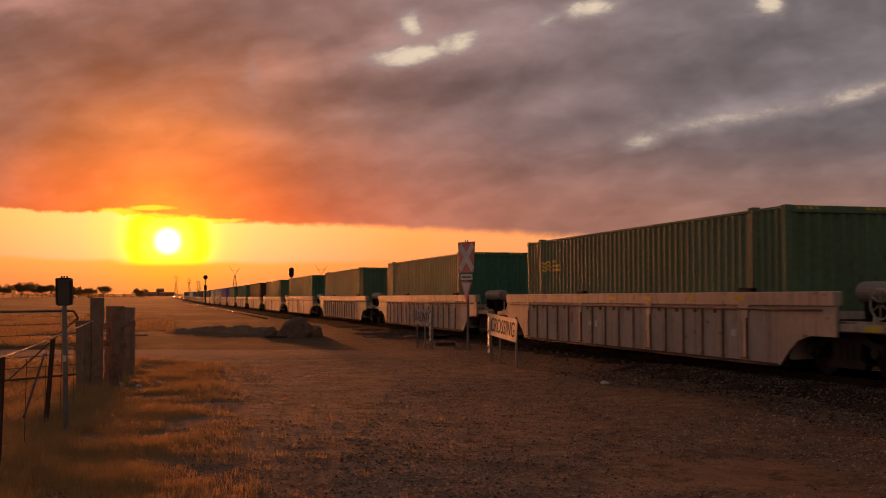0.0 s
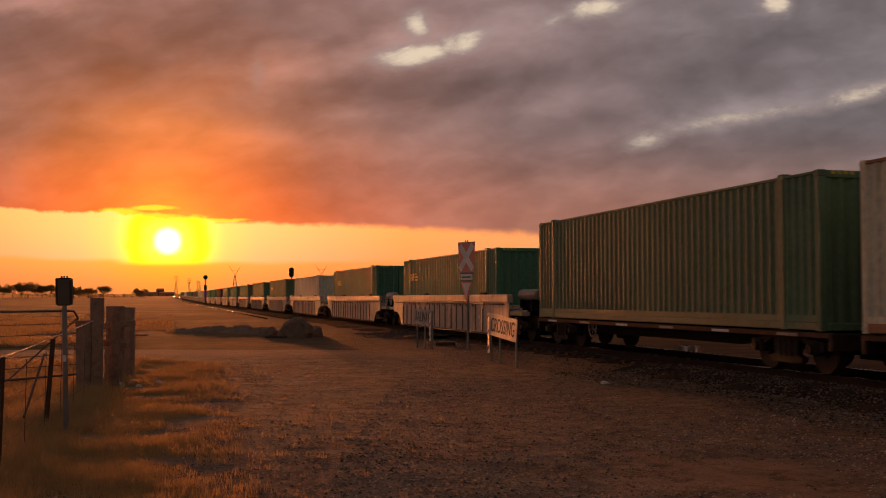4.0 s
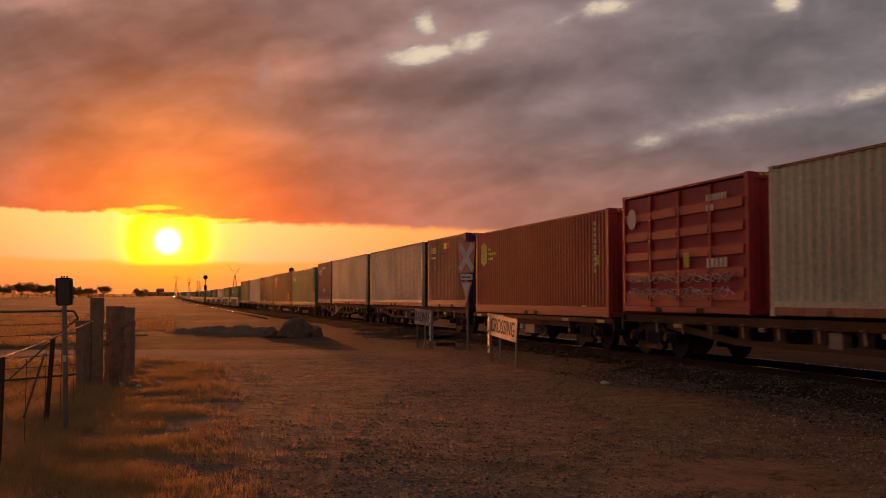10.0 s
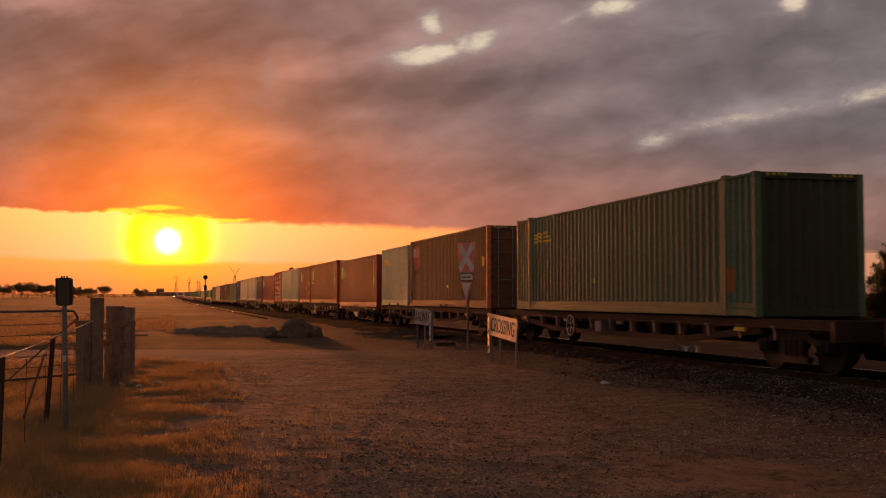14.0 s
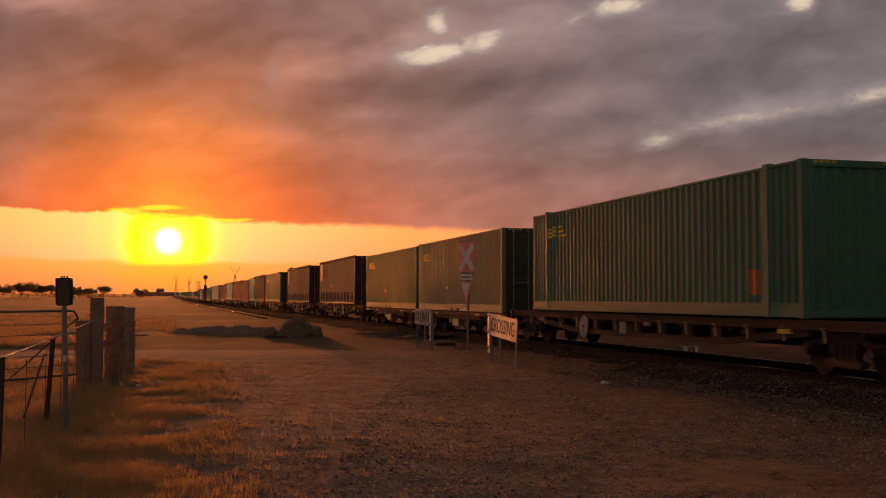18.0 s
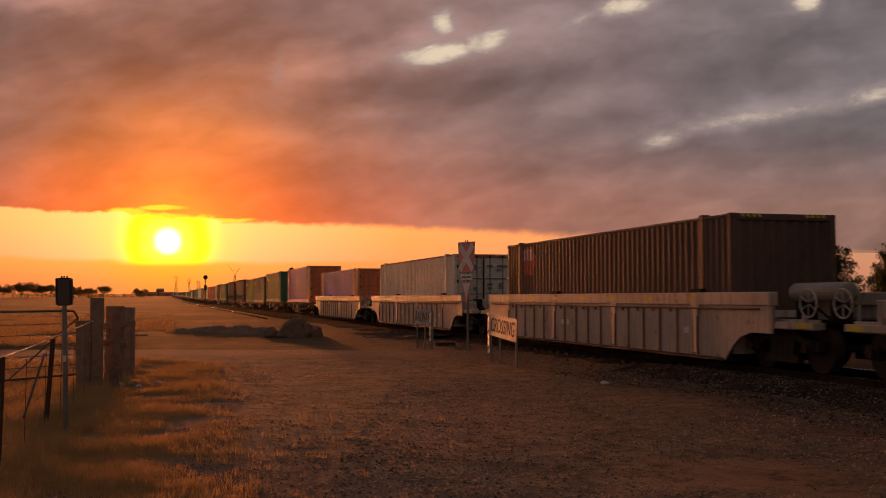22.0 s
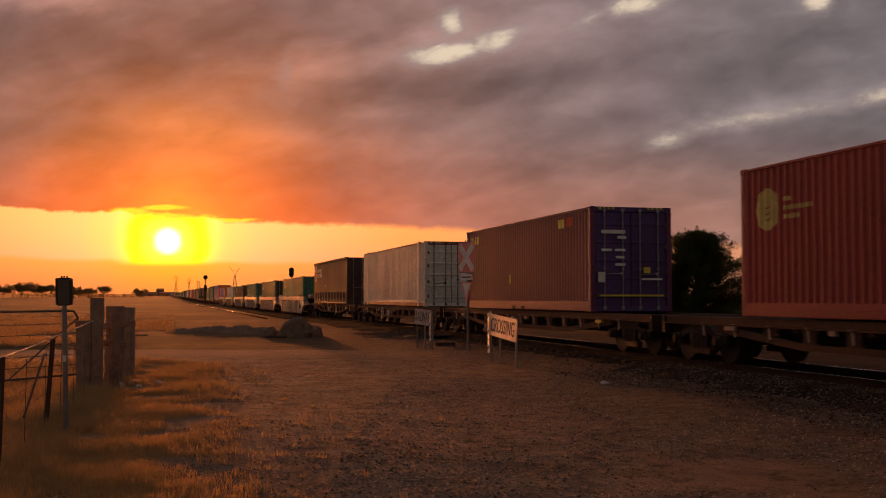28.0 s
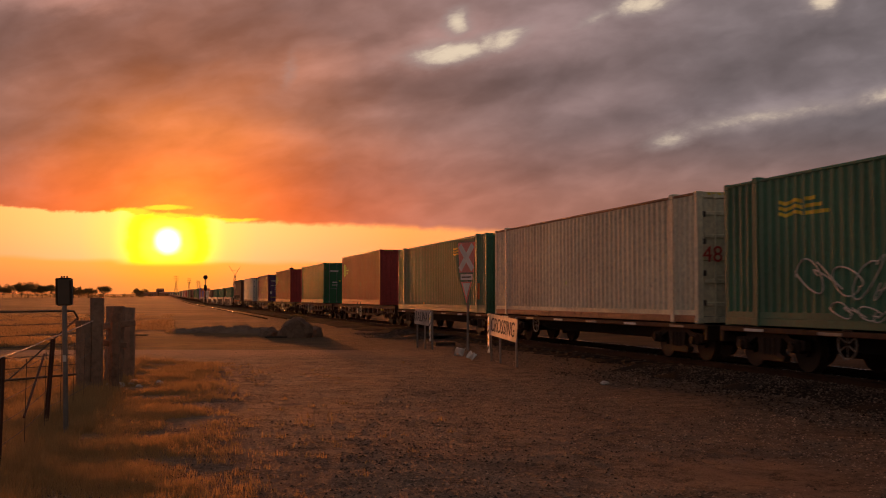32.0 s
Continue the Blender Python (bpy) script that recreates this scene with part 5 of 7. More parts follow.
# a twenty-foot and a forty-foot box a wagon
skeletal(-137.28, 1.0)
c = load(container(L20, "navy", "doors", label="dark navy corrugated twenty-foot container on a flat wagon"), -127.69, L20, DECK)
scribble(c, WHITE, 2.3, 1.0, 1.95, 2.45, 5, 1.205, r=0.025, strokes=4)
bars(c, WHITE, 0.8, 2.5, [1.4], 0.16, 0.1)
mark(c, LIME, -0.1, 0.95, 0.30, 0.12, None, "sticker")
mark(c, LIME, 0.05, 0.80, 0.10, 0.12, None, "sticker")
# umber rears on the grey boxes put rear-end shade into the paint
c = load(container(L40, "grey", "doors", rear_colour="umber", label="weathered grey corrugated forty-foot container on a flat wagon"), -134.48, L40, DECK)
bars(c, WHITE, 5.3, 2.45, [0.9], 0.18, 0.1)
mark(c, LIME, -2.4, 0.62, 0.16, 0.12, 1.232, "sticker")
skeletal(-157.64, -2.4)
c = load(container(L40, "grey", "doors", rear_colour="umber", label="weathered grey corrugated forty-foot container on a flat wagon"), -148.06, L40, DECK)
bars(c, GOLD, 5.4, 2.45, [1.1], 0.2, 0.1)
c = load(container(L20, "purple", "doors", rear_colour="navy", label="dark purple corrugated twenty-foot container with yellow marks"), -161.33, L20, DECK)
bars(c, GOLD, 2.5, 2.4, [0.9], 0.26, 0.1)
bars(c, WHITE, 2.45, 2.08, [0.7], 0.07, 0.1)
bars(c, GOLD, 0.4, 2.52, [0.42], 0.24, 0.1)
bars(c, REDMARK, -0.05, 2.54, [0.5], 0.24, 0.1)


def emblem_red(c, x=5.15, small=True, z=2.1):
    oval(c, x, z, 0.84, 0.82)
    for k in range(3):
        d = z - 0.22 + 0.12 * k
        painted(c, PAINT["red"], x - 0.17, x + 0.02, lambda u: d - 0.013 - (u - x) * 0.5, lambda u: d + 0.013 - (u - x) * 0.5, "emblem_stroke", lift=0.004)
    if small:
        bars(c, GOLD, x - 0.52, z + 0.16, [0.30, 0.95, 0.6], 0.085, 0.085)
    else:
        bars(c, GOLD, x + 0.48, z - 0.58, [0.95], 0.13, 0.07)


RED40 = "oxide red corrugated container with a yellow oval emblem"


def red_box(front, z=DECK, colour="red", length=L40, small=True, **more):
    c = load(container(length, colour, "panel", label=RED40, **more), front, length, z)
    emblem_red(c, length / 2 - 0.95, small)
    if length > 7:
        for k in range(9):
            mark(c, WHITE, -5.1, 2.55 - 0.16 * k, 0.06, 0.11, 1.228, "side_code")
    mark(c, YELLOW, -length / 2 + 0.8, 1.55, 0.12, 0.25, 1.228, "label_plate")
    return c


rolls(short_wagon(), -174.81)
c = red_box(-168.72, SHORT)
mark(c, LIME, -4.3, 0.25, 0.26, 0.14, 1.232, "sticker")
skeletal(-191.38, -2.6)
c = load(container(L20, "crimson", "panel", ribbed=True, label="crimson twenty-foot container with ribbed side doors"), -181.80, L20, DECK + 0.03)
oval(c, 2.45, 2.3, 0.5, 0.5, WHITE, "pale round emblem")
bars(c, WHITE, -1.3, 2.5, [0.9, 0.35], 0.14, 0.08)
scribble(c, WHITE, 2.6, -2.4, 0.36, 0.60, 8, 1.216, r=0.009, strokes=20)
scribble(c, WHITE, 2.6, -2.4, 0.68, 0.92, 9, 1.216, r=0.009, strokes=18)
bars(c, WHITE, -1.3, 1.1, [0.9], 0.2, 0.1, name="lettering_bar")
mark(c, YELLOW, -0.4, 1.2, 0.26, 0.34, 1.228, "label_plate")
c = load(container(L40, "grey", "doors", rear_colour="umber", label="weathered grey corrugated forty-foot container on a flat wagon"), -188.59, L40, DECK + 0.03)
mark(c, LIME, -4.6, 0.95, 0.2, 0.14, 1.232, "sticker")
skeletal(-211.65, 0.6, True)
c = red_box(-201.96, DECK, "crimson", L20)
mark(c, YELLOW, -2.1, 0.7, 0.22, 0.45, 1.228, "label_plate")
mark(c, LIME, -0.9, 1.15, 0.16, 0.14, 1.232, "sticker")
c = red_box(-208.85, small=False)
rolls(short_wagon(), -228.42)
c = red_box(-222.33, SHORT)
mark(c, WHITE, -0.4, 0.85, 0.14, 0.14, 1.228, "sticker")
skeletal(-245.49, -0.4)
c = load(container(L20, "teal", "panel", ends_colour=None, rear_colour="deep_green", label="pale teal corrugated twenty-foot container on a flat wagon"), -235.95, L20, DECK)
sheaf(c, 2.3, 2.3)
c = load(container(L40, "slate", "doors", ends_colour="rust_orange", rear_colour="rust", high=3.0, label="dark slate corrugated container with orange corner posts"), -242.64, L40, DECK)
badge(c, 4.9, 2.2)
mark(c, YELLOW, -5.45, 1.72, 0.20, 0.36, 1.232, "label_plate")
for k in range(12):
    mark(c, WHITE, -5.18, 2.62 - 0.12 * k, 0.05, 0.08, None, "side_code")
mark(c, LIME, -5.85, 0.95, 0.10, 0.24, None, "sticker")
rear_emblem(c, L40)
mark(c, LIME, -0.6, 0.85, 0.2, 0.1, 1.232, "sticker")


def single(front, colour, length=L48, end="panel", wheel_x=2.4, disc=False, **more):
    """One box over the middle of a skeletal wagon."""
    skeletal(front - length / 2, wheel_x, disc)
    return load(container(length, colour, end, width=2.5 if length > 13 else 2.44, posts=length > 13, **more), front, length, DECK)


c = single(-258.21, "olive", end="panel", rear_colour="stained_shade", wheel_x=2.6, label="olive green corrugated container with rust on its ends")
sheaf(c, 5.6, 2.35, 1.258)
mark(c, LIME, 0.9, 0.85, 0.16, 0.14, 1.262, "sticker")
mark(c, ORANGE, -6.3, 0.75, 0.35, 0.5, 1.258, "label_plate")


def curtain_box(front, pale):
    skeletal(front - L48 / 2, -3.0)
    c = load(container(L48 - 0.2, "brown", "doors", width=2.5, curtain=True, high=2.92, label="brown curtain-sided freight container with buckled straps"), front, L48, DECK)
    mark(c, SALMON, 6.3, 2.2, 1.05, 1.25, 1.262, "emblem", "faded red square emblem")
    for k in range(3):
        mark(c, WHITE if pale else TANK, 6.65 - 0.33 * k, 2.5, 0.24, 0.42, None, "emblem_block")
    for line, z in (("CONTAINER", 2.32), ("SOLUTIONS", 1.98)):
        words(line, 0.40, WHITE if pale else CAST, c, pose(4.35, 1.268, z, 90, 0, 180))
    mark(c, LIME, 1.7, 1.2, 0.18, 0.12, 1.262, "sticker")
    rear_emblem(c, L48 - 0.2)
    for x in (5.2, 3.9, 0.8, -0.6, -2.5):
        part("twist_lock_box", lambda bm: box(bm, -0.11, 0.11, -0.2, 0.0, -0.14, 0.1, 0.02), ORANGE, c, "orange twist-lock box", pose(x, 1.23, 0), ("lockbox",))
    return c


curtain_box(-279.03, False)
curtain_box(-299.19, False)
rolls(short_wagon(gold=False), -323.55)
c = load(container(L40, "deep_green", "doors", label="deep green corrugated forty-foot container on a short flat wagon"), -317.36, L40, SHORT)
sheaf(c, 5.2, 2.4, 1.228)
mark(c, LIME, 0.9, 0.9, 0.24, 0.1, 1.232, "sticker")
rolls(short_wagon(gold=True), -336.33)
c = load(container(L40, "faded", "doors", rear_colour="stained_shade", high=2.945, label="dull green corrugated forty-foot container on a short flat wagon"), -330.09, L40, SHORT)
sheaf(c, 5.2, 2.4, 1.228)
mark(c, LIME, 1.3, 0.95, 0.26, 0.12, 1.232, "sticker")
c = single(-345.56, "green", end="panel", wheel_x=3.2, disc=True, high=2.945, label="dark green corrugated container with a yellow emblem on a flat wagon")
sheaf(c, 6.0, 2.45, 1.258)
mark(c, ORANGE, -5.6, 0.7, 0.35, 0.5, 1.258, "label_plate")
c = single(-365.87, "blue", end="ribs", wheel_x=3.0, disc=True, ends_colour="orange", rear_colour="rust_orange", label="faded blue corrugated container with orange ends on a flat wagon")
mark(c, LIME, 1.6, 0.7, 0.12, 0.08, 1.258, "sticker")

w, c = well(-386.84, "blue", "ribs", False, True, ends_colour="orange", rear_colour="rust_orange", label="faded blue corrugated container with orange ends, in a well wagon")
w, c = well(-408.30, "white", "doors", False, False, label="off-white corrugated container with barred doors, in a well wagon")
rear = pose(-L48 / 2 - 0.004, 0, 0, 0, 0, 90)
part("door_seam", lambda bm: box(bm, -0.035, 0.035, 0.0, 0.022, 0.16, 2.74), FLAT, c, "rusty door seal", rear)
for rz in (0.72, 1.30, 1.92):
    for rx in (-0.53, 0.53):
        part("door_rib", lambda bm: box(bm, -0.47, 0.47, 0.0, 0.012, -0.012, 0.012, 0.004), FLAT, c, "rust line under a pressed rib", rear @ pose(rx, 0, rz))
for rx, rz, rw, rh in ((0.82, 2.42, 0.22, 0.26), (0.36, 2.36, 0.10, 0.22), (0.74, 1.52, 0.20, 0.24), (0.36, 1.50, 0.14, 0.14), (-0.26, 2.42, 0.24, 0.09), (-0.78, 2.42, 0.44, 0.09), (-0.64, 2.26, 0.26, 0.09),
                       (-0.26, 1.68, 0.22, 0.10), (-0.26, 1.52, 0.18, 0.10), (-0.74, 1.62, 0.2, 0.26), (-0.30, 0.62, 0.14, 0.16)):
    part("door_marking", lambda bm: box(bm, -rw / 2, rw / 2, 0.0, 0.014, -rh / 2, rh / 2), POST, c, "", rear @ pose(rx, 0, rz))
w, c = well(-429.81, "umber", "panel", True, True, label="dark brown corrugated container with a faded emblem, in a well wagon")
badge(c, 5.2, 2.3, 1.1, 0.9)
w, c = well(-451.22, "green", "panel", True, False, label=GREEN48)
sheaf(c, 6.2, 2.3, 1.258)
tagged(w, "grey steel well wagon with violet and white graffiti")
for k in range(13):
    part("graffiti", lambda bm: box(bm, -0.2 + 0.05 * (k % 2), 0.2, -0.02, 0.004 + 0.001 * k, 0.25 + 0.06 * (k % 3), 1.0 + 0.09 * (k % 3)), (VIOLET, PINK, WHITE, VIOLET, PAINT["teal"], PINK, WHITE)[k % 7], w, "sprayed block of colour", pose(8.4 - 0.42 * k, 1.352, 0, 0, 8 * (-1) ** k, 0))
scribble(w, WHITE, 8.3, 3.4, 0.3, 1.15, 21, 1.38, strokes=9)
scribble(w, UNDER, 8.2, 3.3, 0.35, 1.1, 22, 1.376, r=0.010, strokes=5)
part("graffiti", lambda bm: box(bm, -1.6, 1.6, -0.02, 0.004, 1.30, 1.45), YELLOW, w, "yellow sprayed stripe", pose(6.6, 1.415, 0))


def pale_tag(w):
    """A pale sprayed oval with dark outline strokes near the rear of a well wagon."""
    def fill(bm):
        bmesh.ops.create_cone(bm, cap_ends=True, segments=24, radius1=0.5, radius2=0.5, depth=0.02, matrix=pose(0, 0, 0, 90))
    for dx, sx, sz, lift, mt in ((0.0, 0.80, 1.0, 0.0, UNDER), (0.0, 0.72, 0.92, 0.006, WHITE), (-0.52, 0.5, 0.66, 0.003, WHITE)):
        ob = part("graffiti", fill, mt, w, "sprayed white oval", pose(-6.68 + dx, 1.362 + lift, 0.70), ("tag", mt.name))
        ob.scale = (sx, 1, sz)
    scribble(w, UNDER, -6.45, -6.95, 0.42, 0.98, 41, 1.380, r=0.010, strokes=3)


pale_tag(w)
w, c = well(-472.69, "green", "doors", True, True, rear_colour="stained_shade", label=GREEN48)
sheaf(c, 6.0, 2.3, 1.258)
bars(c, WHITE, -5.6, 2.55, [0.9], 0.14, 0.1, 1.258)
w, c = well(-494.25, "green", "doors", True, False, label=GREEN48)
sheaf(c, 6.2, 2.3, 1.258)
pale_tag(w)

curtain_box(-515.41, True)
c = single(-535.67, "white", end="ribs", wheel_x=2.0, label="off-white freight container with barred doors on a flat wagon")
mark(c, LIME, 1.0, 0.7, 0.1, 0.1, 1.258, "sticker")
c = single(-556.94, "purple", L40, "doors", 3.0, rear_colour="navy", label="dark purple corrugated container with navy barred doors")
bars(c, GOLD, 5.7, 2.5, [1.1], 0.28, 0.1)
bars(c, GOLD, -3.6, 2.55, [0.55], 0.26, 0.1)
bars(c, REDMARK, -4.2, 2.57, [0.6], 0.26, 0.1)
mark(c, LIME, 0.9, 1.0, 0.09, 0.3, 1.232, "sticker")
rear = pose(-L40 / 2 - 0.02, 0, 0, 0, 0, 90)
for rx, rz, rw, rh, mt in ((0.55, 2.2, 0.7, 0.1, WHITE), (0.3, 2.05, 0.25, 0.08, WHITE), (0.35, 1.7, 0.3, 0.07, WHITE), (0.75, 1.7, 0.3, 0.07, WHITE), (0.35, 1.5, 0.25, 0.07, WHITE), (0.35, 1.3, 0.3, 0.07, WHITE),
                           (0.9, 0.95, 0.2, 0.28, WHITE), (-0.45, 1.15, 0.2, 0.16, YELLOW), (0.0, 0.45, 1.9, 0.05, YELLOW), (-0.6, 0.9, 0.6, 0.05, WHITE)):
    part("door_marking", lambda bm: box(bm, -rw / 2, rw / 2, 0.0, 0.018, -rh / 2, rh / 2), mt, c, "", rear @ pose(rx, 0, rz))


def red_single(front):
    c = single(front, "red", L40, "panel", -0.7, high=2.97, label=RED40)
    emblem_red(c)
    mark(c, POST, -0.50, 1.20, 0.07, 0.26, 1.232, "label_strip")
    mark(c, WHITE, L40 / 2 - 0.09, 0.5, 0.10, 0.14, 1.226, "corner_sticker")
    for k in range(12):
        part("end_code", lambda bm: box(bm, -0.05, 0.05, 0.0, 0.012, -0.04, 0.04), WHITE, c, "", pose(-L40 / 2 - 0.006, -0.75, 2.6 - 0.13 * k, 0, 0, 90), ("ecode",))
    part("label_plate", lambda bm: box(bm, -0.16, 0.16, 0.0, 0.012, -0.22, 0.22), YELLOW, c, "", pose(-L40 / 2 - 0.006, -0.7, 0.55, 0, 0, 90), ("elabel",))
    return c


red_single(-577.00)
c = single(-597.22, "deep_green", L40, "doors", 1.6, label="deep green corrugated container with barred doors on a flat wagon")
mark(c, YELLOW, -2.6, 0.25, 0.5, 0.1, 1.232, "label_strip")
for rx, rz, rw, rh, mt in ((0.45, 2.3, 0.6, 0.1, WHITE), (0.4, 1.5, 0.35, 0.08, WHITE), (0.4, 1.3, 0.4, 0.06, WHITE), (0.05, 1.6, 0.12, 0.1, LIME)):
    part("door_marking", lambda bm: box(bm, -rw / 2, rw / 2, 0.0, 0.018, -rh / 2, rh / 2), mt, c, "", rear @ pose(rx, 0, rz))
red_single(-617.43)
c = low(-634.40, "green", 15.7, deck=0.84, label="dark green corrugated container with a yellow emblem on a wagon")
sheaf(c, -2.9, 2.5, 1.258)
mark(c, YELLOW, 2.2, 0.3, 0.2, 0.1, 1.262, "sticker")
mark(c, ORANGE, -6.3, 0.8, 0.35, 0.6, 1.258, "label_plate")
c = low(-650.07, "cream", 15.7, deck=0.84, end="ribs", label="rust-streaked cream corrugated container on a low flat wagon")
words("48", 0.5, REDMARK, c, pose(-L48 / 2 - 0.03, 0.90, 1.5, 90, 0, -90), "red painted number")
mark(c, LIME, 0.6, 1.0, 0.14, 0.12, 1.258, "sticker")
c = low(-665.85, "green", 15.7, deck=0.84, label="green corrugated container with white graffiti on a low flat wagon")
sheaf(c, 5.2, 2.35, 1.258)
scribble(c, WHITE, 4.6, -1.0, 0.5, 1.3, 31, 1.238, r=0.015, strokes=10)
scribble(c, WHITE, 3.6, -1.6, 0.14, 0.5, 32, 1.254, r=0.012, strokes=13)
low(-681.52, "olive", 15.7, deck=0.84, label="dull olive corrugated container on a low flat wagon")
low(-697.19, "cream", 15.7, deck=0.84, label="cream corrugated container on a low flat wagon")

# ---- beside the line ----
def bolt_frame(origin, towards):
    """A pose at origin whose x runs to the point towards, level."""
    d = Vector(towards) - Vector(origin)
    return pose(*origin, 0, 0, math.degrees(math.atan2(d.y, d.x)))


def crossing_sign():
    thing = new("level_crossing_sign")
    thing.matrix_basis = pose(0.76, 34.53, 0, 0, 0, -52) @ Matrix.Scale(1.02, 4)          # faces local -y
    part("post", rod(bmesh.new(), (0, 0.045, -0.3), (0, 0.045, 3.33), 0.04, seg=12), POST, thing)
    at = pose(0, 0, 0)
    board = part("red_board", lambda bm: slab(bm, [(-0.35, 2.42), (0.35, 2.42), (0.42, 3.36), (-0.42, 3.36)], -0.012, 0.0), SIGNRED, thing, "faded red board with a white diagonal cross", at)
    for turn in (-40, 40):
        part("cross_arm", lambda bm: box(bm, -0.095, 0.095, -0.018, -0.0125, -0.50, 0.50), BOARD, board, "", pose(0, 0 if turn > 0 else -0.004, 2.89, 0, turn, 0))
    part("frame_edge", lambda bm: (box(bm, -0.42, 0.42, -0.016, 0.004, 3.36, 3.375), box(bm, -0.35, 0.35, -0.016, 0.004, 2.40, 2.42)), POST, board)
    part("name_plate", lambda bm: box(bm, -0.29, 0.29, -0.012, 0.0, 2.18, 2.36), BOARD, thing, "small white plate with unreadable lettering")
    part("lettering_bar", lambda bm: box(bm, -0.23, 0.23, -0.0145, -0.012, 2.25, 2.29), BLACK, thing)
    giveway = part("give_way_plate", lambda bm: slab(bm, [(-0.27, 2.12), (0.27, 2.12), (0.0, 1.45)], -0.012, 0.0), SIGNRED, thing, "inverted triangle, white with a red rim")
    part("white_face", lambda bm: slab(bm, [(-0.19, 2.08), (0.19, 2.08), (0.0, 1.62)], -0.016, -0.0125), BOARD, giveway)
    for k in (-0.05, 0.05):
        part("bolt", rod(bmesh.new(), (k, -0.01, 3.38), (k, 0.01, 3.43), 0.018, seg=8), POST, thing)
    return tagged(thing, "level crossing sign with red board and give-way plate", "road sign")


def striped_leg(thing, x, y, z0, z1):
    leg = part("striped_leg", lambda bm: box(bm, -0.08, 0.08, -0.012, 0.012, z0, z1), BOARD, thing, "narrow board with slanted black and yellow stripes", pose(x, y, 0))
    n = 5
    for i in range(n):
        z = z0 + (z1 - z0) * (i + 0.3) / n
        for face in (-0.0135, 0.0135):
            part("stripe", lambda bm: slab(bm, [(-0.08, z), (0.08, z + 0.09), (0.08, z + 0.16), (-0.08, z + 0.07)], face - 0.001, face + 0.001), YELLOW if i % 2 else BLACK, leg)


def word_board(text, left, right, z_left, z_right, tall, leg_left, label):
    """A white board on posts; it reads from left to right as seen from its face."""
    thing = new("warning_board")
    base = Vector((*left, 0.0))
    thing.matrix_basis = bolt_frame(base, (*right, 0.0))
    span = (Vector((*right, 0)) - base).length
    drop = math.degrees(math.atan2(z_left - z_right, span))
    face = pose(span / 2, 0, (z_left + z_right) / 2 - tall / 2, -3, drop, 0)
    board = part("board", lambda bm: box(bm, -span / 2, span / 2, -0.012, 0.012, -tall / 2, tall / 2, 0.004), WORDBOARD, thing, "", face)
    line = words(text, tall * 0.92, BLACK, board, pose(0, 0, 0), "black capital lettering")
    xs = [v.co.x for v in line.data.vertices]
    line.matrix_basis = pose(0.04 if leg_left else -0.04, -0.0145, -0.01, 90, 0, 0) @ Matrix.Diagonal((span * 0.84 / (max(xs) - min(xs)), 1, 1, 1))
    for x in (span * 0.36, span * 0.93) if leg_left else (span * 0.08, span * 0.55, span * 0.985):
        part("post", rod(bmesh.new(), (x + 0.03, 0.035, -0.3), (x, 0.035, z_left - 0.06), 0.028, seg=10), POST, thing)
    x = 0.06 if leg_left else span - 0.06
    striped_leg(thing, x, -0.03, 0.19 if leg_left else 0.25, z_left if leg_left else z_right)
    if leg_left:
        part("post", rod(bmesh.new(), (0.08, 0.035, -0.3), (0.06, 0.035, 1.1), 0.02, seg=10), POST, thing)
    return tagged(thing, label, "warning board", "warning boards at the crossing")


crossing_sign()
word_board("RAILWAY", (-0.95, 36.61), (-0.37, 34.87), 1.29, 1.24, 0.51, False, "white board lettered RAILWAY with a striped leg")
word_board("CROSSING", (1.23, 28.65), (1.78, 25.95), 1.24, 1.13, 0.56, True, "tilted white board lettered CROSSING with a striped leg")
pit = new("cable_pit", mesh_of("cable_pit", box(bmesh.new(), -0.35, 0.35, -0.25, 0.25, -0.1, 0.10, 0.02), SLEEPER))
pit.matrix_basis = pose(0.05, 38.02, 0, 0, 0, 10)
tagged(pit, "low grey concrete cable pit beside the sign", "cable pit")


def backed_post():
    thing = new("marker_post")
    thing.matrix_basis = pose(-4.54, 13.04, 0, 0, -1.5, 8) @ Matrix.Scale(0.96, 4)
    part("post", rod(bmesh.new(), (0, 0, -0.3), (0, 0, 1.95), 0.032, seg=12), POST, thing)
    box_part = part("sign_box", lambda bm: box(bm, -0.09, 0.09, -0.045, 0.045, 1.62, 1.96, 0.02), BOXBACK, thing, "dull brown rounded box seen from its back")
    part("box_rim", lambda bm: (box(bm, -0.095, 0.095, -0.05, -0.04, 1.955, 1.97), box(bm, -0.097, -0.09, -0.05, 0.05, 1.63, 1.96), box(bm, 0.09, 0.097, -0.05, 0.05, 1.63, 1.96)), BLACK, box_part)
    for k in (-0.03, 0.0, 0.035):
        part("bolt", rod(bmesh.new(), (k, 0, 1.96), (k, 0, 1.995), 0.01, seg=8), BLACK, thing)
    part("tag", lambda bm: box(bm, -0.02, 0.02, -0.045, -0.03, 0.92, 1.0), BOARD, thing, "small white tag")
    return tagged(thing, "grey steel marker post with a brown box on top", "post")


backed_post()


# ---- fence, gate and strainer posts at the yard's edge ----
FENCE = [(-2.79, 4.19), (-3.53, 7.33), (-4.30, 10.45), (-5.17, 14.04), (-6.06, 18.96)]


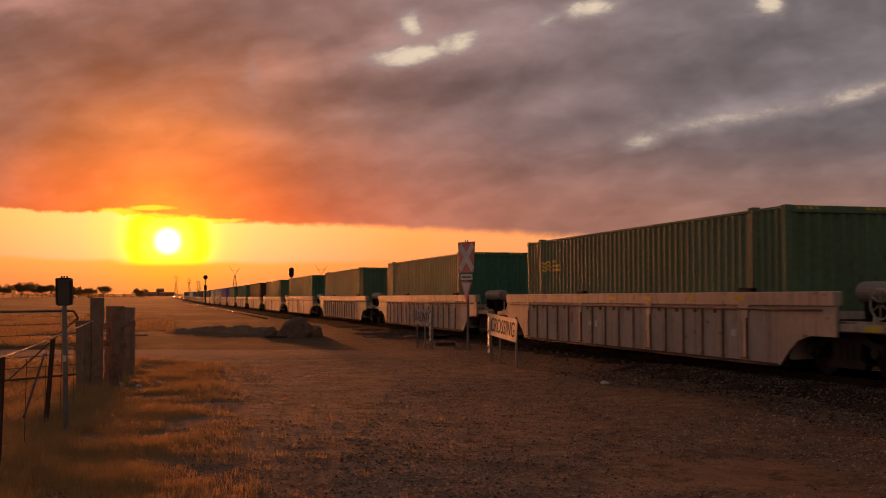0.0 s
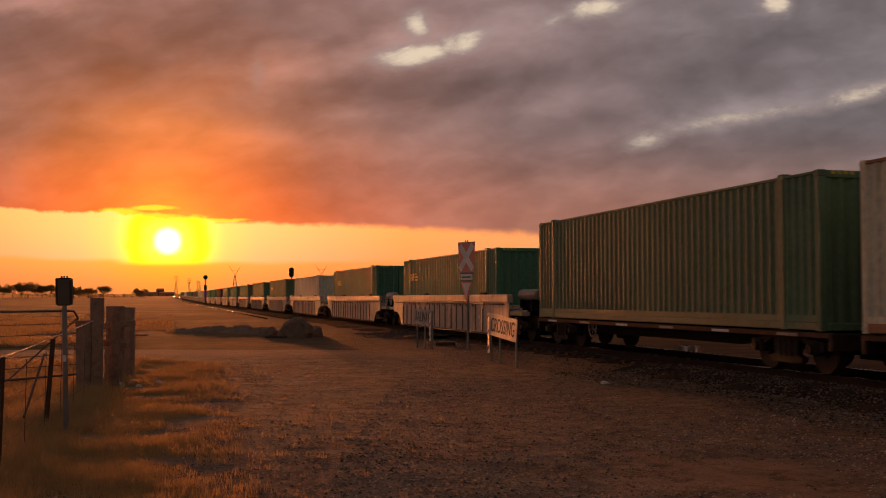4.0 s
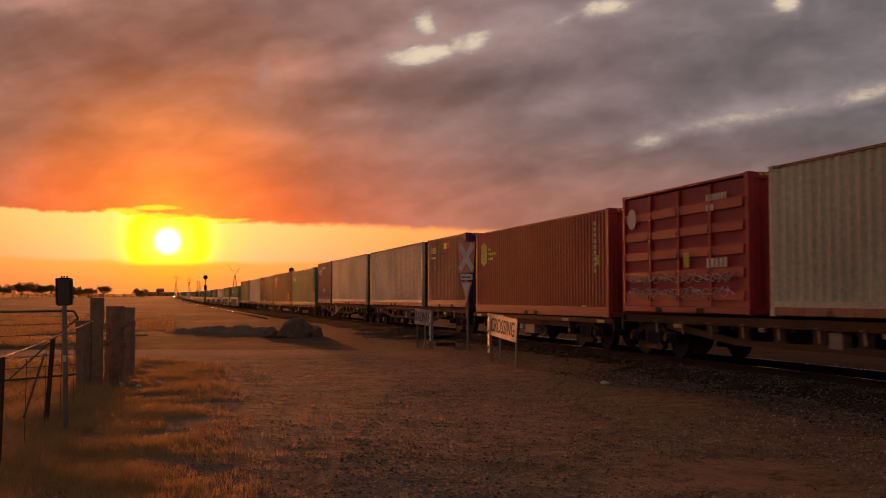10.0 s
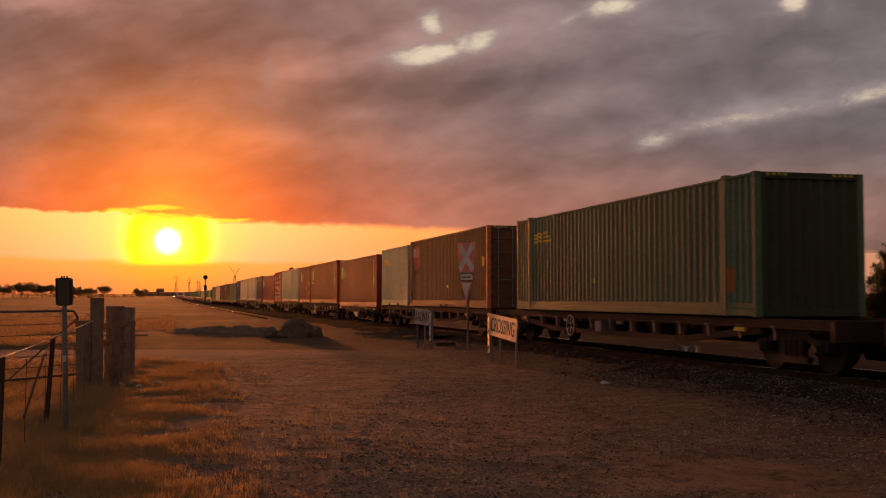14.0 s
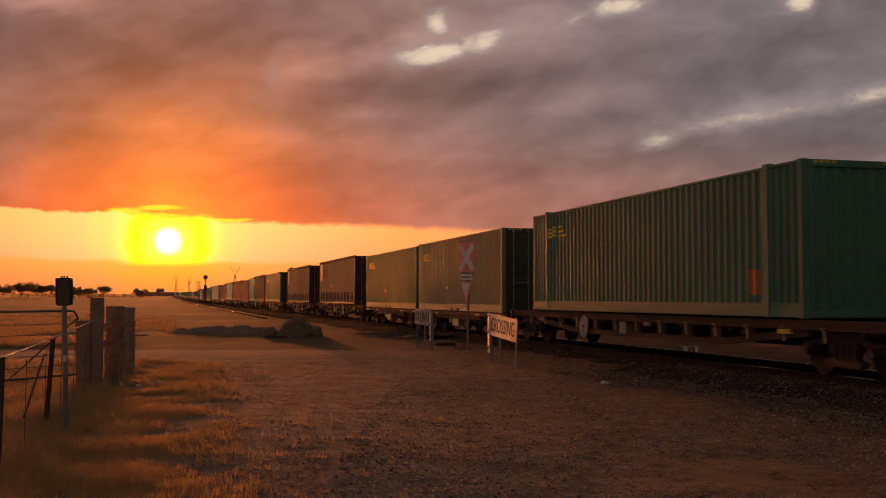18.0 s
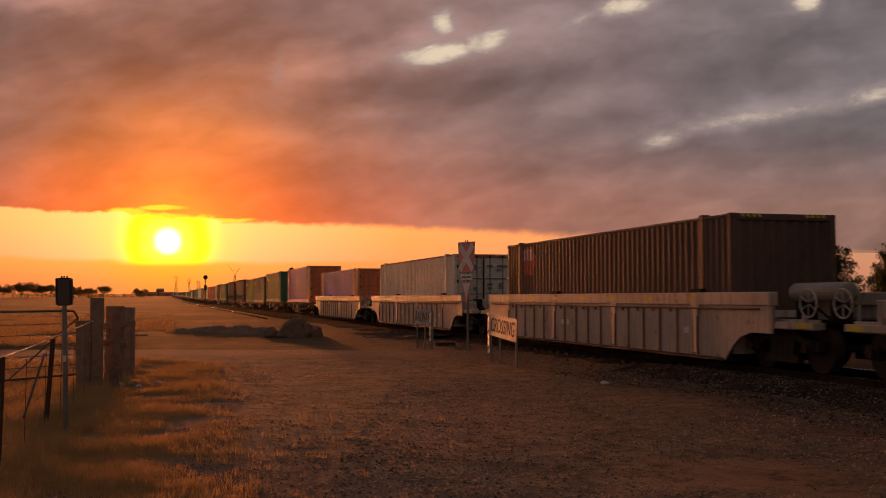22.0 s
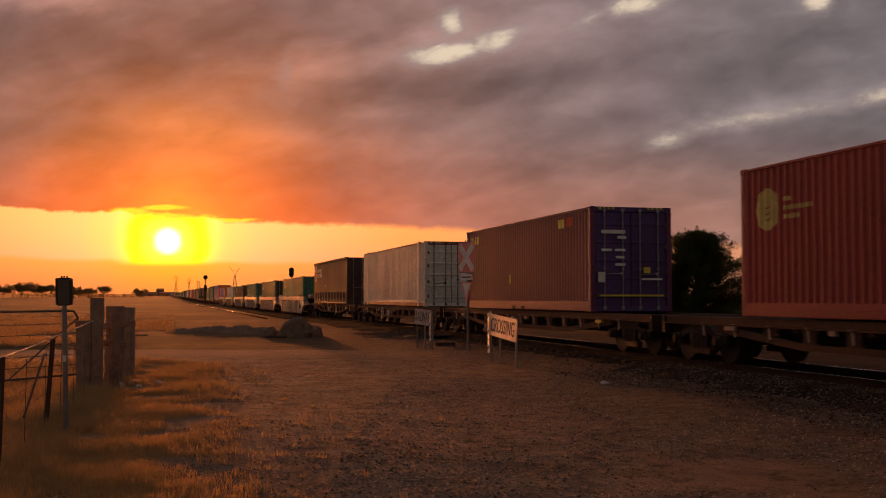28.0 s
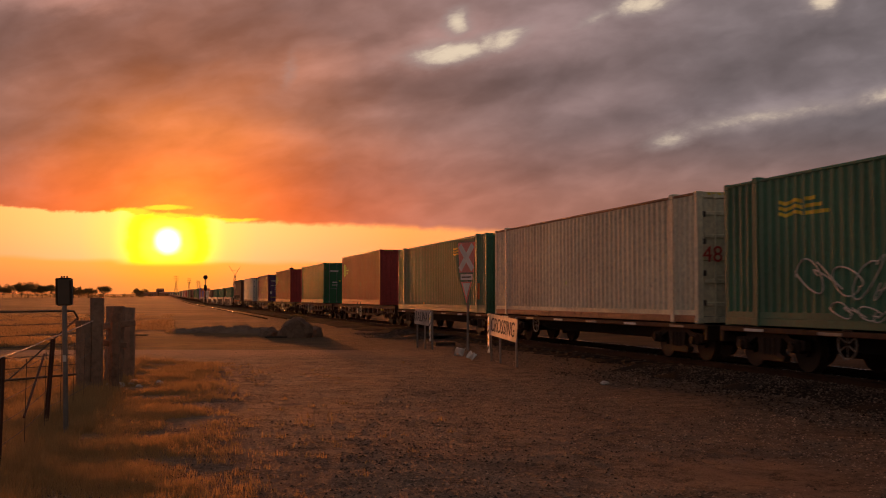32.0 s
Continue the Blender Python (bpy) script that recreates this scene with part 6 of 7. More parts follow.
def fence():
    thing = new("wire_fence")
    tops = [1.042, 1.053, 1.074, 1.111, 1.300]
    for (x, y), top in list(zip(FENCE, tops))[:4]:
        lean = 0.09 if y > 14 else 0.03
        part("picket", lambda bm: (slab(bm, [(-0.03, -0.3), (0.03, -0.3), (0.03 + lean, top), (-0.03 + lean, top)], -0.006, 0.006), slab(bm, [(-0.006, -0.3), (0.006, -0.3), (0.006 + lean, top), (-0.006 + lean, top)], -0.03, 0.03)), PICKET, thing, "leaning rusty steel picket", pose(x, y, 0, 0, 0, 30))
    for k, h in enumerate((1.0, 0.82, 0.60, 0.40, 0.2)):
        row = []
        for (a, ta), (b, tb) in zip(zip(FENCE, tops), zip(FENCE[1:], tops[1:])):
            for i in range(6):
                f = i / 6
                sag = -0.03 * math.sin(math.pi * f) * (1 if k else 0.4)
                row.append((a[0] + (b[0] - a[0]) * f + 0.02, a[1] + (b[1] - a[1]) * f, (ta + (tb - ta) * f) * h + sag))
        bm = tube(bmesh.new(), row, 0.0075 if k == 0 else 0.0028)
        part("wire", bm, WIRE if k == 0 else FENCEWIRE, thing, "bright galvanised top pipe" if k == 0 else "")
    for i in range(9):
        f = 0.5 + i * 1.45
        y = 5.2 + f
        x = -2.8 - (y - 4.19) * 0.2250
        part("dropper", rod(bmesh.new(), (x, y, 0.12), (x + 0.01, y, 1.0), 0.004, seg=5), FENCEWIRE, thing)
    part("brace", rod(bmesh.new(), (-5.15, 13.94, 0.92), (-4.78, 12.34, 0.29), 0.014, seg=7), PICKET, thing, "thin slanted brace bar")
    return tagged(thing, "rusty picket and wire fence in dry grass", "fence")


fence()


def timber_post(x, y, w, top, turn, lean=0.0, label="weathered grey timber strainer post"):
    bm = bmesh.new()
    rows = []
    rnd = random.Random(int(x * 100))
    for j in range(7):
        z = -0.3 + (top + 0.3) * j / 6
        rows.append([bm.verts.new((w / 2 * sx * rnd.uniform(0.88, 1.06) + lean * z, w / 2 * sy * rnd.uniform(0.88, 1.06), z)) for sx, sy in ((-1, -0.6), (-0.6, -1), (0.6, -1), (1, -0.6), (1, 0.6), (0.6, 1), (-0.6, 1), (-1, 0.6))])
    for a, b in zip(rows, rows[1:]):
        for i in range(8):
            bm.faces.new((a[i], a[(i + 1) % 8], b[(i + 1) % 8], b[i]))
    bm.faces.new(rows[-1])
    ob = new("strainer_post", mesh_of("strainer_post", bm, TIMBER))
    ob.matrix_basis = pose(x, y, 0, 0, 0, turn)
    return tagged(ob, label, "fence post", "strainer posts")


timber_post(-6.19, 19.28, 0.23, 1.65, 10)
timber_post(-6.27, 20.54, 0.31, 1.49, 35, 0.02, "thick weathered timber post with splits")
timber_post(-6.38, 19.17, 0.23, 1.25, 60, -0.02)
timber_post(-6.54, 22.34, 0.30, 1.45, 5)
timber_post(-6.00, 19.70, 0.18, 1.37, 20, 0.01)
for turn, x0 in ((0, -6.5), (1, -6.4)):
    ob = new("fence_rail", mesh_of("fence_rail", box(bmesh.new(), -0.45, 0.45, -0.04, 0.04, -0.06, 0.06, 0.015), TIMBER))
    ob.matrix_basis = pose(-6.25, 19.8 + 0.5 * turn, 0.83 + 0.3 * turn, 0, 8 - 14 * turn, 25)
    tagged(ob, "split timber rail between the strainer posts", "fence rail", "rails between the posts")


def farm_gate():
    thing = new("farm_gate")
    thing.matrix_basis = bolt_frame((-6.46, 19.17, 0), (-9.12, 13.44, 0))
    bm = bmesh.new()
    for a, b in (((0.15, 0, 1.42), (4.2, 0, 1.42)), ((0.05, 0, 1.3), (0.15, 0, 1.42)), ((0.05, 0, 0.3), (0.05, 0, 1.3)), ((0.05, 0, 0.3), (4.2, 0, 0.3)), ((4.2, 0, 0.3), (4.2, 0, 1.42))):
        rod(bm, a, b, 0.018, seg=8)
    part("gate_frame", bm, GATE, thing, "galvanised pipe frame")
    part("diagonal", rod(bmesh.new(), (0.05, 0, 1.3), (1.6, 0, 0.3), 0.014, seg=7), GATE, thing)
    for k in range(5):
        part("bar", rod(bmesh.new(), (0.05, 0, 0.48 + 0.18 * k), (4.2, 0, 0.48 + 0.18 * k), 0.006, seg=6), GATE, thing)
    return tagged(thing, "galvanised pipe farm gate with wire bars", "gate")


farm_gate()


def lump(name, x, y, rx, ry, rz, material, label, category, seed, sink=0.25, group=""):
    bm = bmesh.new()
    bmesh.ops.create_icosphere(bm, subdivisions=3, radius=1.0)
    for v in bm.verts:
        k = 1 + 0.35 * noise.noise(v.co * 1.3 + Vector((seed, 0, 0))) + 0.14 * noise.noise(v.co * 3.5 + Vector((0, seed, 0)))
        v.co = Vector((v.co.x * rx * k, v.co.y * ry * k, v.co.z * rz * k))
    ob = new(name, mesh_of(name, bm, material))
    ob.matrix_basis = pose(x, y, land_height(x, y) + rz * (1 - 2 * sink) * 0.5, 0, 0, seed * 40)
    return tagged(ob, label, category, group)


for k, (x, y, a, b, c) in enumerate(((-6.13, 20.12, 0.20, 0.12, 0.09), (-6.11, 21.28, 0.11, 0.09, 0.06), (-5.53, 21.06, 0.13, 0.08, 0.06), (-5.94, 20.54, 0.08, 0.08, 0.05), (-5.69, 20.22, 0.06, 0.05, 0.04))):
    lump("rock", x, y, a, b, c, ROCK, "pale limestone rock beside the timber posts", "rock", k + 1, 0.3, "pale rocks by the posts")
def earth_mound(x, y, long, deep, high, turn):
    """A long low heap of pushed-up earth with a broken outline."""
    bm = bmesh.new()
    n, m = 60, 18
    rows = []
    for i in range(n + 1):
        u = 2 * i / n - 1
        row = []
        for j in range(m + 1):
            v = 2 * j / m - 1
            fall = max(0.0, 1 - u * u) ** 0.55 * max(0.0, 1 - v * v)
            bumps = 0.75 + 0.55 * noise.noise(Vector((u * 5, v * 1.5, 2))) + 0.22 * noise.noise(Vector((u * 16, v * 5, 4)))
            row.append(bm.verts.new((u * long / 2, v * deep / 2, high * fall * bumps - 0.06)))
        rows.append(row)
    for a, b in zip(rows, rows[1:]):
        for j in range(m):
            bm.faces.new((a[j], b[j], b[j + 1], a[j + 1]))
    ob = new("earth_mound", mesh_of("earth_mound", bm, DARKROCK))
    ob.matrix_basis = pose(x, y, 0, 0, 0, turn)
    return tagged(ob, "long low dark earth mound beside the dirt road", "mound")


earth_mound(-10.4, 51.5, 5.6, 1.8, 0.42, -8)
lump("boulder", -6.2, 45.6, 0.66, 0.60, 0.66, DARKROCK, "big rounded brown boulder beside the dirt road", "boulder", 13, 0.2)
lump("boulder", -5.5, 46.6, 0.30, 0.35, 0.34, DARKROCK, "small brown boulder leaning on a bigger one", "boulder", 17, 0.2)
lump("boulder", -7.6, 47.2, 0.60, 0.45, 0.34, DARKROCK, "low brown boulder sunk in the dirt", "boulder", 12, 0.25)
for x, y, w, turn in ((-6.96, 45.24, 1.0, 4), (-13.48, 47.59, 0.9, -6)):
    ob = new("plank", mesh_of("plank", box(bmesh.new(), -w / 2, w / 2, -0.12, 0.12, 0.0, 0.06, 0.012), SLEEPER))
    ob.matrix_basis = pose(x, y, land_height(x, y), 0, 0, turn)
    tagged(ob, "pale weathered plank lying on the dirt", "plank", "planks on the ground")
lump("rock", 3.14, 20.9, 0.12, 0.08, 0.05, ROCK, "flat pale stone on the dirt", "rock", 33, 0.3)


# ---- siding, signals ----
def siding():
    """A second track beside the line, its near end lost in the dirt."""
    for k in (-0.75, 0.75):
        strip("rail", [(-3.7 + k + a, 0.10 + z) for a, z in RAIL_PROFILE], DULLRAIL, 84.0, 420.0, "rusty steel rail of a siding", 20.0)
    # glints placed by hand: polished strips added on these stretches only
    for s0, s1 in ((124.0, 136.0), (168.0, 174.0), (228.0, 250.0)):
        strip("rail_head", [(-4.485, 0.102), (-4.478, 0.108), (-4.422, 0.108), (-4.415, 0.102)], RAIL, s0, s1, "polished strip added for a glint on a siding rail", 20.0)


siding()


def signal_mast(s, across, heads, top, label):
    thing = new("railway_signal")
    p = AHEAD * s + ASIDE * across
    thing.matrix_basis = pose(p.x, p.y, 0, 0, 0, TRACK)
    part("mast", rod(bmesh.new(), (0, 0, -0.2), (0, 0, top), 0.085, 0.07, 10), SIGNAL, thing)
    for z, kind in heads:
        bm = bmesh.new()
        if kind == "round":
            rod(bm, (0, -0.02, z), (0, 0.03, z), 0.46, seg=24)
        else:
            box(bm, -0.30, 0.30, -0.02, 0.03, z - 0.3, z + 0.3)
            rod(bm, (0, -0.02, z + 0.3), (0, 0.03, z + 0.3), 0.30, seg=20)
            rod(bm, (0, -0.02, z - 0.3), (0, 0.03, z - 0.3), 0.30, seg=20)
        plate = part("target_plate", bm, SIGNAL, thing, "black signal target")
        part("lamp_hood", rod(bmesh.new(), (0, -0.02, z), (0, -0.30, z), 0.13, seg=12), SIGNAL, plate)
    part("ladder", lambda bm: [box(bm, -0.2 + 0.4 * k, -0.18 + 0.4 * k, 0.25, 0.28, 0, top - 0.5) for k in (0, 1)] and [box(bm, -0.2, 0.2, 0.25, 0.28, 0.3 + 0.35 * k, 0.33 + 0.35 * k) for k in range(int((top - 0.8) / 0.35))], SIGNAL, thing)
    part("bracket_arm", lambda bm: box(bm, -0.5, 0.5, -0.05, 0.05, top * 0.68, top * 0.68 + 0.08), SIGNAL, thing)
    return tagged(thing, label, "railway signal")


signal_mast(228, 9.4, ((5.9, "round"), (3.75, "oval")), 6.05, "black two-headed railway signal beside the line")
signal_mast(131, 15.6, ((4.75, "oval"),), 5.0, "black single-headed railway signal beside the line")


# ---- trees ----
def leaf_cloud(bm, spots, rnd, size, flat=0.6):
    """Small leaf blades round each spot (centre, radius, count)."""
    for c, r, n in spots:
        for i in range(n):
            d = Vector((rnd.gauss(0, 1), rnd.gauss(0, 1), rnd.gauss(0, 1) * flat))
            if d.length < 1e-3:
                continue
            p = Vector(c) + d.normalized() * r * rnd.random() ** 0.4 * Vector((1, 1, flat)).length / 1.5
            a = Vector((rnd.gauss(0, 1), rnd.gauss(0, 1), rnd.gauss(0, 1))).normalized() * size * rnd.uniform(0.6, 1.4)
            b = a.orthogonal().normalized() * size * 0.45
            v = [bm.verts.new(p - b), bm.verts.new(p + b), bm.verts.new(p + a)]
            bm.faces.new(v)


def conifer(x, y, high, wide, seed):
    rnd = random.Random(seed)
    thing = new("conifer_tree")
    thing.matrix_basis = pose(x, y, -0.1)
    part("trunk", rod(bmesh.new(), (0, 0, 0), (0, 0, high * 0.9), 0.14, 0.03, 9), BARK, thing)
    bm, limbs = bmesh.new(), bmesh.new()
    n = 210
    for i in range(n):
        f = i / n
        z = high * (0.02 + 0.93 * f)
        reach = wide / 2 * (1 - f ** 1.8) ** 0.9 * rnd.uniform(0.60, 1.12) + 0.06
        a = i * 2.4 + rnd.random()
        tip = Vector((math.cos(a) * reach, math.sin(a) * reach, z + reach * (0.12 + 0.55 * f)))
        rod(limbs, (0, 0, z), tip, 0.02, 0.006, 5)
        spots = []
        for k in range(5):
            g = 0.36 + 0.16 * k
            spots.append(((tip.x * g, tip.y * g, z + (tip.z - z) * g), 0.22 + 0.16 * rnd.random(), 50 + int(40 * (1 - f))))
        spots.append((tip + Vector((0, 0, 0.10)), 0.11, 22))
        leaf_cloud(bm, spots, rnd, 0.095, 0.9)
    leaf_cloud(bm, [((0, 0, high * 0.94), 0.26, 90), ((0.02, 0, high), 0.13, 40), ((0.03, 0, high * 1.05), 0.06, 20)], rnd, 0.07, 1.8)
    part("branchwork", limbs, BARK, thing)
    part("crown", bm, LEAF, thing, "dense dark green needle foliage")
    return tagged(thing, "dark bushy cypress tree beyond the railway line", "tree", "trees beyond the line")


conifer(13.7, 58.0, 5.3, 7.2, 3)
conifer(20.0, 58.0, 5.5, 5.4, 5)
conifer(24.6, 57.0, 5.3, 4.4, 8)
conifer(9.95, 58.5, 4.3, 4.0, 13)
conifer(12.2, 62.0, 3.6, 2.6, 21)
conifer(28.5, 60.0, 4.6, 3.4, 34)


def gum(x, y, high, wide, seed):
    """A gum tree: a leaning trunk that forks into bare limbs, each under a flat loose clump."""
    rnd = random.Random(seed)
    thing = new("gum_tree")
    thing.matrix_basis = pose(x, y, rise(y) - 0.2)
    trunk, bm = bmesh.new(), bmesh.new()
    fork = Vector((rnd.uniform(-0.4, 0.4), 0, high * rnd.uniform(0.28, 0.4)))
    rod(trunk, (0, 0, 0), fork, 0.26, 0.17, 8)
    for i in range(9):
        a = i * 2.4 + rnd.random()
        r = wide * 0.62 * math.sqrt((i + 0.5) / 9)
        tip = Vector((math.cos(a) * r, math.sin(a) * r, high * rnd.uniform(0.60, 0.92) - 0.10 * r))
        knee = fork.lerp(tip, 0.55) + Vector((0, 0, -0.05 * high))
        rod(trunk, fork, knee, 0.12, 0.08, 6)
        rod(trunk, knee, tip, 0.08, 0.03, 6)
        leaf_cloud(bm, [(tip, wide * rnd.uniform(0.19, 0.28), 190), (tip + Vector((rnd.uniform(-1, 1), rnd.uniform(-1, 1), 0.4)), wide * 0.19, 110)], rnd, 0.36, 0.72)
    part("trunk", trunk, BARK, thing)
    part("crown", bm, GUM, thing, "flat-topped open crown")
    return tagged(thing, "flat-topped gum tree on the far paddock", "tree", "gum trees on the horizon")


for k, (slope, dist, high, wide) in enumerate(((-0.4088, 640, 6.6, 7), (-0.3994, 640, 7.5, 8), (-0.392, 650, 7.2, 7), (-0.3857, 640, 9.2, 9), (-0.3773, 655, 5.6, 6), (-0.372, 640, 7.0, 5), (-0.3647, 640, 7.6, 7), (-0.3431, 660, 6.0, 6), (-0.3384, 700, 4.6, 6), (-0.329, 650, 5.4, 6), (-0.3153, 655, 6.4, 8), (-0.2817, 800, 5.0, 8), (-0.4225, 640, 8.5, 9), (-0.4356, 650, 7.0, 8))):
    gum(slope * dist, dist, high + 0.8, wide, 50 + k)


def scrub_line(label, spots):
    rnd = random.Random(77)
    bm = bmesh.new()
    for slope, dist, wide, high in spots:
        x = slope * dist
        n = int(wide / 1.6)
        for i in range(n):
            c = (x + wide * (i / n - 0.5) + rnd.uniform(-1, 1), dist + rnd.uniform(-6, 6), rise(dist) + high * rnd.uniform(0.25, 0.6))
            leaf_cloud(bm, [(c, high * 0.55, 30 if dist > 200 else 170)], rnd, 0.5 if dist > 200 else 0.16, 0.8)
    ob = new("far_scrub", mesh_of("far_scrub", bm, GUM))
    return tagged(ob, label, "scrub", kind="stuff")


scrub_line("low dark scrub along the far paddocks", ((-0.3962, 660, 70, 5.0), (-0.3699, 660, 30, 4.5), (-0.341, 680, 22, 4.0), (-0.3174, 670, 16, 3.5), (-0.3069, 760, 50, 2.4), (-0.2743, 900, 34, 3.5), (-0.2307, 1000, 40, 3.5), (0.1766, 90, 16, 2.6), (0.2974, 92, 18, 2.4), (0.3762, 90, 14, 2.6), (-0.0441, 520, 90, 3), (0.061, 420, 70, 3.5)))


# ---- far off: pylons and sheds ----
def pylon(slope, dist, high, kind):
    thing = new("transmission_tower")
    x = slope * dist
    thing.matrix_basis = pose(x, dist, rise(dist), 0, 0, 20 if kind == "arms" else 5)
    legs, lattice = bmesh.new(), bmesh.new()
    w0, w1, waist = high * 0.09, high * 0.022, high * 0.68
    t = 0.22 * high / 40
    for sx in (-1, 1):
        for sy in (-1, 1):
            rod(legs, (sx * w0, sy * w0, 0), (sx * w1, sy * w1, waist), t, seg=5)
    for j in range(6):
        f0, f1 = j / 6, (j + 1) / 6
        a, b = w0 + (w1 - w0) * f0, w0 + (w1 - w0) * f1
        for sy in (-1, 1):
            rod(lattice, (-a, sy * a, waist * f0), (b, sy * b, waist * f1), t * 0.6, seg=4)
            rod(lattice, (a, sy * a, waist * f0), (-b, sy * b, waist * f1), t * 0.6, seg=4)
    part("leg_frame", legs, PYLON, thing)
    part("lattice", lattice, PYLON, thing)
    if kind == "arms":
        part("mast", rod(bmesh.new(), (0, 0, waist), (0, 0, high), t * 2.2, t, 5), PYLON, thing)
        for k in range(3):
            z = waist + (high - waist) * (0.1 + 0.34 * k)
            part("cross_arm", (lambda bm: (rod(bm, (-high * 0.13, 0, z), (high * 0.13, 0, z), t, seg=5), rod(bm, (-high * 0.13, 0, z), (0, 0, z + 1.6), t * 0.7, seg=4), rod(bm, (high * 0.13, 0, z), (0, 0, z + 1.6), t * 0.7, seg=4))), PYLON, thing)
    else:
        for s in (-1, 1):
            part("cross_arm", (lambda bm: (rod(bm, (0, 0, waist), (s * high * 0.11, 0, high * 0.86), t * 1.3, seg=5), rod(bm, (s * high * 0.11, 0, high * 0.86), (s * high * 0.20, 0, high), t, seg=5), rod(bm, (s * high * 0.11, 0, high * 0.86), (0, 0, high * 0.86), t, seg=5))), PYLON, thing)
    return tagged(thing, "distant steel lattice transmission tower", "pylon", "transmission towers")


pylon(-0.248, 2400, 43, "arms")
pylon(-0.2359, 2900, 45, "arms")
pylon(-0.2281, 3300, 43, "arms")
pylon(-0.226, 3300, 41, "arms")
pylon(-0.1934, 1790, 48, "cathead")
pylon(-0.113, 1715, 48, "cathead")


def shed(slope, dist, wide, high, turn):
    thing = new("far_shed")
    thing.matrix_basis = pose(slope * dist, dist, rise(dist), 0, 0, turn)
    part("wall", box(bmesh.new(), -wide / 2, wide / 2, -4, 4, -0.5, high), SHED, thing)
    roof = bmesh.new()
    slab(roof, [(-4.3, high), (0, high + 1.6), (4.3, high), (4.3, high - 0.2), (-4.3, high - 0.2)], -wide / 2 - 0.3, wide / 2 + 0.3)
    bmesh.ops.rotate(roof, verts=roof.verts[:], cent=(0, 0, 0), matrix=Matrix.Rotation(radians(90), 3, "Z"))
    part("roof", roof, SHED, thing)
    part("door", box(bmesh.new(), -1.6, 1.6, -4.05, -3.99, 0, high * 0.8), BLACK, thing)
    return tagged(thing, "small far farm shed with a pitched roof", "shed", "far sheds")


for spec in ((-0.2796, 1200, 12, 3.5, 5), (-0.2712, 1150, 9, 3.0, -10), (-0.2627, 1250, 7, 7.0, 0), (-0.2564, 1200, 16, 3.0, 8)):
    shed(*spec)


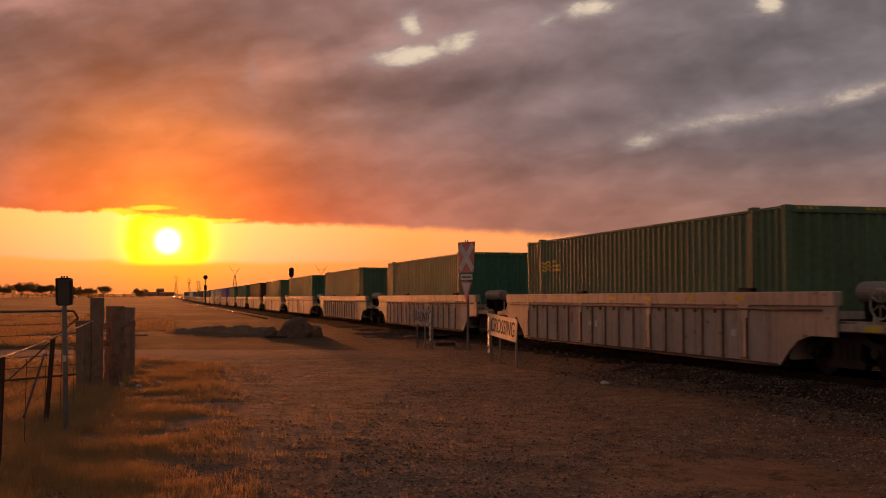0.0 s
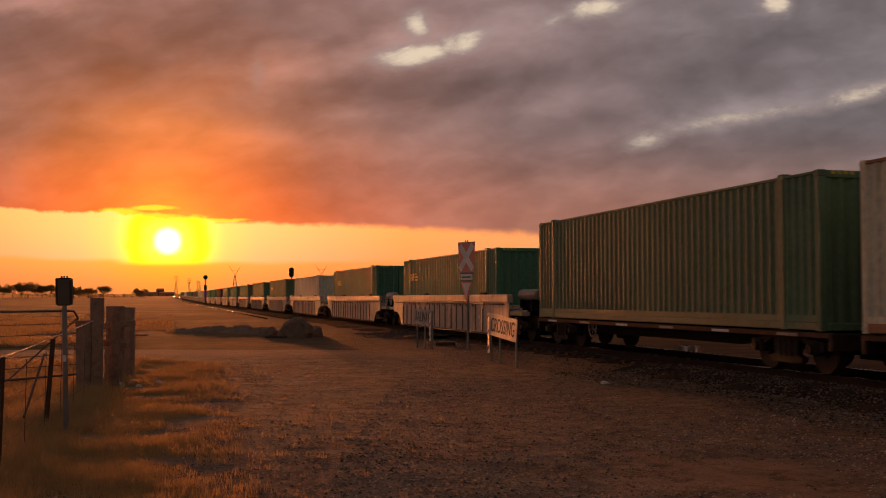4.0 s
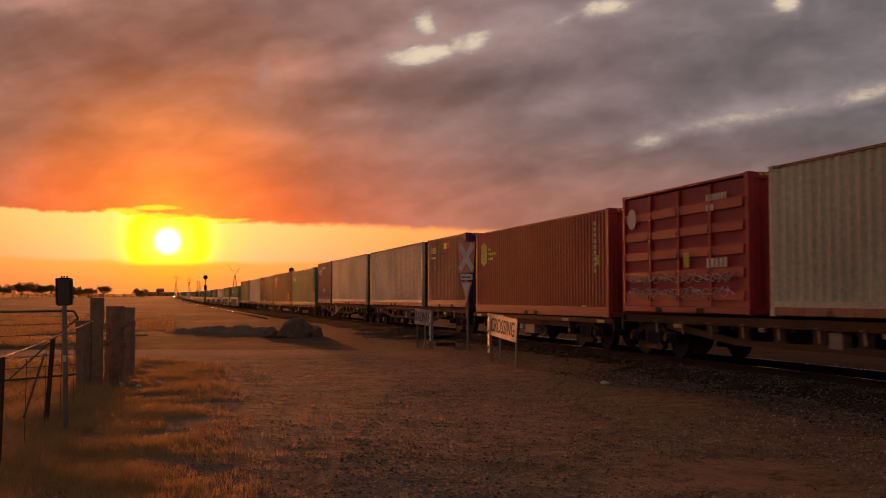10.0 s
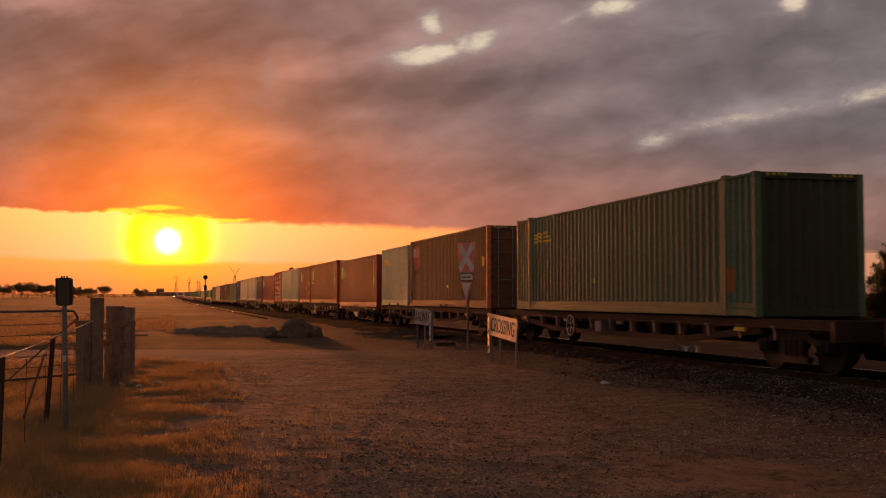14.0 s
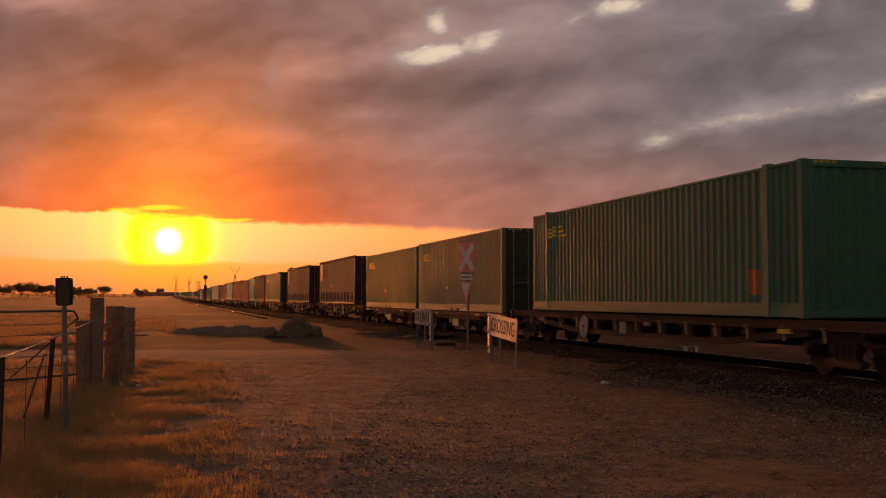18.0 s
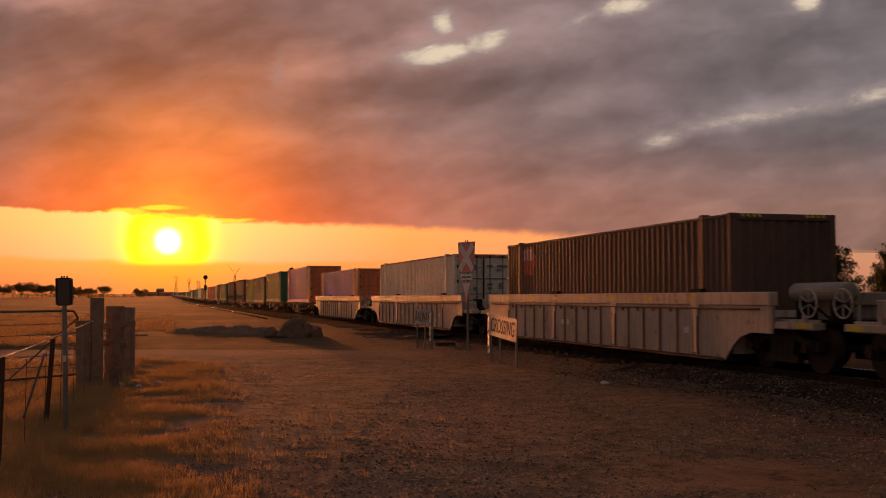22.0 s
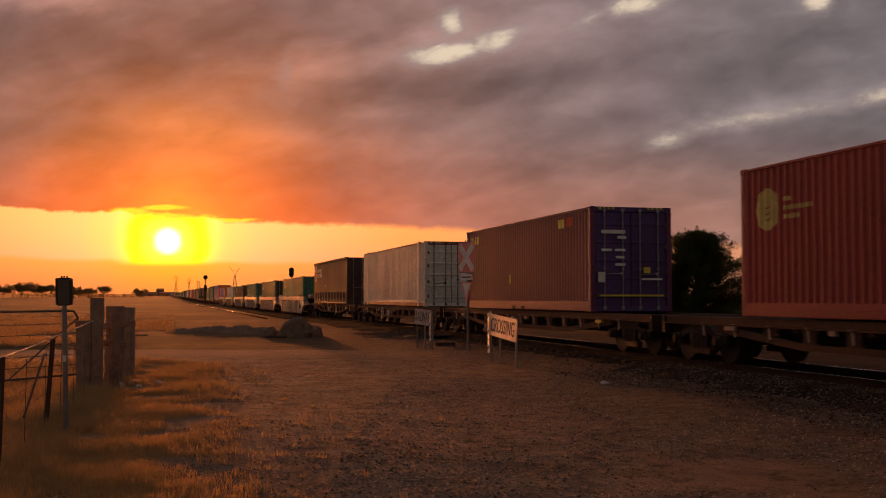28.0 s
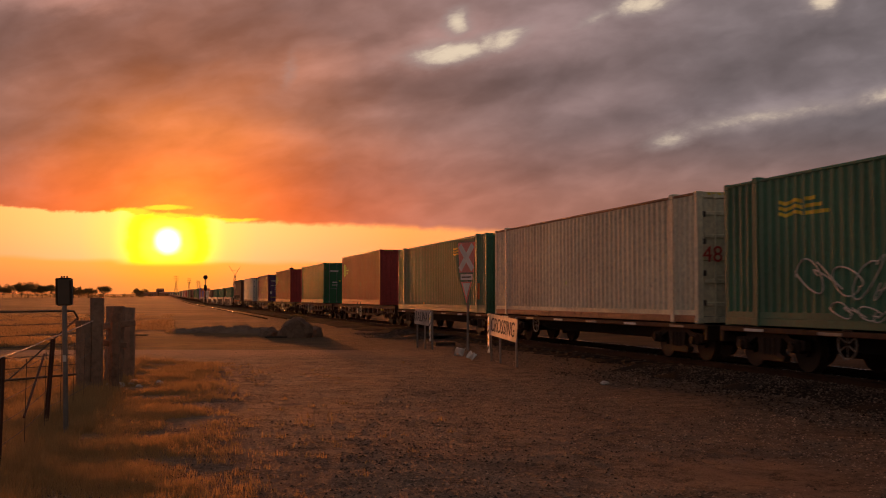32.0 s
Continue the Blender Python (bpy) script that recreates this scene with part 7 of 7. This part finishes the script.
# ---- dry grass at the fence ----
def grass():
    """Tufts of bent dry blades: thick along the fence and round the posts, thinning out over the yard, and rough paddock beyond."""
    rnd = random.Random(12)
    verts, faces = [], []

    def blade(x, y, z, h, w):
        a = rnd.random() * 6.28
        dx, dy = math.cos(a), math.sin(a)
        o, bend = len(verts), rnd.uniform(0.15, 0.9) * h
        verts.extend(((x - dy * w, y + dx * w, z - 0.01), (x + dy * w, y - dx * w, z - 0.01), (x + dx * bend, y + dy * bend, z + h)))
        faces.append((o, o + 1, o + 2))

    for i in range(34000):
        y = 6.0 + 22 * rnd.random() ** 1.6
        line = -0.225 * (y - 4.2) - 2.8
        x = line + rnd.gauss(0.7, 1.9)
        out = x + 0.215 * y + 0.1
        if x < -0.56 * y or rnd.random() < min(0.97, max(0.0, 0.45 + out * 0.75)):
            continue
        k = noise.noise(Vector((x * 0.8, y * 0.8, 4)))
        if k < -0.30 + 0.3 * rnd.random() - 0.3 * (x < line + 0.4):
            continue
        z = land_height(x, y)
        tall = rnd.uniform(0.03, 0.08) * (1.5 if k > 0.2 else 1.0) * (2.1 if abs(x - line) < 0.5 else 1.5 if x < line else 1.0)
        for j in range(rnd.randint(7, 15)):
            blade(x + rnd.gauss(0, 0.035), y + rnd.gauss(0, 0.035), z, tall * rnd.uniform(0.5, 1.25), 0.0035 + 0.00012 * y)
    for i in range(9000):
        y = 36.5 + 70 * rnd.random() ** 1.8
        x = rnd.uniform(-0.46, -0.25) * y
        if x * ASIDE.x + y * ASIDE.y > CENTRE - 6.5 or noise.noise(Vector((x * 0.16, y * 0.10, 7))) < -0.05:
            continue
        for j in range(5):
            blade(x + rnd.gauss(0, 0.10), y + rnd.gauss(0, 0.10), land_height(x, y), rnd.uniform(0.05, 0.20), 0.014)
    me = bpy.data.meshes.new("dry_grass")
    me.from_pydata(verts, [], faces)
    me.materials.append(GRASS)
    return tagged(new("dry_grass", me), "dry straw-coloured grass tufts along the fence", "grass", kind="stuff")


grass()


# ---- litter that the train's draught blows across the dirt at the end ----
def scrap(seed, w, h):
    rnd = random.Random(seed)
    bm = bmesh.new()
    n = 6
    grid = [[bm.verts.new((w * (i / n - 0.5), h * (j / n - 0.5), 0.05 * rnd.random() + 0.10 * math.sin(i * 1.1 + j * 0.6 + seed) + 0.1)) for i in range(n + 1)] for j in range(n + 1)]
    for j in range(n):
        for i in range(n):
            bm.faces.new((grid[j][i], grid[j][i + 1], grid[j + 1][i + 1], grid[j + 1][i]))
    ob = new("litter", mesh_of("litter", bm, BOARD))
    return tagged(ob, "crumpled white paper litter blown over the dirt", "litter", "blown litter")


paper, paper_small = scrap(1, 0.30, 0.20), scrap(2, 0.20, 0.16)


def blow_litter():
    rest, rest2 = (6.6, 29.6), (6.9, 29.4)
    walk(paper, [(0.0, pose(*rest, 0.12, 0, 0, 20)), (30.9, pose(*rest, 0.12, 0, 0, 20)), (31.2, pose(2.6, 29.2, 0.25, 30, 10, 50)), (31.5, pose(1.3, 28.6, 0.15, 60, 20, 80)), (31.8, pose(0.83, 28.6, 0.16, 40, -20, 40)), (32.0, pose(0.46, 28.9, 0.12, 35, -30, 20))])
    walk(paper_small, [(0.0, pose(*rest2, 0.12, 0, 0, 0)), (31.1, pose(*rest2, 0.12, 0, 0, 0)), (31.5, pose(1.9, 28.4, 0.12, 20, 30, 40)), (31.8, pose(1.16, 28.0, 0.05, 50, 0, 90)), (32.0, pose(0.69, 28.1, 0.03, 20, 20, 60))])


motions()
